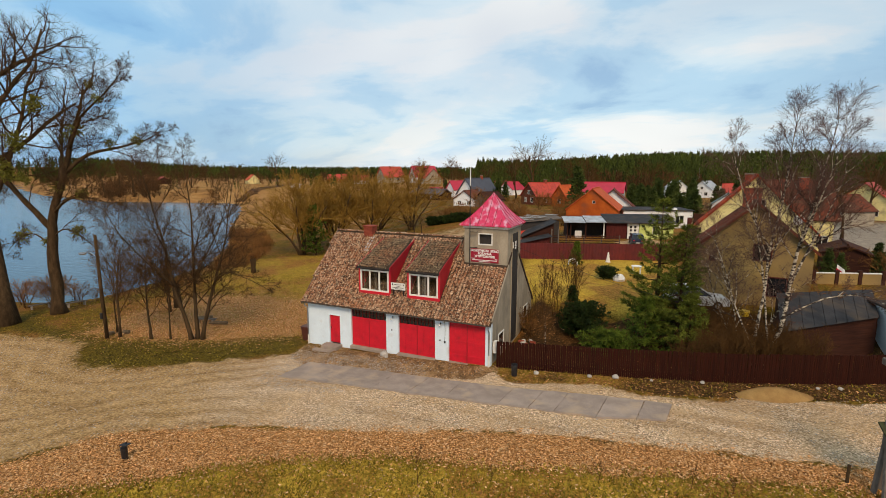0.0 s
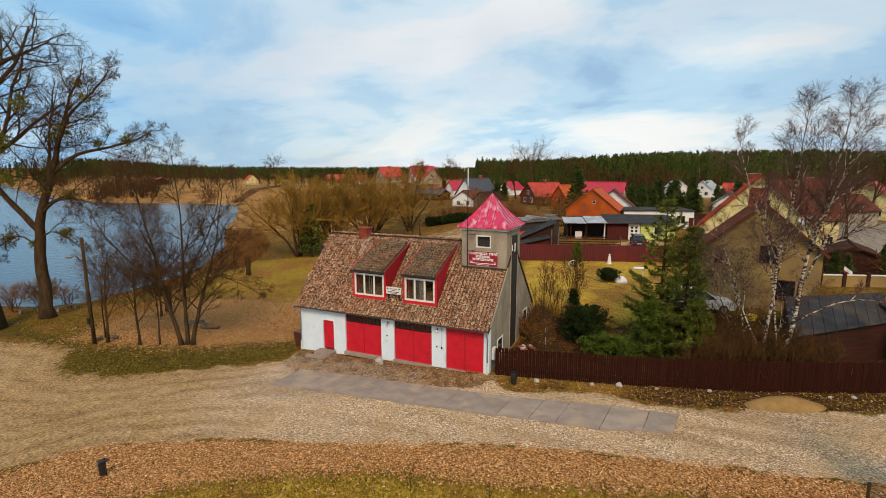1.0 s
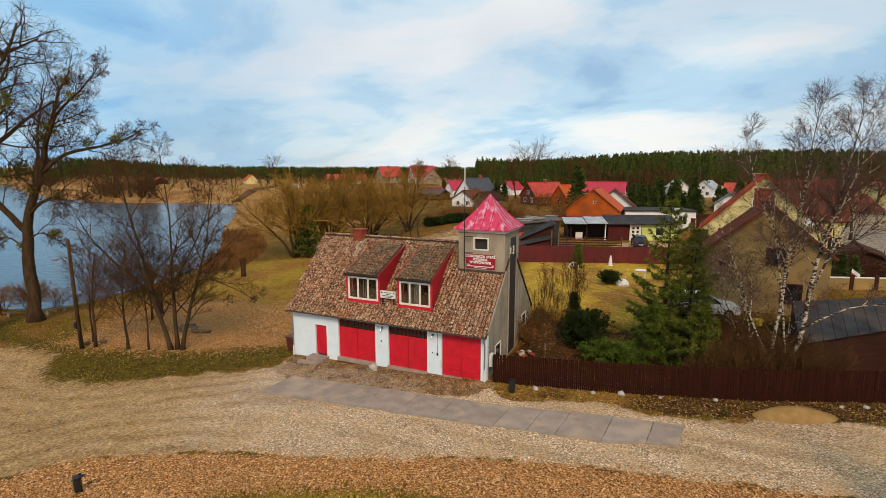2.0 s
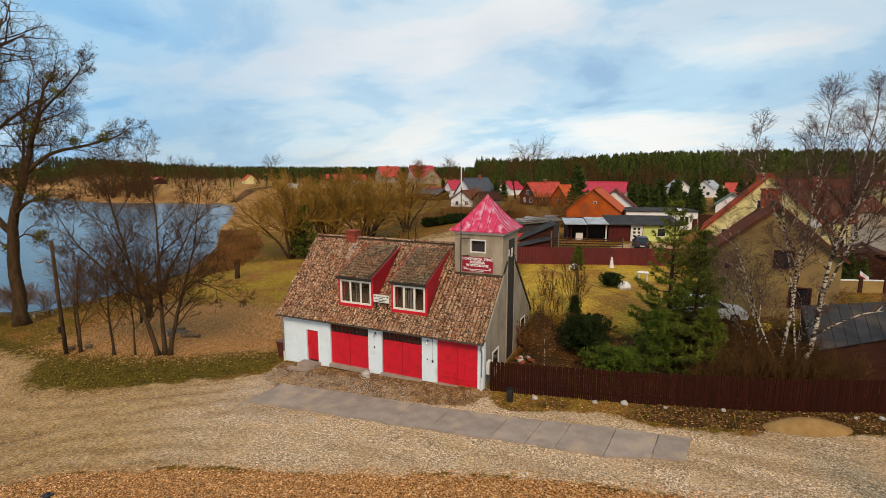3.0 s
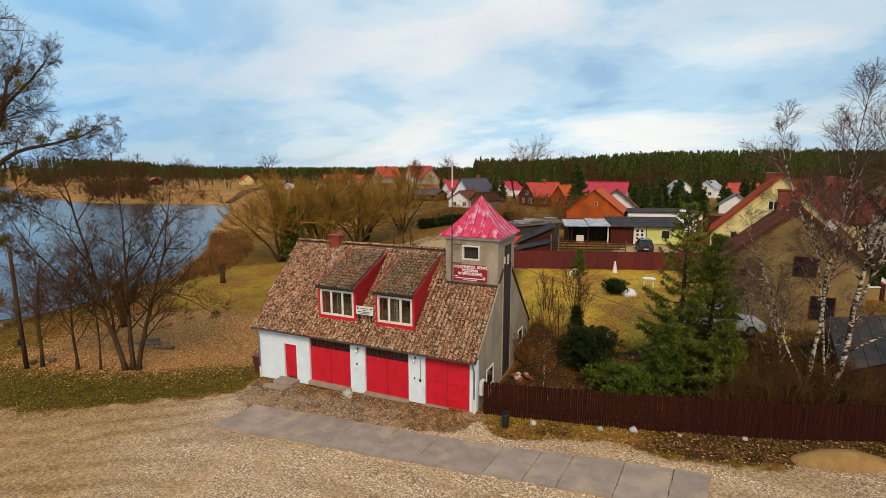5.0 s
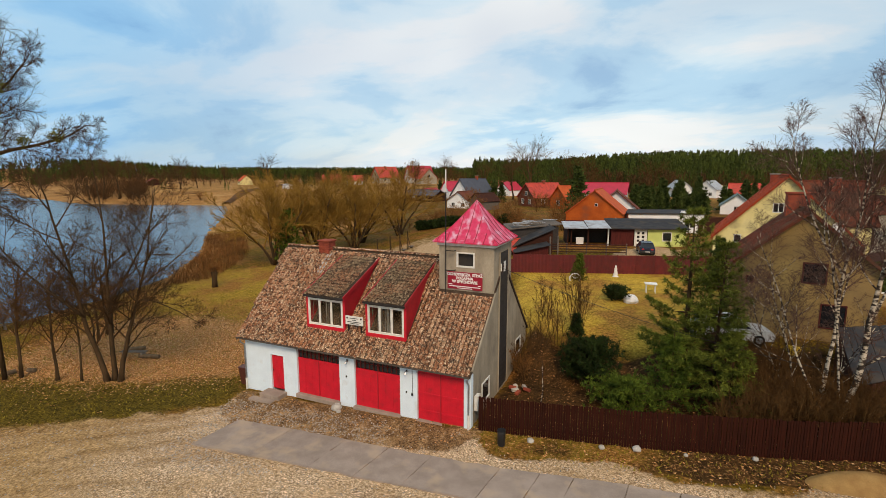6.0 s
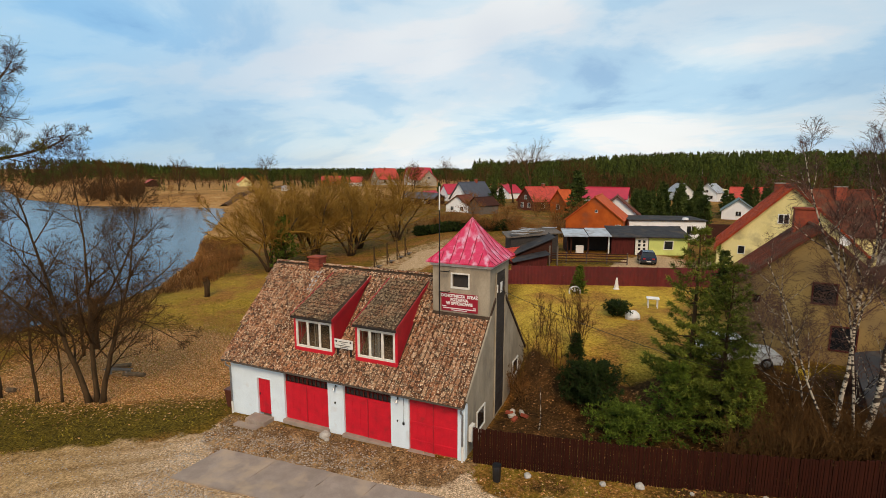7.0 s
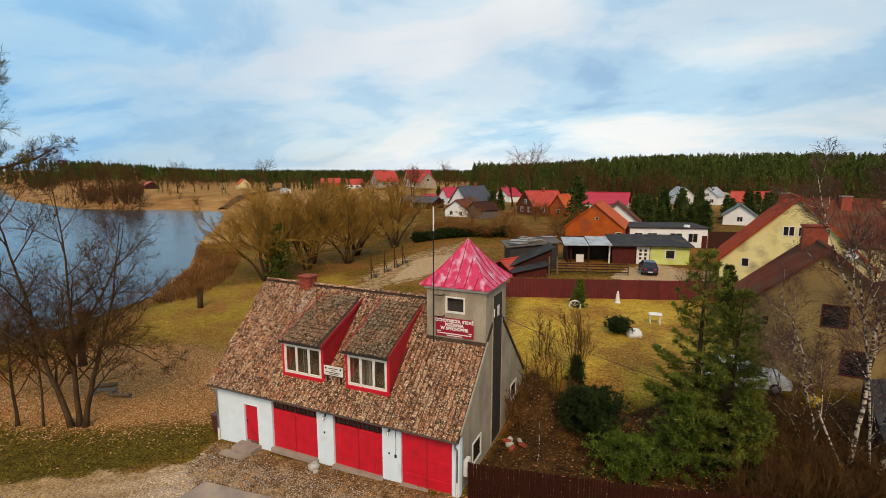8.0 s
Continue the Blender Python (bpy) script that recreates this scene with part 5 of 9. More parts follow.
def dish():
    d = thing("satellite_dish", "white satellite dish on a short pole", "satellite dish", 22.4, 33.0, 6.0)
    part("pole", Mesh().cyl(0, 0, 0, 1.0, 0.03, 6), M_STEEL, d)
    r = Mesh()
    rings = [(0.0, 0.0), (0.2, 0.02), (0.38, 0.06), (0.5, 0.12)]
    vs = [(s * math.cos(a), -h - 0.05, 1.2 + s * math.sin(a)) for s, h in rings for a in np.linspace(0, 2 * math.pi, 16, endpoint=False)]
    fs = [(i * 16 + j, i * 16 + (j + 1) % 16, i * 16 + 16 + (j + 1) % 16, i * 16 + 16 + j) for i in range(3) for j in range(16)]
    n = len(vs)
    vs += [(v[0], v[1] + 0.02, v[2]) for v in vs]
    fs += [tuple(i + n for i in f[::-1]) for f in fs]
    part("reflector", r.add(vs, fs), M_WHITEHOUSE, d)


dish()
# houses further off
house("orange brick gabled barn", -1.75, 61.5, 0, 8.8, 10.0, 3.1, 3.6, M_BRICKWALL, M_ROOFORANGE, [W("F", 0.3, 4.5, 0.35, 0.35, 0), W("F", 3.6, 0.9, 0.7, 1.7, 0)], None, 0.25, name="barn", category="barn")
house("white house with red roof behind the brick barn", 0.6, 74, 4, 8.0, 9.0, 2.8, 3.4, M_WHITEHOUSE, M_ROOFBROWN, [W("F", -1.2, 3.2, 0.9, 0.9), W("F", 1.6, 0.9, 1.1, 1.3)])
house("white house with long crimson metal roof", 0.8, 98, 88, 7.0, 8.8, 4.9, 2.2, M_WHITEHOUSE, M_ROOFPINK, [W("L", 2, 1.2, 1.1, 1.3), W("L", 6, 1.2, 1.1, 1.3), W("L", 2, 3.4, 1.1, 1.1), W("L", 6, 3.4, 1.1, 1.1)])
house("white house with steep dark grey roof", -48.2, 120, -18, 7.2, 12.0, 2.9, 4.6, M_WHITEHOUSE, M_ROOFGREY, [W("F", -1.3, 1.0, 1.1, 1.3), W("R", 3, 1, 1.2, 1.4), W("R", 6, 0.2, 1.1, 2.0), W("R", 9, 1, 1.2, 1.4)], (0, 8, 0.7, 1.0), 0.6)
house("small cottage with weathered brown roof", -42.5, 104, -8, 7.0, 7.0, 1.9, 2.4, M_WHITEHOUSE, M_ROOFBROWN, [W("F", -1.5, 0.6, 0.9, 1.0), W("F", 1.5, 0.6, 0.9, 1.0)])
house("small white house with crimson roof", -66.5, 150, -35, 6.0, 8.0, 2.9, 3.2, M_WHITEHOUSE, M_ROOFPINK, [W("F", 0, 1.0, 1.1, 1.3), W("R", 2.5, 1, 1.1, 1.3), W("R", 5.5, 1, 1.1, 1.3)])
house("small white garage with crimson roof", -73, 146, -20, 4.5, 6.0, 2.2, 1.4, M_WHITEHOUSE, M_ROOFPINK, [W("F", 0, 0.1, 1.6, 1.8, 0)], name="garage", category="garage")
house("long low building with dark grey roof", -60, 131, 75, 6.0, 14.0, 2.0, 1.6, M_SHEDBROWN, M_ROOFGREY, [W("L", 4, 0.6, 1.0, 1.0), W("L", 9, 0.6, 1.0, 1.0)])
house("large house with red tile roof at the wood's edge", -178, 283, -35, 15, 15, 3.6, 7.0, M_PALEWALL, M_ROOFRED, [W("F", -3, 1, 1.5, 1.6), W("F", 3, 1, 1.5, 1.6), W("F", 0, 4.6, 1.5, 1.5), W("R", 4, 1, 1.5, 1.6), W("R", 10, 1, 1.5, 1.6)], (1, 7, 1.0, 1.5), 0.9, z=5.0)
house("large house with crimson roof at the wood's edge", -158, 294, -40, 13, 17, 3.8, 7.4, M_WHITEHOUSE, M_ROOFPINK, [W("F", -3, 1, 1.5, 1.6), W("F", 3, 1, 1.5, 1.6), W("F", 0, 4.6, 1.5, 1.5), W("R", 5, 1, 1.5, 1.6), W("R", 11, 1, 1.5, 1.6)], (1, 8, 1.0, 1.5), 0.9, z=5.0)
house("house with red tile roof and dormer wing", -139, 289, 50, 12, 18, 3.6, 6.2, M_PALEWALL, M_ROOFRED, [W("F", 0, 4.0, 1.5, 1.5), W("L", 5, 1, 1.5, 1.6), W("L", 12, 1, 1.5, 1.6)], (0, 9, 1.0, 1.4), 0.9, z=4.6)
house("house with bright red roof and gable dormer", -27.5, 119, -40, 8.0, 11.0, 2.6, 3.8, M_ROOFBROWN, M_ROOFRED, [W("F", -1.6, 0.9, 1.1, 1.3), W("F", 1.6, 0.9, 1.1, 1.3), W("F", 0, 3.3, 1.0, 1.0), W("R", 3, 0.9, 1.1, 1.3), W("R", 7, 0.9, 1.1, 1.3)], (0, 6, 0.8, 0.9))
house("small house with orange tile roof", -17.2, 113, -30, 5.5, 7.0, 2.6, 3.3, M_BRICKWALL, M_ROOFORANGE, [W("F", 0, 1, 1.0, 1.2), W("R", 3.5, 1, 1.0, 1.2)])
house("house with faded red roof among trees", -64, 200, -30, 8.0, 9.0, 2.4, 3.2, M_YELLOW, M_ROOFRED, [W("F", 0, 1, 1.2, 1.3), W("R", 4, 1, 1.2, 1.3)])
house("white house with crimson roof among trees", -52, 176, -25, 8.0, 8.0, 2.4, 3.0, M_WHITEHOUSE, M_ROOFPINK, [W("F", 0, 1, 1.2, 1.3)])
house("red-roofed house on the wooded slope", -83, 306, -30, 8.0, 9.0, 2.6, 4.0, M_BRICKWALL, M_ROOFRED, [W("F", 0, 1, 1.3, 1.3)])
for k, (hx, hy, hrz, hw_, roofm) in enumerate(((15.4, 190, 20, 7.0, M_SHEETPALE), (23.0, 188, -25, 7.4, M_SHEETPALE), (30.0, 193, 5, 7.0, M_YELLOW))):
    house("white house with pale roof below the forest", hx, hy, hrz, hw_, 8.0, 3.2, 3.0 if k < 2 else 0.9, M_WHITEHOUSE, roofm, [W("F", -1.6, 1, 1.1, 1.2), W("F", 1.6, 1, 1.1, 1.2), W("F", 0, 3.4 if k < 2 else 2.4, 0.9, 0.9)])
house("house with bright red roof beyond the gardens", 35.6, 150, 85, 8.0, 9.0, 3.4, 2.7, M_YELLOW, M_ROOFRED, [W("L", 2.5, 1, 1.2, 1.3), W("L", 6, 1, 1.2, 1.3)])
house("white cottage with green roof", 23.8, 109, -6, 6.6, 9.0, 2.0, 2.5, M_WHITEHOUSE, mat("green_metal_roof", (0.10, 0.15, 0.13), (0.07, 0.11, 0.095), 0.6, scale=1), [W("F", 0, 1.0, 1.0, 1.0)])
house("house with red roof far along the street", 60, 92, -20, 10, 12, 4.0, 4.4, M_YELLOW, M_ROOFRED, [W("F", -2, 1, 1.2, 1.3), W("F", 2, 1, 1.2, 1.3), W("L", 4, 1, 1.2, 1.3)])
house("white house with orange roof far along the street", 52, 78, -55, 9, 10, 3.6, 4.0, M_WHITEHOUSE, M_ROOFORANGE, [W("F", -2, 1, 1.2, 1.3), W("F", 2, 1, 1.2, 1.3), W("L", 4, 1, 1.2, 1.3)])
house("far red-roofed farmhouse across the lake", -260, 330, -60, 10, 16, 3.0, 4.0, M_BRICKWALL, M_ROOFRED, [W("R", 5, 1, 1.4, 1.3), W("R", 10, 1, 1.4, 1.3)])
house("far white farmhouse with red roof", -214, 300, -50, 9, 12, 3.0, 4.0, M_WHITEHOUSE, M_ROOFRED, [W("R", 4, 1, 1.4, 1.3), W("R", 8, 1, 1.4, 1.3)])
house("tan wooden shed among shrubs", -36, 100, -30, 5.0, 6.0, 2.3, 1.8, M_GREYWOOD, M_SHEDBROWN, [], name="shed", category="shed")


def flat_building():
    b = thing("flat_roofed_building", "long white flat-roofed building with dark windows", "building", 3.3, 64.6, gz(8, 65), 15.1)
    part("wall", Mesh().box(0, 11.5, 0, 8, -0.6, 3.0), M_WHITEHOUSE, b)
    part("roof", Mesh().box(-0.2, 11.7, -0.25, 8.2, 3.0, 3.18, 0.02), M_SHEETGREY, b, "flat grey roof")
    for u, w in ((1.3, 1.1), (3.4, 1.3), (6.9, 1.7), (9.4, 1.3)):
        wn = part("window", Mesh().box(u - w / 2 - 0.06, u - w / 2, -0.05, 0.0, 0.9, 2.2).box(u + w / 2, u + w / 2 + 0.06, -0.05, 0.0, 0.9, 2.2).box(u - w / 2, u + w / 2, -0.05, 0, 0.84, 0.9).box(u - w / 2, u + w / 2, -0.05, 0, 2.2, 2.26).box(u - 0.03, u + 0.03, -0.05, -0.012, 0.9, 2.2), M_FRAME, b)
        part("pane", Mesh().box(u - w / 2, u + w / 2, -0.011, -0.003, 0.9, 2.2), M_GLASSDARK, wn)
    part("door", Mesh().box(10.7, 11.45, -0.05, -0.003, -0.3, 1.9), M_SHEDWOOD, b, "dark red door")
    part("roof_vent", Mesh().tube([(8.6, 0.6, 3.18), (8.6, 0.6, 3.5)], [0.5, 0.42], 12), M_WHITEHOUSE, b)
    w2 = thing("garden_wall", "brown boarded wall beside the flat building", "wall", 14.6, 67.5, gz(15, 67), 15.1)
    part("board_wall", Mesh().box(0, 7, 0, 0.12, -0.3, 2.6), M_SHEDBROWN, w2)


flat_building()


def shed_row():
    s = thing("shed_row", "row of low sheds with grey sheet roofs", "shed", -3.2, 46.3, gz(4, 48), 16.5)
    part("back_wall", Mesh().box(0, 15.1, 4.6, 4.8, -0.5, 2.9), M_SHEDWOOD, s)
    part("side_wall", Mesh().box(0, 0.15, 0.2, 4.6, -0.5, 2.4), M_SHEDBROWN, s)
    part("side_wall", Mesh().box(14.95, 15.1, 0.2, 4.6, -0.5, 2.4), M_GREENWALL, s)
    for u in (0.4, 2.6, 5.2):
        part("post", Mesh().box(u, u + 0.18, 0.0, 0.18, -0.4, 2.35, 0.01), M_FRAME if u > 5 else M_SHEDBROWN, s)
    part("inner_wall", Mesh().box(0.15, 5.6, 3.0, 3.1, -0.4, 2.5), M_DARK, s)
    part("garage_door", Mesh().box(5.62, 8.5, 0.02, 0.14, -0.4, 2.35), M_SHEDWOOD, s, "dark red boarded garage doors")
    wd = part("white_door", Mesh().box(8.62, 10.2, 0.0, 0.14, -0.4, 2.3), M_FRAME, s, "white double door with small panes")
    for i in range(2):
        for j in range(3):
            part("pane", Mesh().box(8.95 + i * 0.6, 9.25 + i * 0.6, -0.02, -0.002, 0.6 + j * 0.5, 0.9 + j * 0.5), M_GLASSDARK, wd)
    part("green_wall", Mesh().box(10.3, 14.94, 0.0, 0.16, -0.4, 2.35), M_GREENWALL, s, "lime green rendered wall")
    wn = part("window", Mesh().box(12.1, 12.2, -0.05, -0.002, 0.7, 1.9).box(13.2, 13.3, -0.05, -0.002, 0.7, 1.9).box(12.2, 13.2, -0.05, -0.002, 0.7, 0.8).box(12.2, 13.2, -0.05, -0.002, 1.8, 1.9), M_FRAME, s)
    part("pane", Mesh().box(12.2, 13.2, -0.02, -0.003, 0.8, 1.8), M_GLASSDARK, wn)
    part("roof_pale", Mesh().slab((-0.5, -0.6, 2.35), (2.6, -0.6, 2.35), (2.6, 4.0, 2.85), (-0.5, 4.0, 2.85), 0.06), M_SHEETPALE, s, "pale corrugated roof sheets")
    part("roof_pale", Mesh().slab((2.65, -0.7, 2.42), (5.5, -0.7, 2.42), (5.5, 4.0, 3.0), (2.65, 4.0, 3.0), 0.06), M_SHEETPALE, s, "pale corrugated roof sheets")
    part("roof_grey", Mesh().slab((5.55, -0.5, 2.40), (15.4, -0.5, 2.40), (15.4, 5.0, 3.25), (5.55, 5.0, 3.25), 0.12), M_SHEETGREY, s, "dark grey felt roof")
    part("paper_bag", Mesh().box(1.2, 2.2, 0.6, 0.7, -0.3, 1.0, 0.04), M_WHITEHOUSE, s)
    return s


shed_row()


def black_barn():
    s = thing("lean_to_barn", "dark tarred barn with sloping grey lean-to roofs", "barn", -7.0, 34.6, gz(-6, 36), 25)
    # high back part with a flat board roof, on which timber is stacked
    part("wall", Mesh().box(0.2, 6.0, 4.6, 9.0, -0.4, 2.9), M_DARK, s)
    part("top_roof", Mesh().slab((-0.3, 4.3, 2.75), (6.4, 4.3, 3.35), (6.4, 9.3, 3.5), (-0.3, 9.3, 2.9), 0.12), M_GREYWOOD, s, "flat grey board roof")
    rnd = random.Random(4)
    for i in range(22):
        u, v = rnd.uniform(1.2, 5.8), rnd.uniform(4.8, 8.6)
        part("loose_board", Mesh().box(-0.9, 0.9, -0.09, 0.09, 0, 0.06, m=pose(u, v, 2.92 + u * 0.092 + rnd.uniform(0, 0.22), 0, rnd.uniform(-6, 6), rnd.uniform(-35, 35))), M_SHEETPALE if i % 3 else M_LOG, s)
    # middle lean-to, its roof falling steeply towards the playground
    part("lean_to_wall", Mesh().prism([(0.2, -0.4), (4.6, -0.4), (4.6, 2.85), (0.2, 0.85)], 1, 1.8, 4.5), M_SHEDBROWN, s)
    part("lean_to_roof", Mesh().slab((-0.25, 1.4, 0.95), (4.9, 1.4, 3.15), (4.9, 4.9, 3.3), (-0.25, 4.9, 1.1), 0.07), M_SHEETGREY, s, "steep grey sheet roof")
    # low front lean-to
    part("front_wall", Mesh().prism([(0.2, -0.4), (3.6, -0.4), (3.6, 1.25), (0.2, 0.5)], 1, -0.2, 1.78), M_SHEDWOOD, s)
    part("front_roof", Mesh().slab((-0.3, -0.6, 0.58), (3.9, -0.6, 1.45), (3.9, 1.9, 1.55), (-0.3, 1.9, 0.68), 0.06), M_SHEETGREY, s, "low grey sheet roof")
    for u in (4.0, 4.9):
        part("post", Mesh().box(u - 0.08, u + 0.08, 0.3, 0.46, -0.4, 2.3, 0.01), M_GREYWOOD, s)
    house("small outbuilding with bright red sheet roof", -8.9, 36.4, -30, 3.2, 4.0, 0.5, 0.9, M_SHEDWOOD, M_ROOFRED, [], name="outbuilding", category="shed")
    # stacks of pallets behind the barn
    for k, (x, y, n, rz) in enumerate(((-7.4, 48.5, 7, 10), (-5.6, 49.2, 9, 16), (-9.6, 47.8, 5, 4), (-3.6, 50.0, 6, 22))):
        p = thing("pallet_stack", "stack of pale wooden pallets", "pallets", x, y, gz(x, y), rz, "pallet stacks")
        for i in range(n):
            lay = Mesh()
            for q in range(5):
                lay.box(-0.6, 0.6, -0.5 + q * 0.22, -0.38 + q * 0.22, 0.10, 0.125)
            for q in (-0.55, 0.0, 0.5):
                lay.box(q - 0.05, q + 0.05, -0.5, 0.5, 0.0, 0.098)
            part("pallet", lay, M_LOG, p).matrix_local = pose(0.02 * (i % 3), 0, i * 0.135, 0, 0, (i * 37) % 5 - 2)


black_barn()


def plank_fence(name, label, pts, height, board_w, material, gap=0.012, lift=0.0, rails=True, top_jit=0.03, seed=1, z_of=None):
    """A fence of single upright boards on rails between posts, along a polyline."""
    f = thing(name, label, "fence")
    rnd = random.Random(seed)
    shared = [Mesh().box(0, board_w - gap, -0.012, 0.012, 0, 1.0, 0.004).data("board", material)]
    z_of = z_of or gz
    for (ax, ay), (bx, by) in zip(pts[:-1], pts[1:]):
        L_ = math.hypot(bx - ax, by - ay)
        ang = math.degrees(math.atan2(by - ay, bx - ax))
        n = int(L_ / board_w)
        for i in range(n):
            t = i / n
            x, y = ax + (bx - ax) * t, ay + (by - ay) * t
            b = new("board", shared[0])
            b.parent = f
            hh = height + rnd.uniform(-top_jit, top_jit)
            b.matrix_local = pose(x, y, z_of(x, y) + lift - 0.03, 0, rnd.uniform(-0.6, 0.6), ang) @ Matrix.Diagonal((1, 1, hh, 1))
        m = int(L_ / 2.4) + 1
        for i in range(m + 1):
            t = i / m
            x, y = ax + (bx - ax) * t, ay + (by - ay) * t
            part("post", Mesh().box(-0.05, 0.05, 0.015, 0.11, -0.3, height - 0.05, 0.008, m=pose(x, y, z_of(x, y), 0, 0, ang)), material, f)
        if rails:
            for hz in (0.35, height - 0.3):
                za, zb = z_of(ax, ay) + hz, z_of(bx, by) + hz
                o = Vector((-(by - ay), bx - ax, 0)).normalized() * 0.035
                part("rail", Mesh().tube([Vector((ax, ay, za)) + o, Vector((bx, by, zb)) + o], [0.035, 0.035], 4), material, f)
    return f


def sheet_fence(pts, height):
    f = thing("sheet_fence", "red-brown sheet metal garden fence", "fence")
    for (ax, ay), (bx, by) in zip(pts[:-1], pts[1:]):
        L_ = math.hypot(bx - ax, by - ay)
        ang = math.degrees(math.atan2(by - ay, bx - ax))
        n = int(L_ / 2.0) + 1
        for i in range(n):
            t = i / n
            x, y = ax + (bx - ax) * t, ay + (by - ay) * t
            w = L_ / n - 0.02
            k = 10
            ring = [(w * j / k, 0.02 if j % 2 else -0.02) for j in range(k + 1)]
            poly = ring + [(u, v + 0.012) for u, v in ring[::-1]]
            part("panel", Mesh().prism(poly, 2, -0.15, height, m=pose(x, y, gz(x, y), 0, 0, ang)), M_REDFENCE, f)
            part("post", Mesh().box(-0.03, 0.03, 0.05, 0.11, -0.3, height + 0.05, m=pose(x, y, gz(x, y), 0, 0, ang)), M_REDFENCE, f)
    return f


sheet_fence([(-8.5, 24.4), (-4.9, 25.8), (2.8, 28.4), (11.2, 31.4), (15.5, 33.0)], 1.80)


def rail_fence():
    f = thing("rail_fence", "weathered wooden rail fence before the sheds", "fence")
    p, q = Vector((-4.2, 38.2, 0)), Vector((4.6, 40.8, 0))
    for i in range(5):
        a = p.lerp(q, i / 4)
        part("post", Mesh().box(a.x - 0.07, a.x + 0.07, a.y - 0.07, a.y + 0.07, gz(a.x, a.y) - 0.3, gz(a.x, a.y) + 1.35, 0.01), M_GREYWOOD, f)
    for z in (0.3, 0.62, 0.94, 1.2):
        part("rail", Mesh().tube([(p.x, p.y - 0.09, gz(p.x, p.y) + z), (q.x, q.y - 0.09, gz(q.x, q.y) + z)], [0.075, 0.075], 4), M_SHEDBROWN, f)


rail_fence()
fence = plank_fence("board_fence", "dark brown stained board fence along the road", [(0.8, 0.02), (4.8, 0.50), (7.6, 0.88), (11.0, 1.70), (13.9, 2.45), (19.5, 4.5), (21.8, 5.6)], 1.72, 0.105, M_FENCE)


def lean_shed():
    s = thing("long_shed", "brown board shed with grey sheet roof behind the fence", "shed")
    A, B = Vector((16.4, 5.9, 0)), Vector((22.3, 10.4, 0))
    C, D = Vector((23.2, 14.6, 0)), Vector((16.9, 10.6, 0))
    z0 = 0.0
    quad = [A, B, C, D]
    hts = [2.75, 3.15, 3.9, 3.9]
    for i in range(4):
        p, q = quad[i], quad[(i + 1) % 4]
        dirv = (q - p).normalized()
        off = Vector((-dirv.y, dirv.x, 0)) * 0.12
        vs = [tuple(v) for v in (p, q, q + off, p + off)]
        lo = [(v[0], v[1], z0) for v in vs]
        hi = [(vs[0][0], vs[0][1], hts[i]), (vs[1][0], vs[1][1], hts[(i + 1) % 4]), (vs[2][0], vs[2][1], hts[(i + 1) % 4]), (vs[3][0], vs[3][1], hts[i])]
        part("wall", Mesh().add(lo + hi, [(3, 2, 1, 0), (4, 5, 6, 7), (0, 1, 5, 4), (1, 2, 6, 5), (2, 3, 7, 6), (3, 0, 4, 7)]), M_SHEDBROWN, s)
    n = 9
    for k in range(n):
        t0, t1 = k / n, (k + 1) / n - 0.004
        a, b = A.lerp(B, t0), A.lerp(B, t1)
        d, c = D.lerp(C, t0), D.lerp(C, t1)
        ext = (A - D).normalized() * 0.35
        za, zb = 2.85 + 0.4 * t0 - 0.08, 2.85 + 0.4 * t1 - 0.08
        part("roof_sheet", Mesh().slab((a.x + ext.x, a.y + ext.y, za), (b.x + ext.x, b.y + ext.y, zb), (c.x, c.y, 4.02), (d.x, d.y, 4.02 + 0.012), 0.04), M_SHEETGREY, s, "")
    # boards of the front wall
    for k in range(8):
        z = 0.3 + k * 0.3
        nrm_ = Vector(((B - A).y, -(B - A).x, 0)).normalized() * 0.02
        p, q = A + nrm_, B + nrm_
        part("board", Mesh().add([(p.x, p.y, z), (q.x, q.y, z), (q.x, q.y, z + 0.28), (p.x, p.y, z + 0.28), (p.x - nrm_.x, p.y - nrm_.y, z), (q.x - nrm_.x, q.y - nrm_.y, z), (q.x - nrm_.x, q.y - nrm_.y, z + 0.28), (p.x - nrm_.x, p.y - nrm_.y, z + 0.28)],
                                    [(0, 1, 2, 3), (7, 6, 5, 4), (0, 4, 5, 1), (1, 5, 6, 2), (2, 6, 7, 3), (3, 7, 4, 0)]), M_SHEDBROWN, s)


lean_shed()
wb = thing("white_outbuilding", "white rendered outbuilding with grey flat roof", "outbuilding", 23.3, 7.7, 0.4, 10)
part("wall", Mesh().box(0, 5, 0, 4.5, -0.5, 3.25), M_WHITE, wb)
part("roof", Mesh().box(-0.25, 5.2, -0.25, 4.7, 3.25, 3.40, 0.02), M_SHEETGREY, wb)


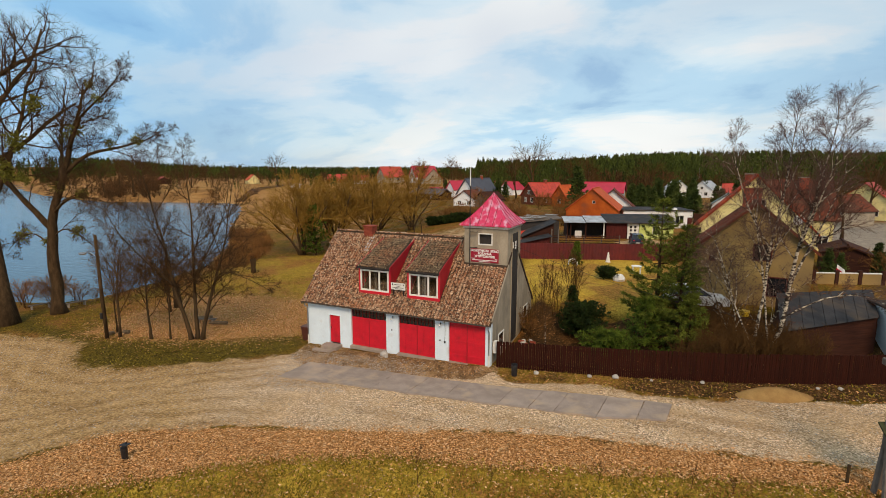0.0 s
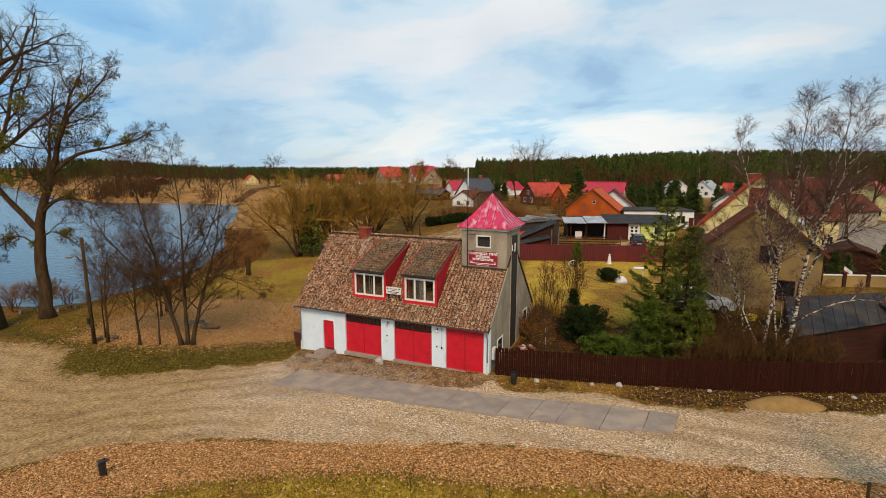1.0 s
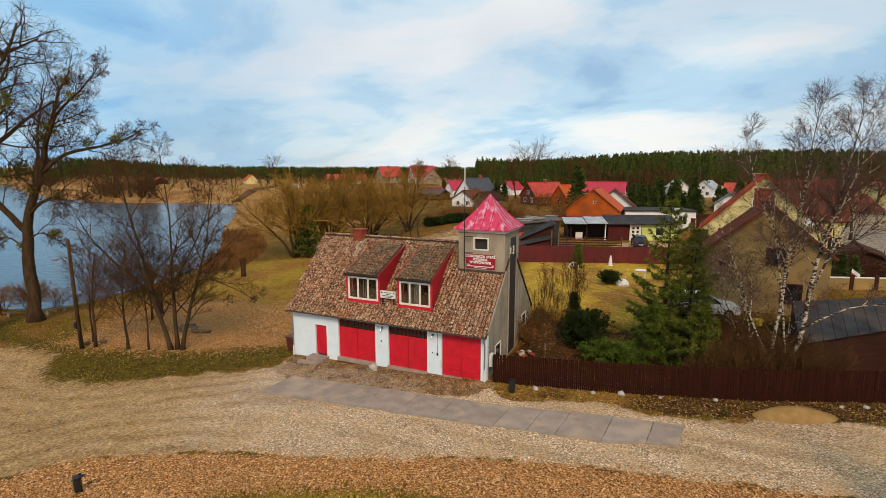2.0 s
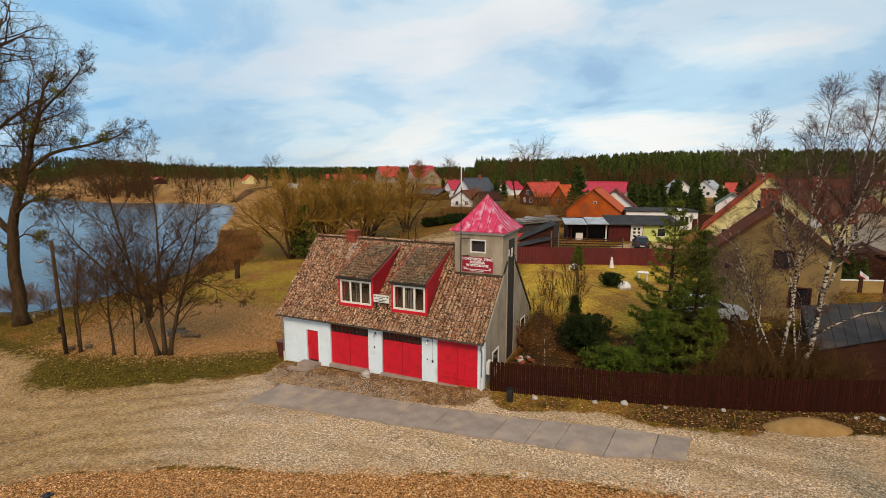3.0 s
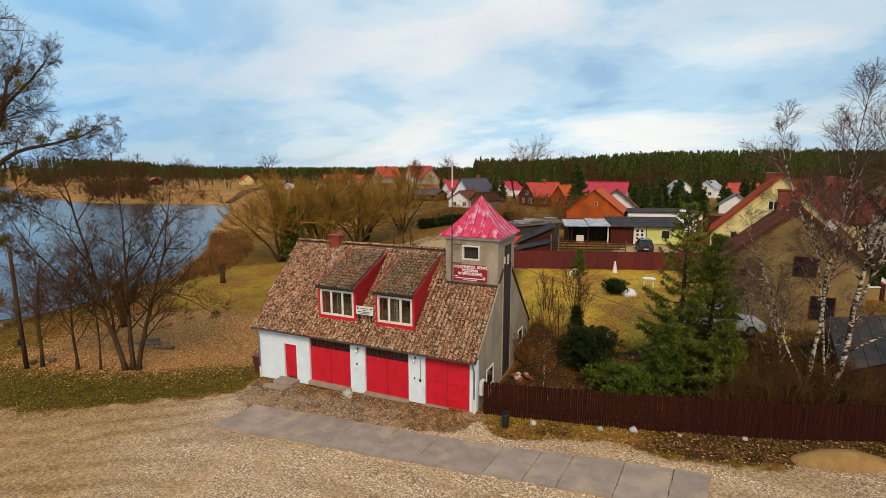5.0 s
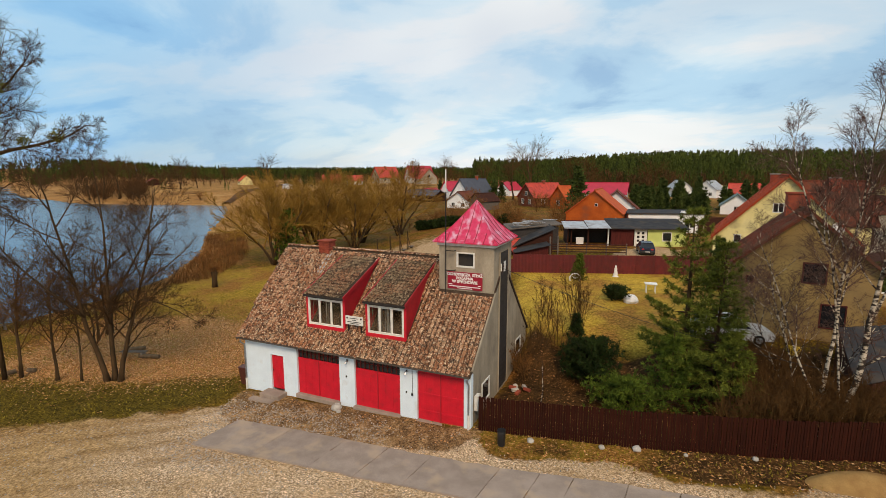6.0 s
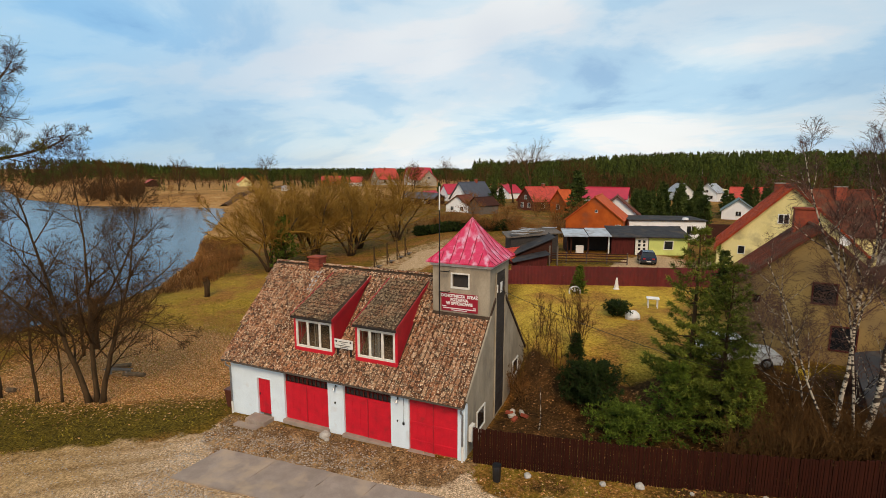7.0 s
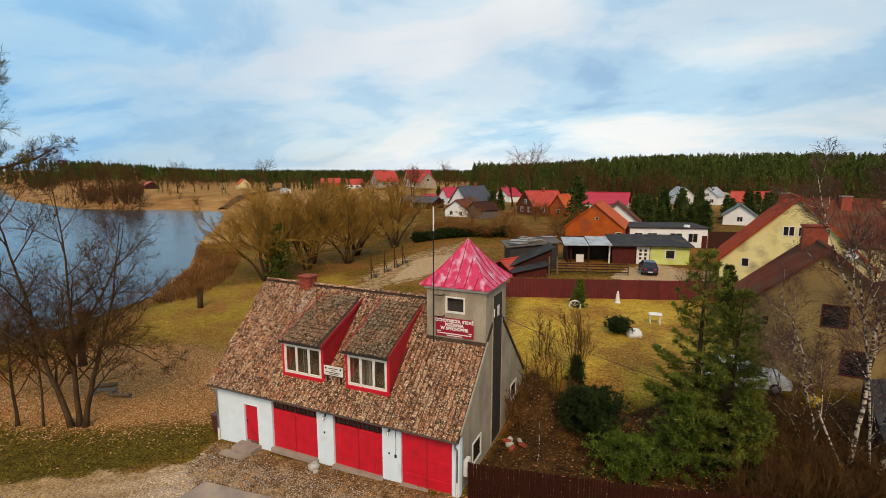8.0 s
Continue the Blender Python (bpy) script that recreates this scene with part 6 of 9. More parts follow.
# ---------------------------------------------------------------- trees
def grow(tm, cm, p, d, length, r, level, o, rnd, last):
    """One branch as a tapered, wandering tube, then its side branches. tm: trunk mesh, cm: crown mesh."""
    nseg = (7, 6, 4, 3, 2)[min(level, 4)]
    if level == last and last >= 3:
        # finest twigs: thin tapered blades
        for _ in range(o.get("blades", 1)):
            dd = (d + Vector((rnd.gauss(0, 0.25), rnd.gauss(0, 0.25), rnd.gauss(0, 0.25) + o["lift"][min(level, len(o["lift"]) - 1)] * 3))).normalized()
            s = dd.orthogonal().normalized() * max(r, o.get("rmin", 0.006)) * 0.95
            q = p + d * length * 0.5
            e = q + dd * length * 0.6
            n0 = len(cm.v)
            cm.v.extend([tuple(p - s), tuple(p + s), tuple(q + s * 0.8), tuple(q - s * 0.8), tuple(e)])
            cm.f.extend([(n0, n0 + 1, n0 + 2, n0 + 3), (n0 + 3, n0 + 2, n0 + 4)])
        return
    k = (9, 6, 4, 3, 3)[min(level, 4)]
    if level > o.get("cheap", 9):
        nseg, k = 2, 3
    pts, rad, dirs = [p.copy()], [r], [d.copy()]
    taper = o.get("taper", 0.35) if level < last else 0.25
    q = p.copy()
    for i in range(nseg):
        j = o["wander"][min(level, len(o["wander"]) - 1)]
        d = (d + Vector((rnd.gauss(0, j), rnd.gauss(0, j), rnd.gauss(0, j) + o["lift"][min(level, len(o["lift"]) - 1)]))).normalized()
        q = q + d * (length / nseg)
        pts.append(q.copy())
        rad.append(max(r * (1 - (1 - taper) * (i + 1) / nseg), o.get("rmin", 0.006)))
        dirs.append(d.copy())
    if level == 1 and o.get("limbs"):
        lm = Mesh()
        lm.tube(pts, rad, k)
        o["_limbs"].append(lm)
    elif level == 2 and o.get("boughs"):
        o["_bough"].tube(pts, rad, k, cap=False)
    else:
        (tm if level == 0 else cm).tube(pts, rad, k, cap=level < 2)
    if level >= last:
        return
    n = o["kids"][level]
    f0 = o["from"][level]
    for i in range(n):
        f = f0 + (1 - f0) * ((i + rnd.random()) / n)
        s = f * nseg
        a = min(int(s), nseg - 1)
        w = s - a
        base = pts[a].lerp(pts[a + 1], w)
        rr = rad[a] + (rad[a + 1] - rad[a]) * w
        dd = dirs[min(a + 1, nseg)]
        ang = radians(rnd.gauss(o["angle"][level], 9))
        az = i * 2.4 + rnd.uniform(-0.6, 0.6)
        u = dd.orthogonal().normalized()
        v = dd.cross(u)
        side = u * math.cos(az) + v * math.sin(az)
        nd = (dd * math.cos(ang) + side * math.sin(ang)).normalized()
        ln = length * o["ratio"][level] * rnd.uniform(0.75, 1.2) * (1.0 - 0.45 * (f - f0) / max(1e-6, 1 - f0))
        grow(tm, cm, base, nd, ln, min(rr * 0.75, r * o["rratio"][level]), level + 1, o, rnd, last)


OAKISH = dict(wander=(0.10, 0.16, 0.20, 0.22, 0.25), lift=(0.02, 0.05, 0.04, 0.02, 0.0), kids=(8, 7, 6, 7), angle=(44, 44, 44, 42), ratio=(0.72, 0.60, 0.52, 0.5), rratio=(0.5, 0.5, 0.45, 0.5))
LIME = dict(wander=(0.06, 0.13, 0.17, 0.2, 0.22), lift=(0.02, 0.075, 0.05, 0.03, 0.01), kids=(9, 7, 8, 11), angle=(38, 44, 46, 44), ratio=(0.66, 0.56, 0.48, 0.7), rratio=(0.34, 0.38, 0.40, 0.5), rmin=0.009)
LIME["limbs"] = True
LIME["from"] = (0.38, 0.22, 0.15, 0.1)
OAKISH["cheap"] = 1
OAKISH["from"] = (0.32, 0.25, 0.2, 0.15)
SLIM = dict(wander=(0.05, 0.10, 0.16, 0.2), lift=(0.03, 0.07, 0.05, 0.02), kids=(12, 7, 6, 7), angle=(42, 42, 42, 38), ratio=(0.52, 0.52, 0.5, 0.6), rratio=(0.36, 0.42, 0.45, 0.5), rmin=0.005)
SLIM["from"] = (0.25, 0.2, 0.15, 0.1)
YOUNG = dict(SLIM, wander=(0.05, 0.06, 0.08, 0.1), kids=(13, 7, 5, 3), angle=(46, 42, 40, 38), ratio=(0.56, 0.54, 0.58, 0.9), rmin=0.007)
YOUNG["from"] = (0.25, 0.2, 0.15, 0.1)
BIRCH = dict(wander=(0.06, 0.09, 0.16, 0.2), lift=(0.03, 0.06, 0.0, -0.10), kids=(11, 6, 5, 4), angle=(36, 38, 42, 40), ratio=(0.46, 0.48, 0.55, 0.8), rratio=(0.42, 0.40, 0.4, 0.5), rmin=0.0055)
BIRCH["limbs"] = True
BIRCH["from"] = (0.28, 0.3, 0.15, 0.1)
WILLOW = dict(wander=(0.10, 0.14, 0.16, 0.18), lift=(0.04, 0.06, 0.06, 0.03), kids=(8, 8, 7, 8), angle=(40, 34, 30, 24), ratio=(0.72, 0.55, 0.55, 0.9), rratio=(0.5, 0.45, 0.4, 0.5), rmin=0.009)
WILLOW["blades"] = 1
WILLOW["cheap"] = 1
WILLOW["from"] = (0.18, 0.2, 0.15, 0.1)


def tree(name, label, x, y, height, r, opts, seed, bark, twig, stems=1, spread=0.0, last=4, group="", rz=0.0, lean=(0, 0), stem_list=None, sink=0.1):
    """A bare tree with one or more stems; parts: trunk and crown."""
    rnd = random.Random(seed)
    t = thing(name, label, "tree", x, y, gz(x, y) - sink, rz, group)
    cm = Mesh()
    opts = dict(opts, _limbs=[], _bough=Mesh())
    for s in range(stems):
        a = 2 * math.pi * s / stems + 0.5
        if stem_list:
            sx, sy, dx, dy, hh, rs = stem_list[s]
        else:
            sx, sy = (0.25 * math.cos(a), 0.25 * math.sin(a)) if stems > 1 else (0, 0)
            dx, dy = lean[0] + spread * math.cos(a), lean[1] + spread * math.sin(a)
            hh, rs = (rnd.uniform(0.85, 1.05), rnd.uniform(0.8, 1.1)) if stems > 1 else (1.0, 1.0)
        tm = Mesh()
        d0 = Vector((dx, dy, 1)).normalized()
        grow(tm, cm, Vector((sx, sy, 0.0)), d0, height * hh * 0.72, r * rs, 0, opts, rnd, last)
        # root flare: widen the lowest ring and set it into the ground
        for q in range(9):
            v = Vector(tm.v[q])
            c0 = Vector((sx, sy, 0))
            tm.v[q] = tuple(c0 + (v - c0) * 1.5 - d0 * 0.3)
        part("trunk", tm, bark, t, "", True)
    for lm in opts["_limbs"]:
        part("limb", lm, bark, t, "", True)
    if opts["_bough"].v:
        tagged(part("outer_crown", opts["_bough"], bark, t), kind="stuff")
    part("crown", cm, twig, t)
    return t


def limb_tree(name, label, x, y, limbs, bark, twig, opts, seed, turn=24.0, level=1, group="", smooth_bark=True):
    """A bare tree whose main limbs follow given lines (across, deep, high), each with side branches: (points, thick, thin, first, count, reach)."""
    rnd = random.Random(seed)
    t = thing(name, label, "tree", x, y, gz(x, y) - 0.1, turn, group)
    cm = Mesh()
    o = dict(opts, _limbs=[], _bough=Mesh())
    for k, (line, r0, r1, first, count, reach) in enumerate(limbs):
        P = [Vector(p) for p in line]
        pts = []
        for i in range(len(P) - 1):
            a, b, c, d = P[max(i - 1, 0)], P[i], P[i + 1], P[min(i + 2, len(P) - 1)]
            for j in range(3):
                f = j / 3
                q = 0.5 * (2 * b + (c - a) * f + (2 * a - 5 * b + 4 * c - d) * f * f + (3 * b - a - 3 * c + d) * f ** 3)
                pts.append(q + Vector((rnd.gauss(0, r0 * 0.13), rnd.gauss(0, r0 * 0.13), 0)) * (i + j > 0))
        pts.append(P[-1])
        n = len(pts)
        rad = [r1 + (r0 - r1) * (1 - i / (n - 1)) ** 1.15 for i in range(n)]
        if line[0][2] <= 0.01:
            pts[0] = pts[0] - Vector((0, 0, 0.3))
            rad[0] = r0 * 1.45
        part("trunk" if line[0][2] <= 0.01 else "limb", Mesh().tube(pts, rad, 9 if r0 > 0.12 else 6), bark, t, "", smooth_bark)
        for i in range(count):
            f = first + (1 - first) * (i + rnd.random()) / count
            e = f * (n - 1)
            a = min(int(e), n - 2)
            base = pts[a].lerp(pts[a + 1], e - a)
            dd = (pts[a + 1] - pts[a]).normalized()
            ang = radians(rnd.gauss(o["angle"][0], 9))
            az = i * 2.4 + rnd.uniform(-0.6, 0.6)
            u = dd.orthogonal().normalized()
            v = dd.cross(u)
            nd = (dd * math.cos(ang) + (u * math.cos(az) + v * math.sin(az)) * math.sin(ang)).normalized()
            ln = reach * rnd.uniform(0.65, 1.2) * (1.0 - 0.5 * (f - first) / max(1e-6, 1 - first))
            grow(Mesh(), cm, base, nd, ln, min(rad[a] * 0.62, 0.010 + ln * 0.011), level, o, rnd, 4)
    for lm in o["_limbs"]:
        part("limb", lm, bark, t, "", True)
    if o["_bough"].v:
        tagged(part("outer_crown", o["_bough"], bark, t), kind="stuff")
    part("crown", cm, twig, t)
    return t


def soft_pine(label, x, y, height, radius, seed, whorls=15, per=5, base=0.12, lean=0.0, group="garden evergreens", needles=None, shape=1.7):
    """A young pine: tiers of upswept boughs with side twigs, all set with bunches of fine needles."""
    rnd = random.Random(seed)
    t = thing("pine_tree", label, "tree", x, y, gz(x, y) - 0.1, rnd.uniform(0, 360), group)
    tm, nm = Mesh(), Mesh()
    tm.tube([(0, 0, -0.2), (lean * 0.3, 0, height * 0.45), (lean, 0, height)], [0.020 * height, 0.012 * height, 0.015], 7)
    for w in range(whorls + 1):
        f = base + (1 - base) * w / whorls
        reach = radius * (1 - ((f - base) / (1 - base)) ** shape) + 0.16 * radius
        p0 = Vector((lean * f * f, 0, height * f - 0.15))
        for b in range(per):
            if rnd.random() < 0.14 and w < whorls:
                continue
            a = 2 * math.pi * (b + 0.7 * rnd.random()) / per + w * 0.9
            L_ = reach * rnd.uniform(0.6, 1.15)
            out = Vector((math.cos(a), math.sin(a), 0))
            side = Vector((-math.sin(a), math.cos(a), 0))
            rise = rnd.uniform(0.10, 0.45) + 0.5 * f
            line = [p0 + out * (L_ * q) + Vector((0, 0, L_ * (rise * q * q * 1.1 - 0.14 * q))) + side * (0.1 * L_ * rnd.uniform(-1, 1) * q) for q in (0, 0.33, 0.66, 1.0)]
            tm.tube(line, [0.010 * height * (1 - f) + 0.012, 0.02, 0.013, 0.006], 3, cap=False)
            m = max(5, int(L_ / 0.15))
            for k in range(m):
                q = 0.30 + 0.70 * (k + rnd.random()) / m
                e = q * 3
                i = min(int(e), 2)
                c = line[i].lerp(line[i + 1], e - i)
                tl = (0.14 + 0.30 * L_ * (1 - q) + 0.10 * L_) * rnd.uniform(0.6, 1.1)
                sg = 1 if k % 2 else -1
                d = (out * 0.75 + side * sg * 0.8 + Vector((0, 0, rnd.uniform(0.05, 0.5)))).normalized()
                tm.tube([c, c + d * tl], [0.008, 0.004], 3, cap=False)
                for z in range(max(1, int(tl / 0.15))):
                    g = (z + 0.6 + 0.4 * rnd.random()) / max(1, int(tl / 0.15))
                    tuft(nm, c + d * tl * min(g, 1.0), (d + Vector((0, 0, 0.35))).normalized(), 18, 0.24, 0.026, rnd, 0.8)
            tuft(nm, line[-1], (out + Vector((0, 0, 0.8))).normalized(), 26, 0.26, 0.028, rnd, 0.7)
    part("trunk", tm, M_BARK, t)
    part("crown", nm, needles or M_PINE, t)
    return t


def tuft(me, p, d, n, size, width, rnd, cone=0.9):
    """A bunch of thin needle blades round a direction."""
    for _ in range(n):
        e = (d + Vector((rnd.gauss(0, cone), rnd.gauss(0, cone), rnd.gauss(0, cone)))).normalized()
        s = e.orthogonal().normalized()
        s = (s * math.cos(rnd.uniform(0, 6.3)) + e.cross(s) * math.sin(rnd.uniform(0, 6.3))).normalized() * width
        L_ = size * rnd.uniform(0.6, 1.2)
        a = p + e * 0.02
        n0 = len(me.v)
        me.v.extend([tuple(a - s * 0.5), tuple(a + s * 0.5), tuple(a + e * L_ * 0.6 + s * 0.6), tuple(a + e * L_)])
        me.f.extend([(n0, n0 + 1, n0 + 2), (n0, n0 + 2, n0 + 3)])


def conifer(name, label, x, y, height, radius, seed, needles, base=0.12, whorls=14, per=6, tufts=9, size=0.3, width=0.07, droop=0.1, group="", lean=0.0, shape=1.0, category="tree", blades=7, gaps=0.15, clump=False):
    rnd = random.Random(seed)
    t = thing(name, label, category, x, y, gz(x, y) - 0.1, rnd.uniform(0, 360), group)
    tm, nm = Mesh(), Mesh()
    tm.tube([(0, 0, -0.2), (lean * 0.3, 0, height * 0.45), (lean, 0, height)], [0.022 * height, 0.014 * height, 0.02], 7)
    for w in range(whorls):
        f = base + (1 - base) * (w + rnd.uniform(-0.3, 0.3)) / whorls
        z = height * f
        reach = radius * (1 - max(0.0, (f - base) / (1 - base)) ** shape) * rnd.uniform(0.8, 1.15) + 0.1 * radius
        for b in range(per):
            if rnd.random() < gaps:
                continue
            a = 2 * math.pi * (b + rnd.random()) / per
            L_ = reach * rnd.uniform(0.6, 1.15)
            d = Vector((math.cos(a), math.sin(a), rnd.uniform(0.05, 0.45) - droop)).normalized()
            p0 = Vector((lean * f * f, 0, z))
            end = p0 + d * L_ + Vector((0, 0, -droop * L_ * 0.5 + 0.12 * L_))
            mid = p0.lerp(end, 0.5) + Vector((0, 0, -0.05 * L_))
            tm.tube([p0, mid, end], [0.012 * height * (1 - f) + 0.012, 0.018, 0.008], 3, cap=False)
            for k in range(tufts):
                s = (0.6 + 0.4 * rnd.random()) if clump else 0.25 + 0.75 * (k + rnd.random()) / tufts
                q = p0.lerp(mid, s * 2) if s < 0.5 else mid.lerp(end, s * 2 - 1)
                q = q + Vector((rnd.gauss(0, 0.10), rnd.gauss(0, 0.10), rnd.gauss(0, 0.07))) * (L_ * 0.5 + 0.3)
                tuft(nm, q, (d + Vector((0, 0, 0.5))).normalized(), blades, size, width, rnd)
    part("trunk", tm, M_BARK, t)
    part("crown", nm, needles, t)
    return t


def mistletoe(parent_xy, pts, seed):
    for i, (x, y, z, s) in enumerate(pts):
        rnd = random.Random(seed + i)
        me = Mesh()
        for _ in range(140):
            d = Vector((rnd.gauss(0, 1), rnd.gauss(0, 1), rnd.gauss(0, 1))).normalized()
            tuft(me, Vector((x, y, z)) + d * s * rnd.uniform(0.2, 1.0), d, 3, s * 0.35, s * 0.10, rnd)
        ob = tagged(part("mistletoe", me, M_MISTLE, parent_xy, "ball of yellow-green mistletoe"), kind="stuff")
        ob.matrix_parent_inverse = parent_xy.matrix_world.inverted()
    return


# the two large lime trees by the lake
LIMEW = dict(wander=(0.1, 0.15, 0.18, 0.2, 0.22), lift=(0.02, 0.05, 0.04, 0.03, 0.01), kids=(0, 8, 7, 4), angle=(48, 46, 44, 40), ratio=(0.6, 0.58, 0.60, 0.9), rratio=(0.4, 0.45, 0.5, 0.5), rmin=0.009)
LIMEW["from"] = (0.3, 0.2, 0.15, 0.1)
t1 = limb_tree("large_bare_tree", "large bare tree with forked trunk and mistletoe by the lake", -42.2, -1.2, [
    ([(0, 0, 0), (-0.05, 0, 4.5), (0.3, 0, 8.8), (1.3, 0.3, 12.5), (2.5, 0.4, 16.0), (3.6, 0.2, 19.0), (5.2, 0.5, 22.0)], 0.58, 0.05, 0.40, 15, 4.8),
    ([(0.2, 0, 8.2), (-1.4, -0.5, 10.6), (-2.8, -0.9, 13.0), (-4.0, -1.4, 16.0), (-4.9, -1.2, 19.4)], 0.30, 0.04, 0.22, 12, 4.2),
    ([(1.6, 0.3, 13.2), (3.6, 0.9, 15.0), (6.3, 1.4, 15.7), (8.8, 1.5, 16.4), (10.3, 1.4, 17.2)], 0.20, 0.03, 0.2, 11, 3.2),
    ([(0.5, 0, 9.6), (2.4, -0.7, 10.9), (4.6, -1.3, 11.2), (6.9, -1.8, 10.7)], 0.15, 0.025, 0.2, 9, 2.8),
    ([(0.9, 0.1, 11.2), (0.5, 1.6, 14.2), (0.2, 2.6, 17.5), (0.9, 3.0, 20.8)], 0.20, 0.03, 0.22, 12, 3.8),
    ([(2.3, 0.4, 15.4), (4.4, -0.6, 18.2), (7.0, -1.0, 20.2), (8.4, -0.8, 22.0)], 0.16, 0.03, 0.15, 11, 3.2),
    ([(-1.2, -0.4, 10.4), (-3.6, 0.8, 11.8), (-6.0, 1.5, 13.4), (-8.2, 1.8, 16.0)], 0.17, 0.03, 0.2, 10, 3.4),
    ([(0.0, 0, 6.4), (-1.8, 0.6, 7.6), (-3.6, 0.9, 7.3), (-5.0, 1.0, 6.0)], 0.09, 0.02, 0.3, 5, 2.2),
    ([(0.1, 0, 7.2), (1.5, -0.4, 8.2), (3.2, -0.6, 7.7), (4.4, -0.7, 6.6)], 0.08, 0.02, 0.3, 5, 2.0),
], M_BARK, M_TWIG, LIMEW, 21, group="trees by the lake")
mistletoe(t1, [(-42.2 + 0.914 * u - 0.406 * w, -1.2 + 0.406 * u + 0.914 * w, z - 1.3, k) for u, w, z, k in ((3.0, 0.4, 17.0, 0.7), (5.5, 1.2, 15.8, 0.55), (8.0, 1.4, 16.2, 0.6), (-3.2, -1.0, 14.0, 0.7), (0.4, 2.4, 16.5, 0.6), (1.0, 0.2, 11.8, 0.6), (6.2, -0.9, 19.6, 0.5), (-5.5, 1.4, 13.2, 0.6), (4.2, -1.2, 11.3, 0.5), (-3.4, 0.9, 7.4, 0.7), (3.0, -0.6, 7.9, 0.6), (4.8, 0.4, 21.0, 0.5), (-0.6, 0.3, 6.8, 0.5))], 50)
t2 = tree("large_bare_tree", "large bare tree with mistletoe at the lake shore", -42.6, -5.2, 31.0, 0.75, LIME, 34, M_BARK, M_TWIG, 1, 0.0, 4, "trees by the lake", lean=(-0.20, 0.10))
mistletoe(t2, [(-40.2, -4.0, 14.5, 0.9), (-39.0, -3.0, 17.5, 0.8), (-42.5, -4.0, 12.0, 0.9), (-38.6, -4.5, 11.4, 0.6)], 70)
# maple with several stems beside the station
MAPLE = dict(wander=(0.05, 0.05, 0.07, 0.09, 0.1), lift=(0.03, 0.05, 0.05, 0.03, 0.01), kids=(0, 8, 6, 3), angle=(52, 44, 40, 38), ratio=(0.5, 0.50, 0.60, 0.9), rratio=(0.4, 0.5, 0.55, 0.5), rmin=0.0085)
MAPLE["from"] = (0.25, 0.2, 0.15, 0.1)
limb_tree("bare_maple", "bare multi-stemmed tree on fallen leaves", -23.3, -1.7, [
    ([(-0.35, 0, 0), (-0.9, -0.1, 2.4), (-1.4, -0.2, 4.6), (-1.9, -0.3, 8.0), (-2.6, -0.4, 11.6), (-3.0, -0.4, 13.6)], 0.18, 0.02, 0.20, 17, 4.8),
    ([(0.0, 0.1, 0), (0.02, 0.2, 3.0), (0.05, 0.3, 6.2), (0.0, 0.5, 10.0), (-0.35, 0.6, 14.4)], 0.17, 0.02, 0.22, 17, 4.6),
    ([(0.4, -0.05, 0), (0.95, 0.0, 2.3), (1.7, 0.2, 5.0), (2.6, 0.4, 8.2), (3.3, 0.5, 12.2)], 0.18, 0.02, 0.22, 17, 4.6),
    ([(1.5, 0.1, 4.4), (2.6, -0.6, 5.6), (4.4, -1.2, 5.4), (6.6, -1.6, 4.4)], 0.07, 0.014, 0.25, 7, 2.4),
    ([(-0.9, -0.1, 2.6), (-1.6, 0.8, 4.0), (-2.8, 1.5, 5.2), (-4.6, 2.0, 5.9)], 0.07, 0.014, 0.25, 7, 2.4),
    ([(0.05, 0.25, 5.2), (0.9, 1.6, 7.4), (1.7, 2.6, 10.0), (2.0, 3.0, 12.4)], 0.09, 0.016, 0.25, 7, 3.0),
    ([(-1.3, -0.2, 4.4), (-2.6, -1.4, 6.6), (-3.9, -2.2, 8.8), (-4.8, -2.6, 11.2)], 0.09, 0.016, 0.25, 7, 3.0),
], M_BARK, M_TWIG, MAPLE, 12)
for k, (sx, sy, sh, sr, ln) in enumerate(((-29.6, -3.7, 8.4, 0.11, (0.03, 0)), (-26.7, -3.1, 7.6, 0.10, (-0.08, 0.1)), (-25.3, -2.5, 8.4, 0.07, (-0.20, 0.1)), (-32.5, 3.0, 7.5, 0.10, (0, 0)), (-31.0, -3.0, 6.0, 0.07, (-0.1, 0.05)))):
    tree("young_bare_tree", "slender young bare tree near the grove", sx, sy, sh * 1.22, sr, YOUNG, 100 + k, M_BARK, M_TWIG2, 1, 0, 4, "young trees in the grove", lean=ln)
# stumps of pollarded willows on the lawn
for k, (sx, sy, sh) in enumerate(((-39.6, 20.6, 2.4), (-40.4, 8.6, 2.6), (-33.5, 4.5, 2.6))):
    rnd = random.Random(300 + k)
    t = thing("pollard_willow", "pollarded willow stump with a shock of short twigs", "tree", sx, sy, gz(sx, sy) - 0.1, 0, "pollards on the lawn")
    part("trunk", Mesh().tube([(0, 0, -0.2), (0.05, 0, sh * 0.4), (0, 0.05, sh * 0.75), (0, 0, sh)], [0.34, 0.28, 0.36, 0.3], 10), M_BARK, t, "", True)
    cm = Mesh()
    for _ in range(260):
        d = Vector((rnd.gauss(0, 0.8), rnd.gauss(0, 0.8), abs(rnd.gauss(0.5, 0.5)))).normalized()
        p = Vector((d.x * 0.25, d.y * 0.25, sh * rnd.uniform(0.8, 1.0)))
        L_ = rnd.uniform(0.5, 1.1)
        cm.tube([p, p + d * L_ * 0.5, p + d * L_ + Vector((0, 0, 0.15))], [0.012, 0.009, 0.004], 3, cap=False)
    part("crown", cm, M_RUSTY, t)
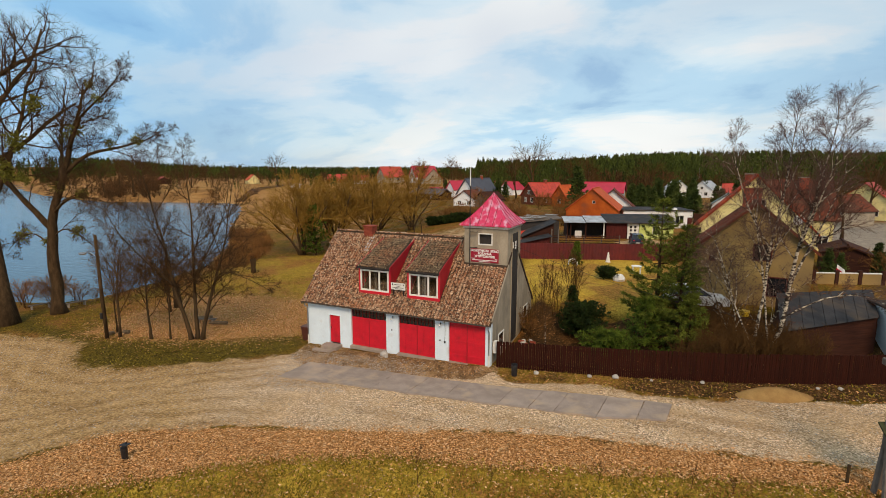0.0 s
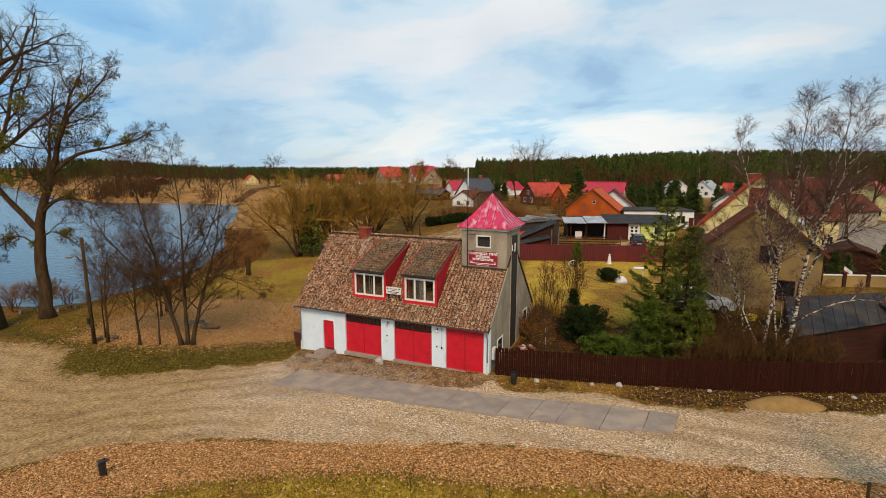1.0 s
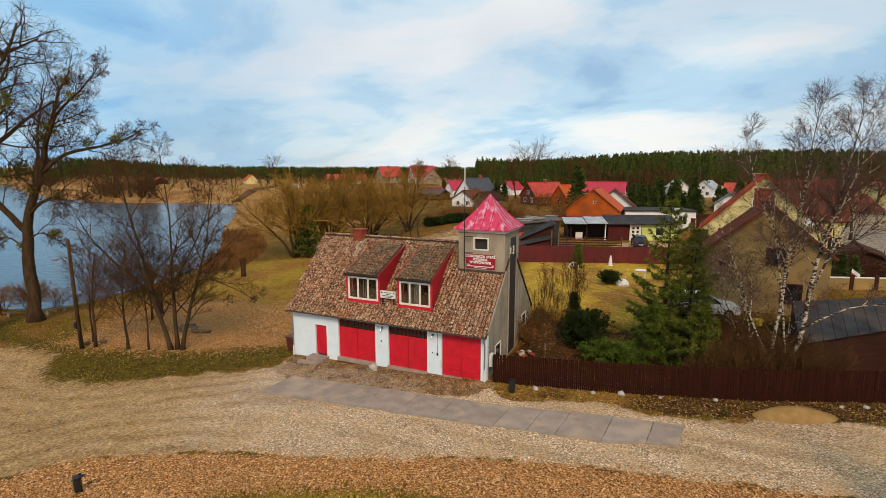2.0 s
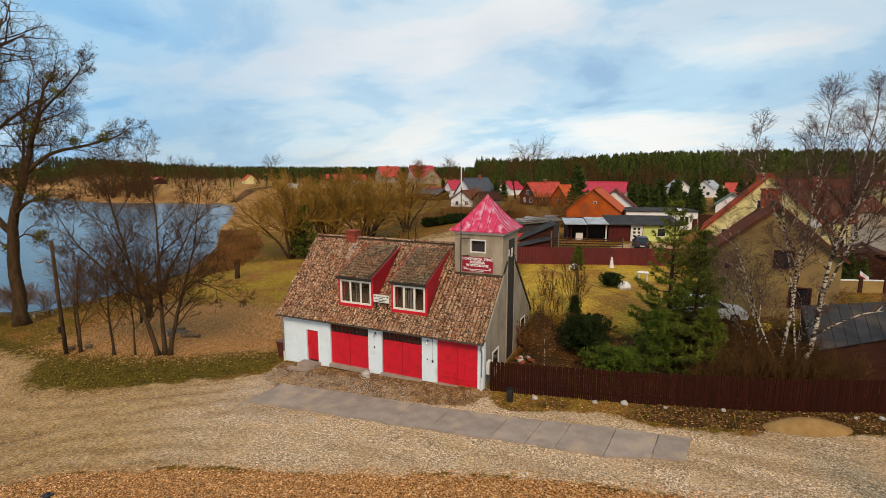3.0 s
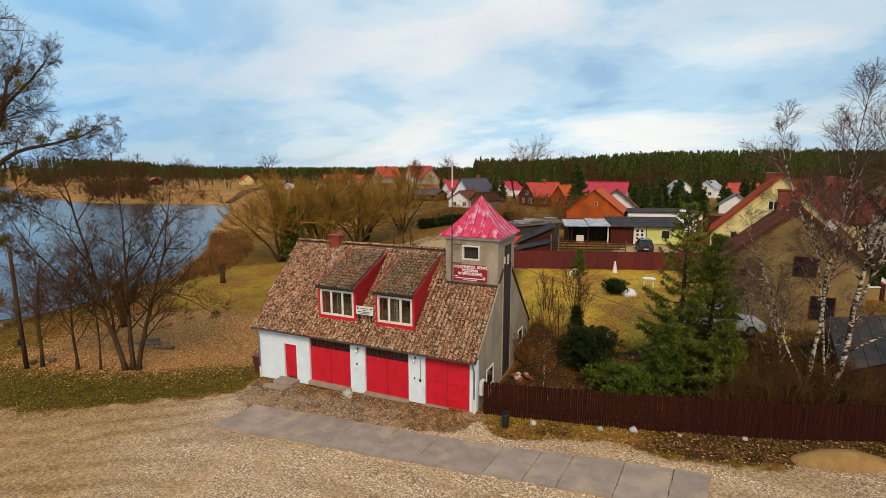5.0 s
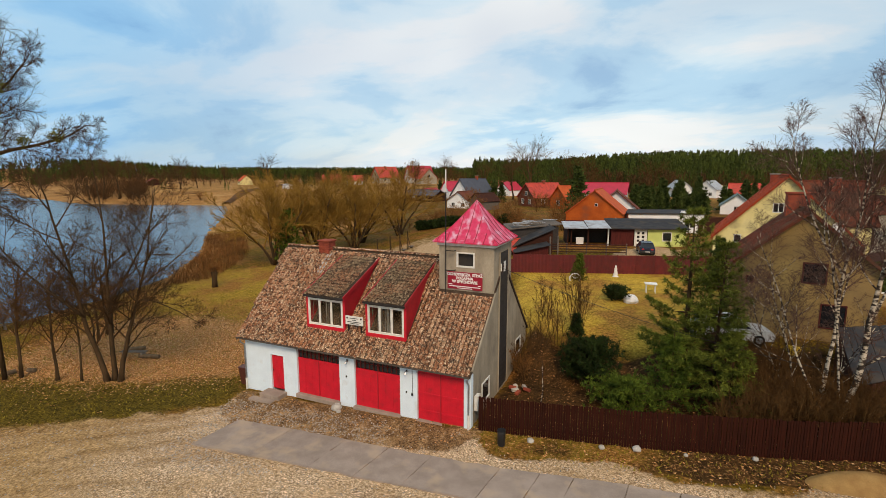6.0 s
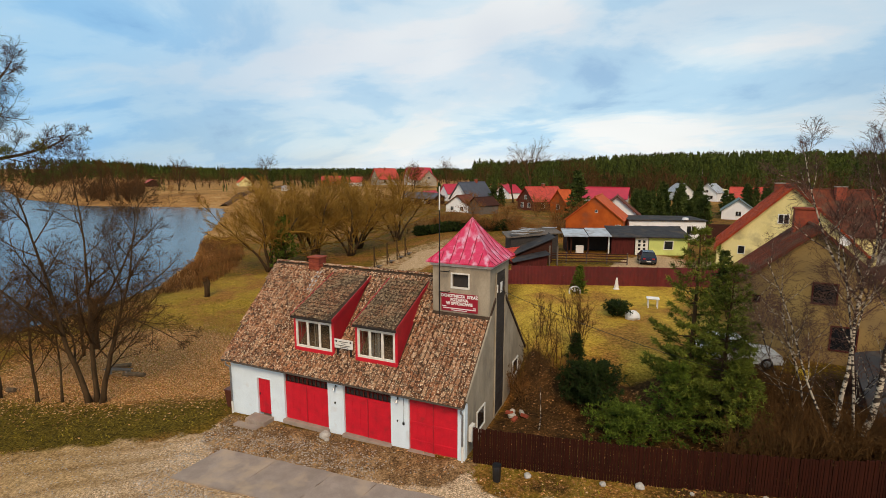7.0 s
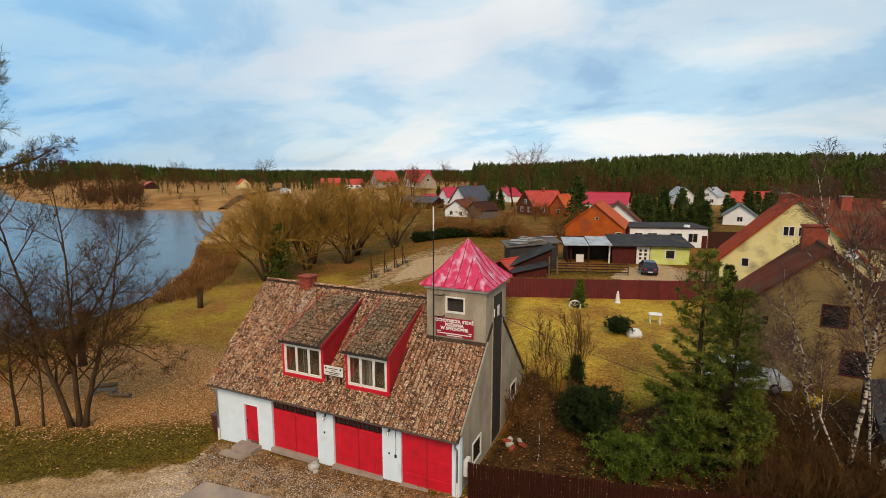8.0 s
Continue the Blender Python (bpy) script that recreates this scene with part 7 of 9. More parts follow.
# birches behind the fence
BIRCHW = dict(wander=(0.05, 0.06, 0.08, 0.12, 0.15), lift=(0.03, 0.06, 0.02, -0.03, -0.06), kids=(0, 10, 8, 4), angle=(36, 34, 36, 36), ratio=(0.5, 0.55, 0.62, 1.0), rratio=(0.4, 0.45, 0.45, 0.5), rmin=0.005, limbs=True)
BIRCHW["from"] = (0.25, 0.25, 0.15, 0.1)
limb_tree("birch", "tall white-barked birch with fine bare twigs", 15.4, 4.95, [
    ([(0.00, 0, 0.0), (0.95, 0, 2.7), (1.28, 0.1, 5.4), (1.68, 0.2, 7.7), (2.20, 0.2, 9.9), (2.80, 0.3, 12.7), (3.12, 0.3, 14.7)], 0.15, 0.015, 0.38, 15, 3.6),
    ([(-0.25, 0.1, 0.0), (-0.40, 0.2, 1.8), (-0.05, 0.3, 4.4), (0.16, 0.4, 7.6), (0.56, 0.4, 10.0), (0.80, 0.5, 12.7), (0.96, 0.5, 14.5)], 0.12, 0.015, 0.38, 15, 3.4),
    ([(-0.30, 0.2, 1.2), (-1.60, 0.4, 4.0), (-2.50, 0.5, 6.6), (-3.70, 0.5, 9.1)], 0.055, 0.012, 0.3, 8, 2.2),
    ([(0.30, 0, 1.6), (-0.60, -0.5, 5.3), (-1.40, -0.8, 8.1), (-2.10, -1.0, 10.4)], 0.06, 0.012, 0.3, 9, 2.4),
    ([(1.20, 0.1, 5.0), (2.48, 0.5, 7.4), (3.60, 0.8, 9.5), (4.48, 1.0, 11.8)], 0.08, 0.014, 0.25, 11, 2.9),
    ([(1.10, 0, 3.4), (3.00, -0.4, 4.6), (5.00, -0.7, 4.8), (6.60, -0.8, 4.1)], 0.05, 0.012, 0.3, 5, 1.9),
    ([(0.16, 0.4, 7.3), (-0.90, 0.9, 9.4), (-1.60, 1.2, 11.5), (-2.00, 1.4, 13.3)], 0.06, 0.012, 0.2, 9, 2.6),
    ([(1.60, 0.2, 7.3), (1.52, -0.9, 9.7), (1.76, -1.5, 12.0), (1.92, -1.8, 13.9)], 0.06, 0.012, 0.2, 9, 2.6),
], M_BIRCH, M_BIRCHTWIG, BIRCHW, 7, group="birches behind the fence")
tree("birch", "low birch with thin stems leaning over the garden", 14.7, 6.6, 9.6, 0.05, BIRCH, 15, M_BIRCH, M_BIRCHTWIG, 3, 0.28, 4, "birches behind the fence", stem_list=[(0, 0, -0.25, 0, 1.0, 1.0), (-0.1, 0.1, -0.6, 0.1, 1.0, 0.9), (0.2, 0.0, 0.5, -0.1, 0.8, 0.8)])
# pines and evergreens in the garden
soft_pine("young pine with open green crown", 9.6, 6.9, 9.5, 1.9, 3)
soft_pine("young pine with two-tone green crown", 10.9, 6.4, 8.0, 1.85, 5, lean=-0.3)
conifer("pine_tree", "broad low pine at the fence", 9.0, 5.2, 4.0, 1.7, 6, M_JUNGREEN, 0.05, 12, 8, 8, 0.22, 0.034, 0.08, "garden evergreens", shape=1.0, blades=14)
conifer("pine_tree", "broad low pine at the fence", 11.6, 5.4, 4.2, 1.8, 8, M_PINE, 0.05, 12, 8, 8, 0.22, 0.034, 0.05, "garden evergreens", shape=1.2, blades=14)
conifer("juniper_shrub", "dark rounded juniper shrub", 5.2, 6.4, 2.7, 1.5, 11, M_JUNIPER, 0.02, 11, 11, 9, 0.20, 0.035, -0.25, "garden shrubs", shape=2.2, category="shrub", gaps=0.05, blades=13)
conifer("juniper_shrub", "dark rounded juniper shrub", 4.2, 6.9, 2.3, 1.0, 12, M_JUNIPER, 0.02, 10, 10, 8, 0.20, 0.035, -0.3, "garden shrubs", shape=2.2, category="shrub", gaps=0.05, blades=13)
conifer("spreading_juniper", "low spreading bright green juniper", 6.9, 4.6, 1.6, 2.0, 13, M_JUNGREEN, 0.02, 8, 13, 10, 0.22, 0.035, 0.0, "garden shrubs", shape=1.5, category="shrub", gaps=0.05, blades=13)
conifer("dwarf_spruce", "small dense conical evergreen shrub", 3.6, 10.2, 1.9, 0.62, 14, M_JUNIPER, 0.02, 10, 8, 5, 0.2, 0.05, 0.05, "garden shrubs", category="shrub", gaps=0.0)
conifer("low_evergreen", "low rounded evergreen beside a white rock", 5.3, 18.6, 1.1, 1.1, 17, M_JUNIPER, 0.02, 6, 9, 7, 0.25, 0.055, -0.2, "garden shrubs", shape=2.0, category="shrub", gaps=0.05)
conifer("young_spruce", "thin young spruce at the red fence", 1.6, 24.6, 2.6, 0.7, 19, M_JUNGREEN, 0.05, 10, 7, 5, 0.25, 0.05, 0.0, "garden shrubs", category="tree")
# dark brushwood round the birch stems, behind the fence
SHRUB = dict(wander=(0.10, 0.14, 0.16, 0.18), lift=(0.04, 0.06, 0.06, 0.03), kids=(5, 6, 7, 4), angle=(40, 34, 30, 30), ratio=(0.75, 0.6, 0.8, 0.6), rratio=(0.5, 0.45, 0.4, 0.5), rmin=0.014)
SHRUB["cheap"] = 0
SHRUB["from"] = (0.12, 0.15, 0.1, 0.1)
VASE = dict(wander=(0.05, 0.08, 0.12, 0.15), lift=(0.05, 0.06, 0.04, 0.0), kids=(5, 5, 6, 3), angle=(22, 25, 30, 35), ratio=(0.6, 0.55, 0.5, 0.5), rratio=(0.6, 0.5, 0.5, 0.5), rmin=0.006)
VASE["from"] = (0.15, 0.2, 0.2, 0.2)
for k, (sx, sy, sh, n, lab) in enumerate(((3.6, 10.5, 3.9, 9, "bare vase-shaped shrub behind a small conifer"), (1.7, 8.0, 3.6, 6, "bare thin shrub beside the station"), (2.6, 9.2, 3.2, 6, "bare thin shrub beside the station"), (1.2, 12.5, 2.6, 6, "bare thin shrub beside the station"), (13.3, 7.0, 3.5, 9, "tangled bare shrub behind the fence"), (12.7, 5.0, 3.0, 9, "tangled bare shrub behind the fence"), (14.6, 5.8, 2.8, 9, "tangled bare shrub behind the fence"), (15.9, 5.5, 3.4, 9, "tangled bare shrub behind the fence"), (13.9, 5.0, 3.2, 9, "tangled bare shrub behind the fence"), (14.4, 7.6, 3.6, 9, "tangled bare shrub behind the fence"), (12.2, 7.6, 3.4, 9, "tangled bare shrub behind the fence"), (11.4, 3.3, 2.4, 10, "tangled bare shrub behind the fence"), (12.6, 3.4, 2.9, 10, "tangled bare shrub behind the fence"), (13.7, 3.7, 3.1, 10, "tangled bare shrub behind the fence"), (14.8, 4.0, 3.0, 10, "tangled bare shrub behind the fence"), (15.9, 4.3, 3.2, 10, "tangled bare shrub behind the fence"), (17.0, 4.7, 3.0, 10, "tangled bare shrub behind the fence"), (18.0, 5.3, 3.0, 10, "tangled bare shrub behind the fence"), (13.0, 4.4, 2.8, 9, "tangled bare shrub behind the fence"), (14.4, 4.7, 3.3, 10, "tangled bare shrub behind the fence"), (15.3, 4.6, 2.9, 10, "tangled bare shrub behind the fence"), (16.2, 4.9, 3.3, 10, "tangled bare shrub behind the fence"), (16.9, 5.6, 3.2, 9, "tangled bare shrub behind the fence"), (11.8, 8.6, 3.0, 9, "tangled bare shrub behind the fence"), (16.4, 7.0, 3.0, 8, "tangled bare shrub behind the fence"), (0.9, 7.0, 2.4, 8, "bare thin shrub beside the station"))):
    tree("bare_shrub", lab, sx, sy, sh * (1.25 if k < 4 else 1.02), 0.028, VASE, 400 + k, M_TWIG2, M_TWIG2, 4 if 0 < k < 4 else n, 0.05 if k == 0 else (0.14 if k < 4 else 0.24), 3)
tree("thin_birch", "thin pale young birch stem by the fence", 2.85, 3.9, 3.2, 0.035, SLIM, 450, M_BIRCH, M_TWIG2, 1, 0, 3)

# willows along the shore
WB = tree("willow", "wide golden-brown bare willow on the shore", -43.5, 35.0, 13.6, 0.26, WILLOW, 61, M_BARK, M_WILLOW, 4, 0.42, 4, "willows on the shore")
copy_thing(WB, pose(-42.0, 55.9, gz(-42.0, 55.9) - 0.1, 0, 0, 130) @ Matrix.Diagonal((1.0, 1.0, 0.95, 1)))
copy_thing(WB, pose(-48.0, 42.0, gz(-48.0, 42.0) - 0.1, 0, 0, 70))
copy_thing(WB, pose(-37.0, 61, gz(-37, 61) - 0.1, 0, 0, 200))
copy_thing(WB, pose(-46.0, 48.5, gz(-46, 48.5) - 0.1, 0, 0, 310))
copy_thing(WB, pose(-39.5, 49.5, gz(-39.5, 49.5) - 0.1, 0, 0, 20))
copy_thing(WB, pose(-43.5, 44.0, gz(-43.5, 44) - 0.1, 0, 0, 250))
conifer("spruce", "dark green spruce among the willows", -41.0, 35.4, 8.6, 2.3, 81, M_JUNGREEN, 0.06, 15, 8, 7, 0.42, 0.10, -0.1, category="tree", shape=2.2, gaps=0.25)

# bare trees and shrubs of the village, from a few shared trees
BT = tree("bare_tree", "bare brown tree among the village gardens", -30, 132, 21.0, 0.4, OAKISH, 91, M_BARK, M_TWIG2, 1, 0, 4, "village trees")
BS = tree("bare_shrub", "brown bare shrub among the village gardens", -30, 82, 6.0, 0.09, SHRUB, 92, M_TWIG2, M_RUSTY, 4, 0.4, 3, "village shrubs")
rnd_v = random.Random(77)
for x, y, s in ((-12, 126, 0.7), (-40, 150, 0.8), (-55, 165, 0.7), (-75, 170, 0.8), (-80, 140, 0.55), (-20, 150, 0.8), (5, 140, 0.7), (48, 100, 0.7), (44, 70, 0.6), (56, 64, 0.6), (-95, 180, 0.7), (-110, 210, 0.8), (34, 62, 0.5), (30, 82, 0.55), (-100, 150, 0.5), (-7, 108, 0.5)):
    copy_thing(BT, pose(x, y, gz(x, y) - 0.1, 0, 0, rnd_v.uniform(0, 360)) @ Matrix.Diagonal((s, s, s, 1)))
for i in range(48):
    x, y = rnd_v.uniform(-75, -4), rnd_v.uniform(64, 130)
    if -poly_dist(np.array([x]), np.array([y]), LAKE)[0] < 6 or x < -8 - (y - 50) * 0.75:
        continue
    s = rnd_v.uniform(0.5, 1.0)
    copy_thing(BS, pose(x, y, gz(x, y) - 0.1, 0, 0, rnd_v.uniform(0, 360)) @ Matrix.Diagonal((s, s, s * rnd_v.uniform(0.8, 1.2), 1)))
for x, y, s in ((-46.6, 7.5, 0.3), (-47.2, 10.5, 0.35), (-47.6, 13.5, 0.3), (-48.6, 16.5, 0.4), (-49.8, 19.5, 0.35), (-51.5, 22.5, 0.4), (-46.2, 15.0, 0.25), (-45.2, 4.0, 0.3), (-50, 24, 0.5), (-49, 27, 0.6), (-52, 30, 0.5), (-47, 21, 0.35), (-49.5, 2, 0.55), (-51, 0, 0.5), (-46.6, 0.6, 0.6), (-47.8, 1.6, 0.65), (-48.6, -0.8, 0.6), (-45.4, 2.4, 0.45), (-50, 4.5, 0.45), (-52.5, -2, 0.5), (-54, -6, 0.6), (10.5, 34.5, 0.5), (13, 36.5, 0.6), (11, 40, 0.4), (-12, 50, 0.6), (-15, 62, 0.7), (-9, 56, 0.6), (0.4, 7.2, 0.3), (1.4, 6.2, 0.35), (3.2, 8.4, 0.35), (20, 12.5, 0.5), (26, 30, 0.6), (28, 27, 0.6)):
    copy_thing(BS, pose(x, y, gz(x, y) - 0.1, 0, 0, rnd_v.uniform(0, 360)) @ Matrix.Diagonal((s, s, s, 1)))
SP = conifer("dark_conifer", "dark green conifer among the village houses", -7.9, 84.5, 11.0, 3.2, 95, M_SPRUCE, 0.06, 14, 7, 5, 0.9, 0.26, 0.15, "village conifers", blades=5)
for i in range(52):
    x = rnd_v.uniform(2, 34)
    y = 82 + rnd_v.uniform(0, 45) + x * 0.4
    s = rnd_v.uniform(0.42, 0.70)
    if abs(x - 23.7) < 6 and y < 118:
        continue
    copy_thing(SP, pose(x, y, gz(x, y) - 0.1, 0, 0, rnd_v.uniform(0, 360)) @ Matrix.Diagonal((s, s, s * rnd_v.uniform(0.8, 1.2), 1)))
for x, y, s in ((-40, 128, 0.7), (-38.5, 131, 0.6), (-72, 158, 0.6), (-22, 18.5, 0.18), (24.0, 28.0, 0.26), (25.0, 28.3, 0.22), (28.2, 30.0, 0.3), (29.2, 30.4, 0.24), (30.3, 31, 0.28), (29, 26, 0.3), (12.8, 26, 0.4)):
    copy_thing(SP, pose(x, y, gz(x, y) - 0.1, 0, 0, rnd_v.uniform(0, 360)) @ Matrix.Diagonal((s, s, s, 1)))


# ---------------------------------------------------------------- far woods
def far_woods(name, label, material, spots, seed, kind_of):
    """Distant trees as clusters of small irregular leaf plates and a stem each."""
    rnd = np.random.RandomState(seed)
    verts, faces = [], []
    for (x, y, h) in spots:
        z = gz(x, y)
        near = math.hypot(x - 9, y + 28) < 340
        n, lo, hi, wid = (110 if near else 56), (0.14 if kind_of == "pine" else 0.05), 1.0, (0.12 if kind_of == "pine" else 0.34)
        n0 = len(verts)
        verts += [(x - 0.25, y, z - 0.5), (x + 0.25, y, z - 0.5), (x + 0.1, y, z + h * 0.8), (x - 0.1, y, z + h * 0.8)]
        faces.append((n0, n0 + 1, n0 + 2, n0 + 3))
        for _ in range(n):
            f = lo + (hi - lo) * rnd.rand()
            if kind_of == "pine":
                rad = h * wid * (1.06 - f ** 1.6) * 1.3
            else:
                rad = h * wid * math.sin(math.pi * min(0.98, max(0.1, f * 0.9)))
            a, q = rnd.rand() * 6.283, rnd.rand() ** 0.5
            c = np.array([x + math.cos(a) * rad * q, y + math.sin(a) * rad * q, z + h * f])
            s = h * (0.026 if near else 0.050)
            if kind_of == "pine":
                p = c + rnd.normal(0, s, (3, 3)) * np.array([0.8, 0.8, 1.7])
            else:
                up = np.array([(c[0] - x) * 0.5, (c[1] - y) * 0.5, h * 0.16]) * (0.6 + 0.8 * rnd.rand())
                w_ = rnd.normal(0, 0.011 * h, 3)
                p = np.stack([c - w_, c + w_, c + up + rnd.normal(0, 0.03 * h, 3)])
            n0 = len(verts)
            verts += [tuple(v) for v in p]
            faces.append((n0, n0 + 1, n0 + 2))
    me = Mesh()
    me.v, me.f = verts, faces
    return solid(name, me, material, label, "forest", kind="stuff")


def wood_spots(n, az, dist, h, seed, keep=None):
    rnd = random.Random(seed)
    out = []
    for _ in range(n):
        a, d = radians(rnd.uniform(*az)), rnd.uniform(*dist)
        x, y = 9 + math.sin(a) * d, -28 + math.cos(a) * d
        if -poly_dist(np.array([x]), np.array([y]), LAKE)[0] < 12 or (keep and not keep(x, y)):
            continue
        out.append((x, y, rnd.uniform(*h)))
    return out


far_woods("pine_forest", "dark green pine forest on the far hill", M_FORESTG, wood_spots(4600, (-20, 28), (290, 720), (13, 18), 1), 1, "pine")
far_woods("pine_forest", "dark green pine forest beyond the lake", M_FORESTG, wood_spots(3600, (-74, -18), (560, 900), (10, 14), 2), 2, "pine")
far_woods("bare_woodland", "brown bare woodland below the pine hill", M_FORESTB, wood_spots(300, (-12, 28), (225, 320), (6, 10), 3) + wood_spots(480, (-70, -18), (500, 640), (5, 9), 4), 3, "bare")
far_woods("bare_woodland", "brown thicket on the far lake shore", M_FORESTB, wood_spots(620, (-72, -53.5), (255, 345), (4, 8.5), 5) + wood_spots(150, (-53, -18), (380, 560), (3, 8), 6), 4, "bare")
far_woods("pine_forest", "dark green trees among the village", M_FORESTG, wood_spots(300, (-20, 24), (215, 300), (9, 14), 7), 5, "pine")
far_woods("pine_forest", "dark green pine clump on the far meadow", M_FORESTG, [(-224 + 1.7 * i + 5 * math.sin(i * 2.3), 221 + 3.2 * (i % 9) + 0.9 * i, 9 + 3 * math.sin(i * 1.7)) for i in range(26)] + [(-258.3, 177.5, 9), (-256.6, 179.0, 7), (-214.8, 183.5, 5), (-213.6, 184.6, 4.4)], 8, "pine")
pale = Mesh()
for (px_, py_, ph_) in wood_spots(130, (-19, 26), (290, 460), (9, 13), 9):
    pale.tube([(px_, py_, gz(px_, py_)), (px_, py_, gz(px_, py_) + ph_)], [0.22, 0.12], 3, cap=False)
solid("birch_trunks", pale, M_BIRCH, "pale birch trunks along the pine forest's edge", "tree trunks", kind="stuff")
# single bare trees and shrubs on the far meadow and shore
for x, y, s in ((-252.3, 185.4, 0.95), (-217.3, 221.0, 1.05), (-243.4, 128.4, 0.95), (-236.9, 131.0, 1.05), (-229.1, 133.7, 1.0), (-242.7, 147.5, 0.85), (-249.2, 157.2, 0.8), (-262, 205, 0.7), (-270, 235, 0.75), (-290, 215, 0.8)):
    copy_thing(BT, pose(x, y, gz(x, y) - 0.1, 0, 0, rnd_v.uniform(0, 360)) @ Matrix.Diagonal((s, s, s, 1)))
for x, y, s in ((-185.8, 142.6, 0.9), (-188.0, 144.0, 0.7), (-206, 150, 0.7), (-226, 160, 0.8)):
    copy_thing(BS, pose(x, y, gz(x, y) - 0.1, 0, 0, rnd_v.uniform(0, 360)) @ Matrix.Diagonal((s, s, s, 1)))
house("far barn with bright red sheet roof across the lake", -333.0, 228.0, 60, 9, 20, 2.6, 2.6, M_SHEDBROWN, M_ROOFRED, [W("L", 6, 0.8, 2.0, 1.6, 0)], name="barn", category="barn")
house("far house with orange roof among bare trees", -278.0, 262.0, 55, 9, 13, 3.0, 4.0, M_YELLOW, M_ROOFORANGE, [W("L", 4, 1, 1.4, 1.3), W("L", 9, 1, 1.4, 1.3)])
house("small white hut on the far meadow", -190.1, 207.8, 60, 4.0, 7.0, 2.2, 0.6, M_WHITEHOUSE, M_SHEETPALE, [W("L", 3, 0.8, 1.0, 0.9, 0)], name="hut", category="hut")
dyke = Mesh()
for i in range(24):
    a, b = Vector((-164, 137)).lerp(Vector((-248, 266)), i / 24), Vector((-164, 137)).lerp(Vector((-248, 266)), (i + 1) / 24)
    za, zb = gz(*a), gz(*b)
    ha, hb = 0.9 + 0.2 * math.sin(i * 1.9), 0.9 + 0.2 * math.sin((i + 1) * 1.9)
    o = Vector((1.1, 0.7))
    dyke.add([(a.x + 2 * o.x, a.y + 2 * o.y, za - 0.3), (a.x + 0.6 * o.x, a.y + 0.6 * o.y, za + ha), (a.x - 0.6 * o.x, a.y - 0.6 * o.y, za + ha), (a.x - 2 * o.x, a.y - 2 * o.y, za - 0.3),
                  (b.x + 2 * o.x, b.y + 2 * o.y, zb - 0.3), (b.x + 0.6 * o.x, b.y + 0.6 * o.y, zb + hb), (b.x - 0.6 * o.x, b.y - 0.6 * o.y, zb + hb), (b.x - 2 * o.x, b.y - 2 * o.y, zb - 0.3)],
                 [(0, 4, 5, 1), (1, 5, 6, 2), (2, 6, 7, 3)])
solid("dyke", dyke, M_FORESTB, "low brown earth dyke across the far meadow", "dyke", kind="structure")
# hedge and brush between the playground and the houses
for i in range(40):
    t_ = i / 39
    x, y = -40 + 36 * t_ + rnd_v.uniform(-1, 1), 66 + 3 * math.sin(t_ * 6) + rnd_v.uniform(-2.0, 6.0)
    s = rnd_v.uniform(0.4, 0.75)
    copy_thing(BS, pose(x, y, gz(x, y) - 0.1, 0, 0, rnd_v.uniform(0, 360)) @ Matrix.Diagonal((s, s, s * 0.9, 1)))
HG = conifer("clipped_hedge", "dark green clipped garden hedge bush", -34.0, 64.5, 1.7, 1.3, 97, M_JUNIPER, 0.02, 7, 8, 6, 0.5, 0.16, -0.1, "hedge bushes", shape=2.5, category="hedge", gaps=0.0, blades=5)
for i in range(14):
    copy_thing(HG, pose(-33 + i * 1.25, 64.8 + 0.25 * i + rnd_v.uniform(-0.3, 0.3), gz(-33 + i * 1.25, 65) - 0.1, 0, 0, rnd_v.uniform(0, 360)) @ Matrix.Diagonal((1, 1, rnd_v.uniform(0.8, 1.1), 1)))


# ---------------------------------------------------------------- small things
def gs(x, y):
    return float(gsurf(np.array([x]), np.array([y]))[0])


def blob(seed, r, squash=0.7, n=9, m=6, rough=0.25):
    """An irregular stone."""
    rnd = random.Random(seed)
    off = Vector((rnd.uniform(0, 99), rnd.uniform(0, 99), rnd.uniform(0, 99)))
    vs, fs = [], []
    for i in range(m + 1):
        th = math.pi * i / m
        for j in range(n):
            a = 2 * math.pi * j / n
            d = Vector((math.sin(th) * math.cos(a), math.sin(th) * math.sin(a), math.cos(th)))
            k = r * (1 + rough * noise.noise(d * 1.7 + off))
            vs.append((d.x * k, d.y * k, d.z * k * squash))
    for i in range(m):
        for j in range(n):
            fs.append((i * n + j, i * n + (j + 1) % n, (i + 1) * n + (j + 1) % n, (i + 1) * n + j))
    return Mesh().add(vs, [f[::-1] for f in fs])


M_ROCK = mat("pale_field_stone", (0.55, 0.52, 0.47), (0.38, 0.35, 0.31), 0.9, scale=3, fine=15, bump=0.5)
M_WHITESTONE = mat("white_painted_stone", (0.82, 0.82, 0.80), (0.70, 0.70, 0.68), 0.8, scale=4)
M_SAND = mat("yellow_sand", (0.36, 0.215, 0.08), (0.27, 0.15, 0.055), 0.95, scale=2, fine=25, bump=0.6)
M_PLASTIC = mat("black_plastic", (0.02, 0.02, 0.022), (0.014, 0.014, 0.015), 0.45, scale=4)
M_BINBROWN = mat("brown_plastic", (0.11, 0.03, 0.018), (0.08, 0.02, 0.013), 0.5, scale=3)
M_SIGN = mat("crimson_sign_sheet", (0.36, 0.008, 0.03), (0.30, 0.007, 0.025), 0.45, scale=3, bump=0)
M_LETTER = mat("white_sign_letter", (0.82, 0.80, 0.78), (0.74, 0.72, 0.70), 0.6, scale=5, bump=0)
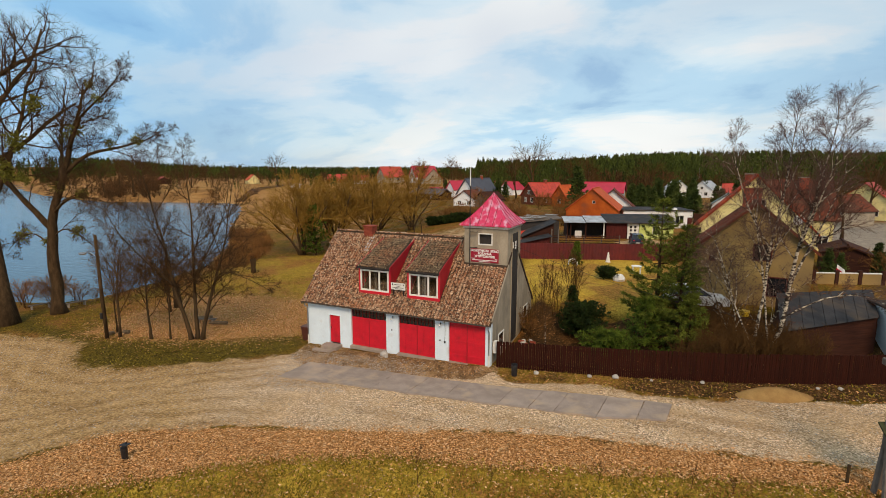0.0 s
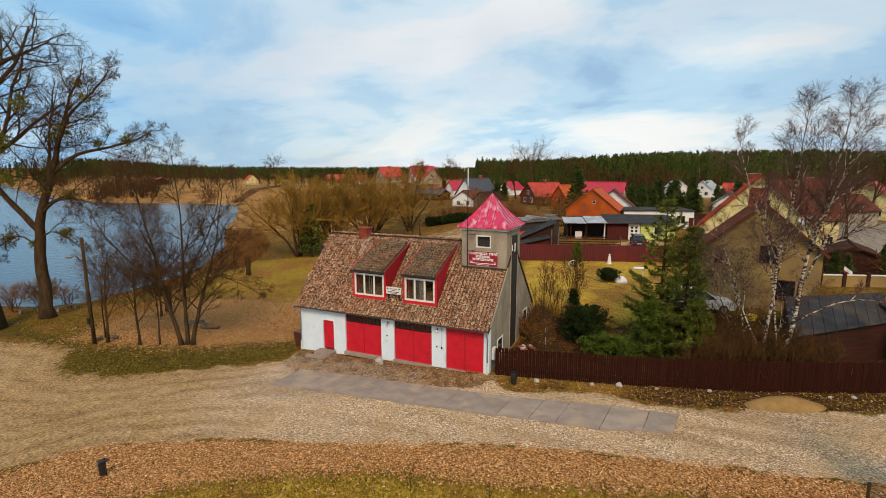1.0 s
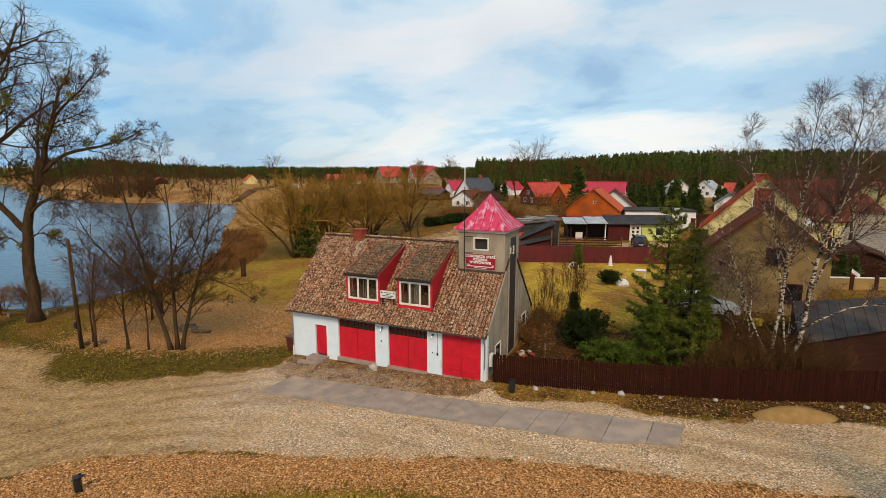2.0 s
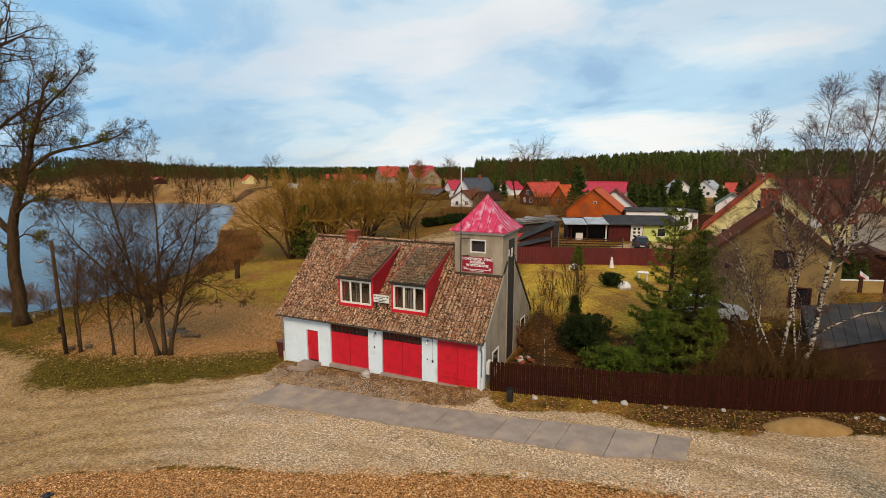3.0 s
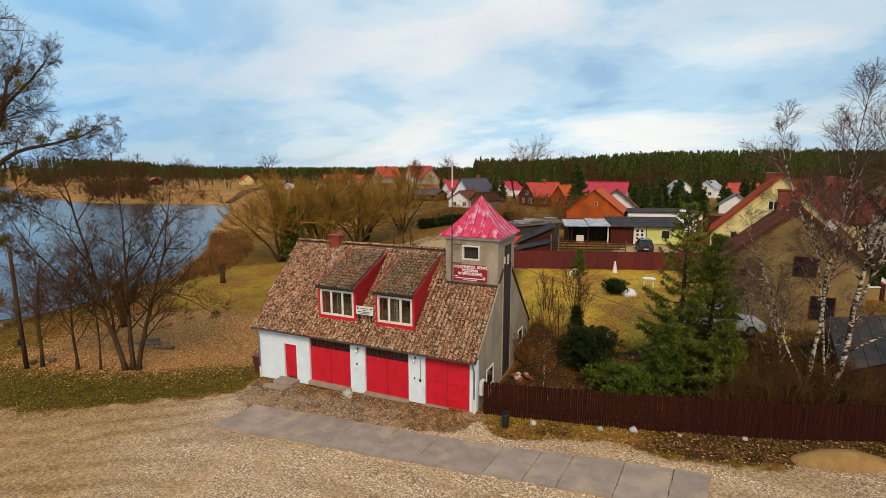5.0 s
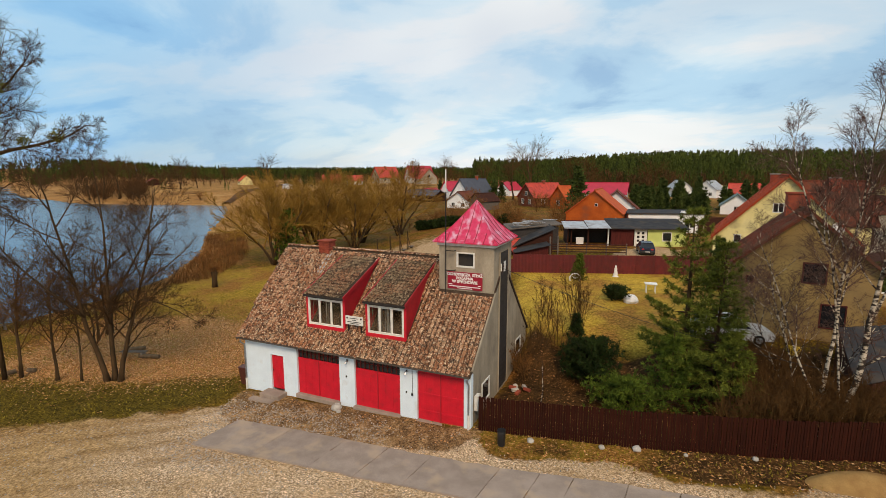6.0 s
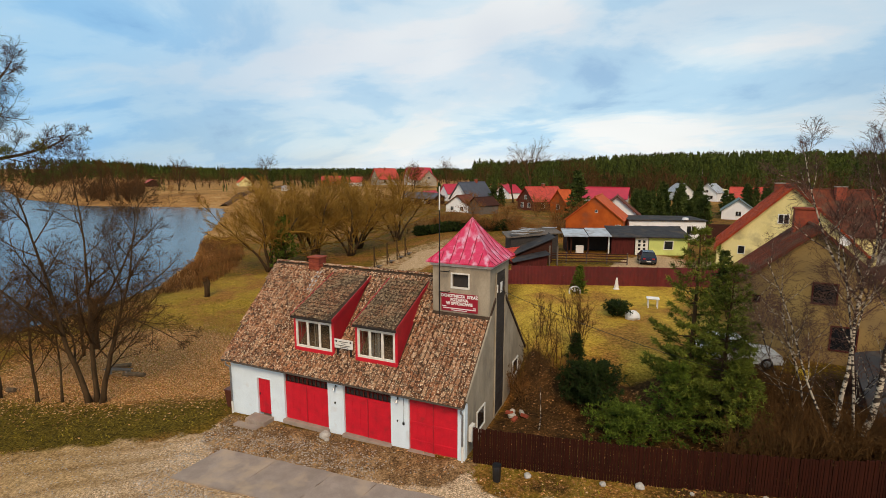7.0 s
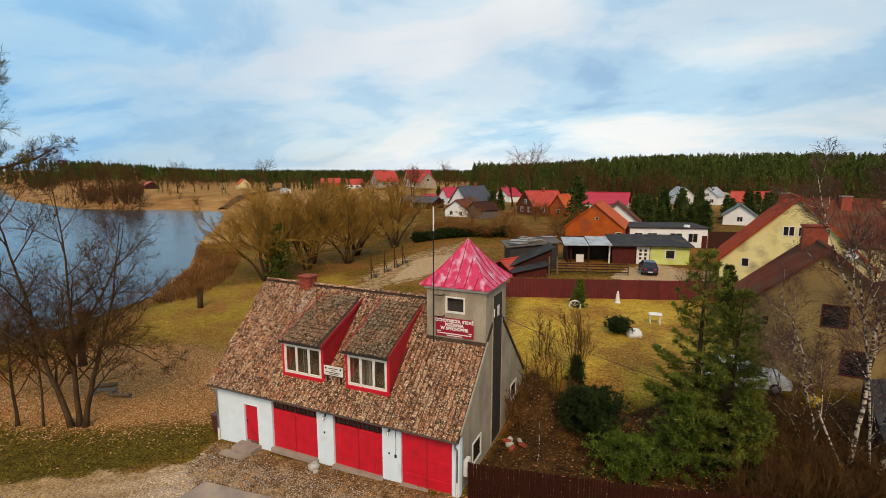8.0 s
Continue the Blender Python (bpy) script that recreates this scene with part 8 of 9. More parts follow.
M_PAINTBLUE = mat("dark_blue_car_paint", (0.025, 0.035, 0.06), (0.02, 0.028, 0.05), 0.25, scale=2, bump=0, spec=0.6)
M_PAINTWHITE = mat("white_car_paint", (0.70, 0.72, 0.72), (0.62, 0.64, 0.64), 0.3, scale=2, bump=0, spec=0.6)
M_TYRE = mat("tyre_rubber", (0.02, 0.02, 0.02), (0.013, 0.013, 0.013), 0.85, scale=8)
M_REDFLAG = mat("red_cloth", (0.62, 0.02, 0.04), (0.5, 0.015, 0.03), 0.8, scale=3)
M_WHITECLOTH = mat("white_cloth", (0.80, 0.80, 0.80), (0.7, 0.7, 0.7), 0.8, scale=3)
M_YELLOWPL = mat("yellow_plastic", (0.70, 0.50, 0.03), (0.6, 0.4, 0.02), 0.4, scale=3, bump=0)


def text(body, parent, x, y, z, size, material, width=None):
    cu = bpy.data.curves.new("lettering", "FONT")
    cu.body, cu.size, cu.align_x, cu.align_y, cu.extrude, cu.offset = body, size, "CENTER", "CENTER", 0.004, 0.012
    cu.materials.append(material)
    ob = new("lettering", cu)
    ob.parent = parent
    ob.matrix_local = pose(x, y, z, 90, 0, 0) @ Matrix.Diagonal((1.0 if width is None else width, 1, 1, 1))
    return ob


def signs():
    s = thing("station_sign", "crimson sign with white lettering on the tower", "sign")
    x0, x1, z0, z1 = -2.22, -0.25, 5.95, 6.88
    y = TY0 - 0.05
    part("board", Mesh().box(x0, x1, y, y + 0.045, z0, z1, 0.006), M_SIGN, s)
    cx = (x0 + x1) / 2
    text("OCHOTNICZA  STRA\u017b", s, cx, y - 0.006, 6.74, 0.205, M_LETTER, 0.95)
    text("PO\u017bARNA", s, cx, y - 0.006, 6.54, 0.205, M_LETTER, 1.0)
    text("W SPYCHOWIE", s, cx, y - 0.006, 6.35, 0.205, M_LETTER, 1.0)
    for a, b, c, d in ((x0 + 0.06, x0 + 0.28, 6.17, 6.22), (x1 - 0.24, x1 - 0.08, 6.17, 6.22), (x0 + 0.10, x1 - 0.10, 6.075, 6.125), (cx - 0.42, cx + 0.42, 5.99, 6.03)):
        part("text_bar", Mesh().box(a, b, y - 0.008, y - 0.001, c, d), M_LETTER, s)
    p = thing("name_plate", "small white plate with dark marks between the dormers", "sign")
    yy = 0.62
    part("plate", Mesh().box(-7.02, -5.92, yy, yy + 0.03, 4.10, 4.58, 0.006), M_FRAME, p)
    part("support", Mesh().box(-6.9, -6.84, yy + 0.03, yy + 0.10, 3.5, 4.5).box(-6.1, -6.04, yy + 0.03, yy + 0.10, 3.5, 4.5), M_IRON, p)
    part("emblem", Mesh().cyl(0, 0, 0, 0.006, 0.055, 10), M_IRON, p).matrix_local = pose(-6.9, yy - 0.001, 4.46, 90)
    part("emblem", Mesh().cyl(0, 0, 0, 0.006, 0.055, 10), M_IRON, p).matrix_local = pose(-6.04, yy - 0.001, 4.46, 90)
    for a, b, c in ((-6.75, -6.2, 4.44), (-6.6, -6.35, 4.34), (-6.9, -6.05, 4.24), (-6.7, -6.2, 4.16)):
        part("text_bar", Mesh().box(a, b, yy - 0.008, yy - 0.001, c, c + 0.035), M_PLASTIC, p)


signs()


def litter_bin():
    b = thing("litter_bin", "small black litter bin on a post in the leaves", "litter bin", -11.05, -15.5, gs(-11.05, -15.5), 15)
    part("post", Mesh().box(-0.03, 0.03, 0.12, 0.18, -0.3, 0.82, 0.005), M_IRON, b)
    part("bucket", Mesh().tube([(0, 0, 0.16), (0, 0, 0.66)], [0.11, 0.14], 12), M_PLASTIC, b)
    part("lid", Mesh().box(-0.17, 0.17, -0.16, 0.16, 0.72, 0.77, 0.015, m=pose(0, 0, 0, -8)), M_PLASTIC, b)


litter_bin()
bl = thing("litter_bin", "dark cylindrical litter bin at the station corner", "litter bin", 2.15, -0.85, gs(2.15, -0.85))
part("bucket", Mesh().tube([(0, 0, -0.05), (0, 0, 0.62), (0, 0, 0.68)], [0.16, 0.18, 0.16], 12), M_PLASTIC, bl)
part("rim", Mesh().tube([(0, 0, 0.68), (0, 0, 0.72)], [0.19, 0.19], 12), M_IRON, bl)
bb = thing("rubbish_bin", "brown plastic rubbish bin beside the station wall", "rubbish bin", -14.35, 0.75, gs(-14.35, 0.75), 4)
part("body", Mesh().add([(-0.28, -0.3, 0), (0.28, -0.3, 0), (0.28, 0.3, 0), (-0.28, 0.3, 0), (-0.36, -0.38, 1.0), (0.36, -0.38, 1.0), (0.36, 0.38, 1.0), (-0.36, 0.38, 1.0)], [(3, 2, 1, 0), (4, 5, 6, 7), (0, 1, 5, 4), (1, 2, 6, 5), (2, 3, 7, 6), (3, 0, 4, 7)]), M_BINBROWN, bb)
part("lid", Mesh().box(-0.40, 0.40, -0.42, 0.42, 1.0, 1.09, 0.02), M_BINBROWN, bb)
for k, (x, y, r) in enumerate(((3.3, -0.15, 0.17), (6.3, 0.35, 0.14), (7.7, 0.7, 0.19), (12.2, 1.75, 0.12), (9.6, 1.0, 0.09), (-7.0, -0.45, 0.28), (-6.7, -0.7, 0.14), (1.1, 5.3, 0.16), (18.9, 3.6, 0.13), (17.8, 3.2, 0.10))):
    solid("stone", blob(20 + k, r, 0.75), M_ROCK, "pale field stone lying on the verge", "stone", "stones on the verge", m=pose(x, y, gs(x, y) + r * 0.35, 0, 0, k * 50))
# rubble and bricks at the corner of the yard
for k in range(5):
    solid("block", Mesh().box(-0.2, 0.2, -0.1, 0.1, 0, 0.16, 0.02), M_ROCK if k % 2 else M_BRICK, "loose broken block beside the gable wall", "block", "rubble by the gable", m=pose(1.0 + 0.22 * k, 5.0 - 0.28 * (k % 3), gs(1.0 + 0.22 * k, 5.0 - 0.28 * (k % 3)) + (0.02 if k < 3 else 0.12), 4 * k, 0, 40 * k))


def sand_heap():
    vs, fs, n, m = [], [], 40, 14
    for i in range(n + 1):
        for j in range(m + 1):
            u, v = i / n * 2 - 1, j / m * 2 - 1
            h = max(0.0, 1 - (u * u) ** 0.9 - v * v) * 0.55 + 0.05 * noise.noise((u * 4, v * 4, 1.0)) * max(0, 1 - u * u - v * v)
            x, y = 15.5 + u * 1.95 - v * 0.25, 1.3 + v * 0.75 + u * 0.70
            vs.append((x, y, float(gs(x, y)) - 0.06 + h))
    for i in range(n):
        for j in range(m):
            a = i * (m + 1) + j
            fs.append((a, a + m + 1, a + m + 2, a + 1))
    solid("sand_mound", Mesh().add(vs, fs), M_SAND, "low heap of yellow sand beside the road", "sand mound", smooth=True)


sand_heap()


def steps():
    s = thing("door_steps", "two worn concrete steps below the red door", "steps")
    part("step", Mesh().box(-12.05, -10.7, -0.75, -0.005, -0.75, -0.16, 0.02), M_SLAB, s)
    part("step", Mesh().box(-12.5, -10.9, -1.15, -0.755, -0.85, -0.38, 0.02), M_SLAB, s)


steps()


def street_lamp():
    s = thing("street_lamp", "old wooden lamp post with a grey street light", "street lamp", -30.3, -4.25, gs(-30.3, -4.25))
    part("pole", Mesh().tube([(0, 0, -0.3), (-0.15, 0, 4.0), (-0.35, 0.1, 8.3)], [0.15, 0.13, 0.11], 10), M_BARK, s, "", True)
    part("arm", Mesh().tube([(-0.25, 0, 6.6), (-1.1, 0, 6.9), (-1.9, 0, 6.75)], [0.025] * 3, 6), M_STEEL, s)
    part("lamp_head", Mesh().tube([(-1.5, 0, 6.80), (-1.8, 0, 6.72), (-2.3, 0, 6.68), (-2.5, 0, 6.68)], [0.05, 0.13, 0.11, 0.04], 8), M_STEEL, s, "grey lamp head")
    part("fuse_box", Mesh().box(-0.3, -0.05, -0.22, -0.12, 1.6, 2.1, 0.01), M_IRON, s)


street_lamp()


def bench(x, y, rz, label):
    b = thing("bench", label, "bench", x, y, gs(x, y), rz)
    for u in (-0.7, 0.7):
        part("leg", Mesh().box(u - 0.06, u + 0.06, -0.2, 0.2, -0.1, 0.42, 0.01), M_CONC, b)
    for v in (-0.15, 0.0, 0.15):
        part("slat", Mesh().box(-0.95, 0.95, v - 0.06, v + 0.06, 0.42, 0.47, 0.008), M_GREYWOOD, b)


bench(-47.2, -0.3, 75, "weathered wooden bench facing the lake")
bench(-44.6, 1.6, 80, "low wooden bench near the shore")
bench(-26.2, 1.6, 20, "low wooden bench on fallen leaves in the grove")
for k, (x, y, rz, L_) in enumerate(((-25.0, 1.9, 15, 1.6), (-30.9, -3.6, 70, 0.5), (-30.0, -2.9, 20, 0.5), (-27.4, 2.6, 40, 1.2))):
    solid("log", Mesh().tube([(-L_ / 2, 0, 0.14), (L_ / 2, 0, 0.16)], [0.16, 0.15], 10), M_LOG, "cut log lying on fallen leaves", "log", "logs in the grove", m=pose(x, y, gs(x, y), 0, 0, rz))


def garden_statue():
    prof = [(0.34, 0.0), (0.34, 0.10), (0.22, 0.14), (0.25, 0.3), (0.20, 0.55), (0.15, 0.8), (0.17, 0.95), (0.09, 1.06), (0.11, 1.16), (0.09, 1.27), (0.02, 1.33)]
    n = 12
    vs = [(r * math.cos(2 * math.pi * j / n), r * 0.8 * math.sin(2 * math.pi * j / n), z) for r, z in prof for j in range(n)]
    fs = [(i * n + j, i * n + (j + 1) % n, i * n + n + (j + 1) % n, i * n + n + j) for i in range(len(prof) - 1) for j in range(n)]
    fs += [tuple(range(n - 1, -1, -1)), tuple((len(prof) - 1) * n + j for j in range(n))]
    solid("garden_statue", Mesh().add(vs, fs), M_WHITESTONE, "small white garden statue on the lawn", "statue", m=pose(4.5, 27.6, gs(4.5, 27.6) - 0.03, 0, 0, 20) @ Matrix.Diagonal((0.85, 0.85, 0.85, 1)), smooth=True)


garden_statue()


def garden_table():
    t = thing("garden_table", "small white garden table on the lawn", "table", 7.65, 22.2, gs(7.65, 22.2), 8)
    part("tabletop", Mesh().box(-0.48, 0.48, -0.36, 0.36, 0.68, 0.80, 0.05), M_WHITESTONE, t)
    for u in (-0.34, 0.34):
        for v in (-0.24, 0.24):
            part("leg", Mesh().cyl(u, v, -0.05, 0.69, 0.04, 8), M_WHITESTONE, t)


garden_table()
solid("white_rock", blob(5, 0.55, 0.75), M_WHITESTONE, "white painted rock in the garden bed", "rock", m=pose(6.35, 18.3, gs(6.35, 18.3) + 0.2))
# round stone arch ornament at the red fence
ro = thing("stone_ring", "pale round wheel ornament leaning at the fence", "ornament", 1.3, 24.2, gs(1.3, 24.2), 10)
ring_pts = [(0.46 * math.cos(a), 0, 0.2 + 0.46 * math.sin(a)) for a in np.linspace(-0.5, math.pi + 0.5, 18)]
part("rim", Mesh().tube(ring_pts, [0.06] * 18, 6), M_WHITESTONE, ro)
for a in (0.6, 1.57, 2.5):
    part("spoke", Mesh().tube([(0, 0, 0.2), (0.43 * math.cos(a), 0, 0.2 + 0.43 * math.sin(a))], [0.04, 0.04], 5), M_WHITESTONE, ro)


def car(label, x, y, rz, paint, h=1.42):
    c = thing("car", label, "car", x, y, gs(x, y), rz)
    low = [(-2.1, 0.28), (2.05, 0.28), (2.12, 0.55), (2.0, 0.82), (0.9, 0.95), (-1.75, 0.98), (-2.12, 0.9), (-2.15, 0.5)]
    me = Mesh().prism([(a, b) for a, b in low], 1, -0.84, 0.84)
    part("body", me, paint, c)
    cab = Mesh()
    bot, top = [(-1.85, 0.955), (0.95, 0.945)], [(-1.45, h), (0.15, h)]
    vs = [(bot[0][0], -0.78, bot[0][1]), (bot[1][0], -0.78, bot[1][1]), (bot[1][0], 0.78, bot[1][1]), (bot[0][0], 0.78, bot[0][1]), (top[0][0], -0.62, top[0][1]), (top[1][0], -0.62, top[1][1]), (top[1][0], 0.62, top[1][1]), (top[0][0], 0.62, top[0][1])]
    cab.add(vs, [(3, 2, 1, 0), (4, 5, 6, 7), (0, 1, 5, 4), (1, 2, 6, 5), (2, 3, 7, 6), (3, 0, 4, 7)])
    part("cabin_glass", cab, M_GLASSDARK, c, "dark car windows")
    part("roof", Mesh().box(-1.5, 0.2, -0.64, 0.64, h, h + 0.05, 0.02), paint, c)
    for s in (-1, 1):
        for x0, x1, r_ in ((-1.86, -1.46, 0.05), (0.96, 0.16, 0.04), (-0.5, -0.55, 0.04)):
            part("pillar", Mesh().tube([(x0, 0.775 * s, 0.955), (x1, 0.63 * s, h)], [r_, r_], 4), paint, c)
        part("tail_light", Mesh().box(-2.17, -2.1, 0.5 * s - 0.14, 0.5 * s + 0.14, 0.68, 0.84, 0.01), M_REDTRIM, c)
        part("headlight", Mesh().box(2.03, 2.11, 0.55 * s - 0.15, 0.55 * s + 0.15, 0.58, 0.74, 0.01), M_STEEL, c)
        for u in (-1.3, 1.3):
            w = part("wheel", Mesh().tube([(u, 0.70 * s, 0.31), (u, 0.87 * s, 0.31)], [0.31, 0.31], 14), M_TYRE, c)
            part("rim", Mesh().tube([(u, 0.872 * s, 0.31), (u, 0.885 * s, 0.31)], [0.19, 0.17], 12), M_STEEL, w)
    part("bumper", Mesh().box(-2.22, -2.1, -0.8, 0.8, 0.35, 0.55, 0.03), M_PLASTIC, c)
    part("plate_bar", Mesh().box(-2.235, -2.222, -0.25, 0.25, 0.42, 0.52), M_WHITECLOTH, c)
    return c


car("dark blue estate car parked in the yard", 6.6, 43.4, 98, M_PAINTBLUE)
car("white car parked beside the old house", 12.2, 12.2, 12, M_PAINTWHITE, 1.5)


def flag():
    f = thing("flag", "red and white flag on a leaning pole", "flag", 23.8, 25.6, gs(23.8, 25.6))
    part("pole", Mesh().tube([(0, 0, 0), (0.24, 0, 1.75)], [0.022, 0.018], 6), M_IRON, f)
    for k, mt in ((0, M_REDFLAG), (1, M_WHITECLOTH)):
        vs = []
        for i in range(9):
            u = i / 8
            for j in range(2):
                v = 0.45 * (k + j)
                vs.append((0.2 + u * 0.62 + 0.05 * v, 0.06 * math.sin(u * 7), 1.0 + 0.7 * v - 0.5 * u))
        n = len(vs)
        fs = [(2 * i, 2 * i + 2, 2 * i + 3, 2 * i + 1) for i in range(8)]
        vs += [(a, b + 0.006, c) for a, b, c in vs]
        fs += [tuple(n + q for q in g[::-1]) for g in fs]
        part("cloth", Mesh().add(vs, fs), mt, f)


flag()
solid("yellow_tub", Mesh().tube([(0, 0, 0), (0, 0, 0.35), (0, 0, 0.40)], [0.28, 0.36, 0.34], 12), M_YELLOWPL, "small yellow plastic tub on the ground", "tub", m=pose(15.3, 11.6, gs(15.3, 11.6), 0, 0, 0))


def swings():
    for k, (x, y) in enumerate(((-28.6, 39.3), (-28.2, 42.2), (-28.0, 44.8), (-27.7, 46.8))):
        z = gs(x, y)
        s = thing("swing_frame", "dark wooden playground post frame with a seat", "swing", x, y, z, 80, "playground posts")
        part("post", Mesh().cyl(0, 0, -0.3, 3.3 - 0.15 * k, 0.09, 8), M_BARK, s)
        part("brace", Mesh().tube([(0.05, 0, 2.0), (0.9, 0.1, 0.0)], [0.06, 0.06], 6), M_BARK, s)
        part("seat", Mesh().box(0.4, 1.4, -0.3, 0.3, 0.35, 0.45, 0.02), M_GREYWOOD, s)
        part("seat_leg", Mesh().box(0.8, 1.0, -0.1, 0.1, -0.1, 0.35), M_GREYWOOD, s)


swings()


def post_frame():
    f = thing("timber_stand", "dark wooden stand with braces and a small mossy roof", "stand", 17.55, -6.1, gs(17.55, -6.1), 12)
    for u, v in ((0, 0), (1.5, 0)):
        part("post", Mesh().tube([(u, v, -0.3), (u, v, 4.9)], [0.13, 0.11], 8), M_GREYWOOD, f)
        part("brace", Mesh().tube([(u, v, 2.1), (u - 0.4, v - 0.35, -0.1)], [0.10, 0.10], 6), M_GREYWOOD, f)
        part("brace", Mesh().tube([(u, v, 2.3), (u - 0.35, v - 0.9, -0.1)], [0.09, 0.09], 6), M_GREYWOOD, f)
    part("roof_board", Mesh().slab((-0.28, -0.7, 2.05), (2.0, -0.7, 2.05), (2.0, 0.1, 2.55), (-0.28, 0.1, 2.55), 0.06), mat("mossy_board", (0.06, 0.065, 0.03), (0.04, 0.036, 0.022), 0.95, scale=4), f)
    part("cross_beam", Mesh().box(-0.45, 2.0, -0.12, 0.12, 4.75, 5.0, 0.02), M_GREYWOOD, f)
    part("red_panel", Mesh().box(0.13, 1.37, -0.03, 0.03, 3.1, 3.8, 0.01), M_REDTRIM, f)


post_frame()
for k, (x, y, h) in enumerate(((16.55, -6.2, 0.75), (1.6, -12.4, 1.4), (11.2, -8.9, 0.9), (8.0, -9.9, 0.9), (12.6, -8.6, 0.6), (4.2, -11.4, 0.7))):
    if k == 0:
        solid("marker_post", Mesh().tube([(0, 0, -0.2), (0, 0, h)], [0.06, 0.055], 8), M_BARK, "short dark wooden post in the grass", "post", m=pose(x, y, gs(x, y)))
    else:
        tree("sapling", "thin bare sapling standing in the grass", x, y, h * 1.5, 0.014, VASE, 500 + k, M_TWIG2, M_TWIG2, 1, 0, 2, "saplings on the bank")


def wires():
    for a, b, sag in (((0.47, 4.2, 7.1), (16.5, 6.2, 3.0), 0.5), ((17.55, -5.9, 4.9), (60, 22, 7.5), 1.2)):
        a, b = Vector(a), Vector(b)
        pts = [a.lerp(b, t) - Vector((0, 0, sag * 4 * t * (1 - t))) for t in np.linspace(0, 1, 17)]
        solid("overhead_wire", Mesh().tube(pts, [0.012] * 17, 4), M_IRON, "thin black overhead wire", "wire")


wires()


# ---------------------------------------------------------------- concrete strip, leaves, grass, gravel
def concrete_strip():
    pv = tagged(new("pavement"), "cracked grey concrete strip before the garage doors", "pavement", kind="structure")
    up_ = [(-11.2, -3.2), (-6.7, -2.95), (-1.4, -2.85), (2.6, -2.6), (7.6, -2.0), (10.6, -1.7)]
    lo_ = [(-11.3, -5.8), (-5, -5.35), (-1.4, -5.15), (2.8, -4.8), (7.4, -4.5), (10.2, -3.7)]
    ux, uy = zip(*up_)
    lx, ly = zip(*lo_)
    rnd = random.Random(8)
    cuts = [-11.2, -7.9, -4.8, -2.6, -0.5, 2.5, 4.1, 5.4, 7.4, 9.2, 10.5]
    for a, b in zip(cuts[:-1], cuts[1:]):
        me, n, m = Mesh(), 6, 8
        vs, fs = [], []
        g = 0.014
        sk0, sk1 = rnd.uniform(-0.25, 0.25), rnd.uniform(-0.25, 0.25)
        lift = rnd.uniform(0.0, 0.025)
        for i in range(n + 1):
            for j in range(m + 1):
                u, v = i / n, j / m
                x = a + g + (b - a - 2 * g) * u + (v - 0.5) * 0.3
                if i in (0, n) and 0 < j < m:
                    x += 0.06 * noise.noise((a * 3.1 + v * 5, i, 0.0))
                y0, y1 = np.interp(x, lx, ly), np.interp(x, ux, uy)
                y = y0 + (y1 - y0) * v
                if j in (0, m):
                    y += 0.10 * noise.noise((x * 1.3, v * 7, 2.0))
                vs.append((x, y, float(heights(x, y)) + 0.035 + lift * 0.6))
        for i in range(n):
            for j in range(m):
                k = i * (m + 1) + j
                fs.append((k, k + m + 1, k + m + 2, k + 1))
        ring = [i * (m + 1) for i in range(n + 1)] + [n * (m + 1) + j for j in range(1, m + 1)] + [i * (m + 1) + m for i in range(n - 1, -1, -1)] + [j for j in range(m - 1, 0, -1)]
        base = len(vs)
        vs += [(vs[q][0], vs[q][1], vs[q][2] - 0.16) for q in ring]
        L_ = len(ring)
        fs += [(ring[q], base + q, base + (q + 1) % L_, ring[(q + 1) % L_]) for q in range(L_)]
        part("slab", me.add(vs, fs), M_SLAB, pv)


concrete_strip()


def scatter(name, label, category, material, polys, seed, make):
    """Thousands of tiny pieces on the ground as one object."""
    rs = np.random.RandomState(seed)
    V, F = [], []
    n0 = 0
    for poly, count, edge_soft in polys:
        P = np.array(poly)
        lo, hi = P.min(0) - edge_soft, P.max(0) + edge_soft
        pts = lo + rs.rand(count * 4, 2) * (hi - lo)
        d = poly_dist(pts[:, 0], pts[:, 1], poly)
        keep = pts[d > -edge_soft * rs.rand(len(pts)) ** 2][:count]
        z = gsurf(keep[:, 0], keep[:, 1])
        v, f = make(np.column_stack([keep, z]), rs)
        V.append(v)
        F += (f + n0).tolist()
        n0 += len(v)
    me = Mesh()
    me.v, me.f = np.concatenate(V).tolist(), F
    return solid(name, me, material, label, category, kind="stuff")


def leaves(p, rs):
    n = len(p)
    s = rs.uniform(0.03, 0.085, n)
    a = rs.rand(n) * 6.283
    dx, dy = np.cos(a) * s, np.sin(a) * s
    t1, t2 = rs.uniform(0.0, 0.05, n), rs.uniform(0.0, 0.05, n)
    z = p[:, 2] + 0.012
    v = np.stack([np.stack([p[:, 0] - dx, p[:, 1] - dy, z + t1], 1), np.stack([p[:, 0] + dy * 0.6, p[:, 1] - dx * 0.6, z], 1), np.stack([p[:, 0] + dx, p[:, 1] + dy, z + t2], 1), np.stack([p[:, 0] - dy * 0.6, p[:, 1] + dx * 0.6, z + 0.01], 1)], 1).reshape(-1, 3)
    i = np.arange(n) * 4
    return v, np.stack([i, i + 1, i + 2, i + 3], 1)


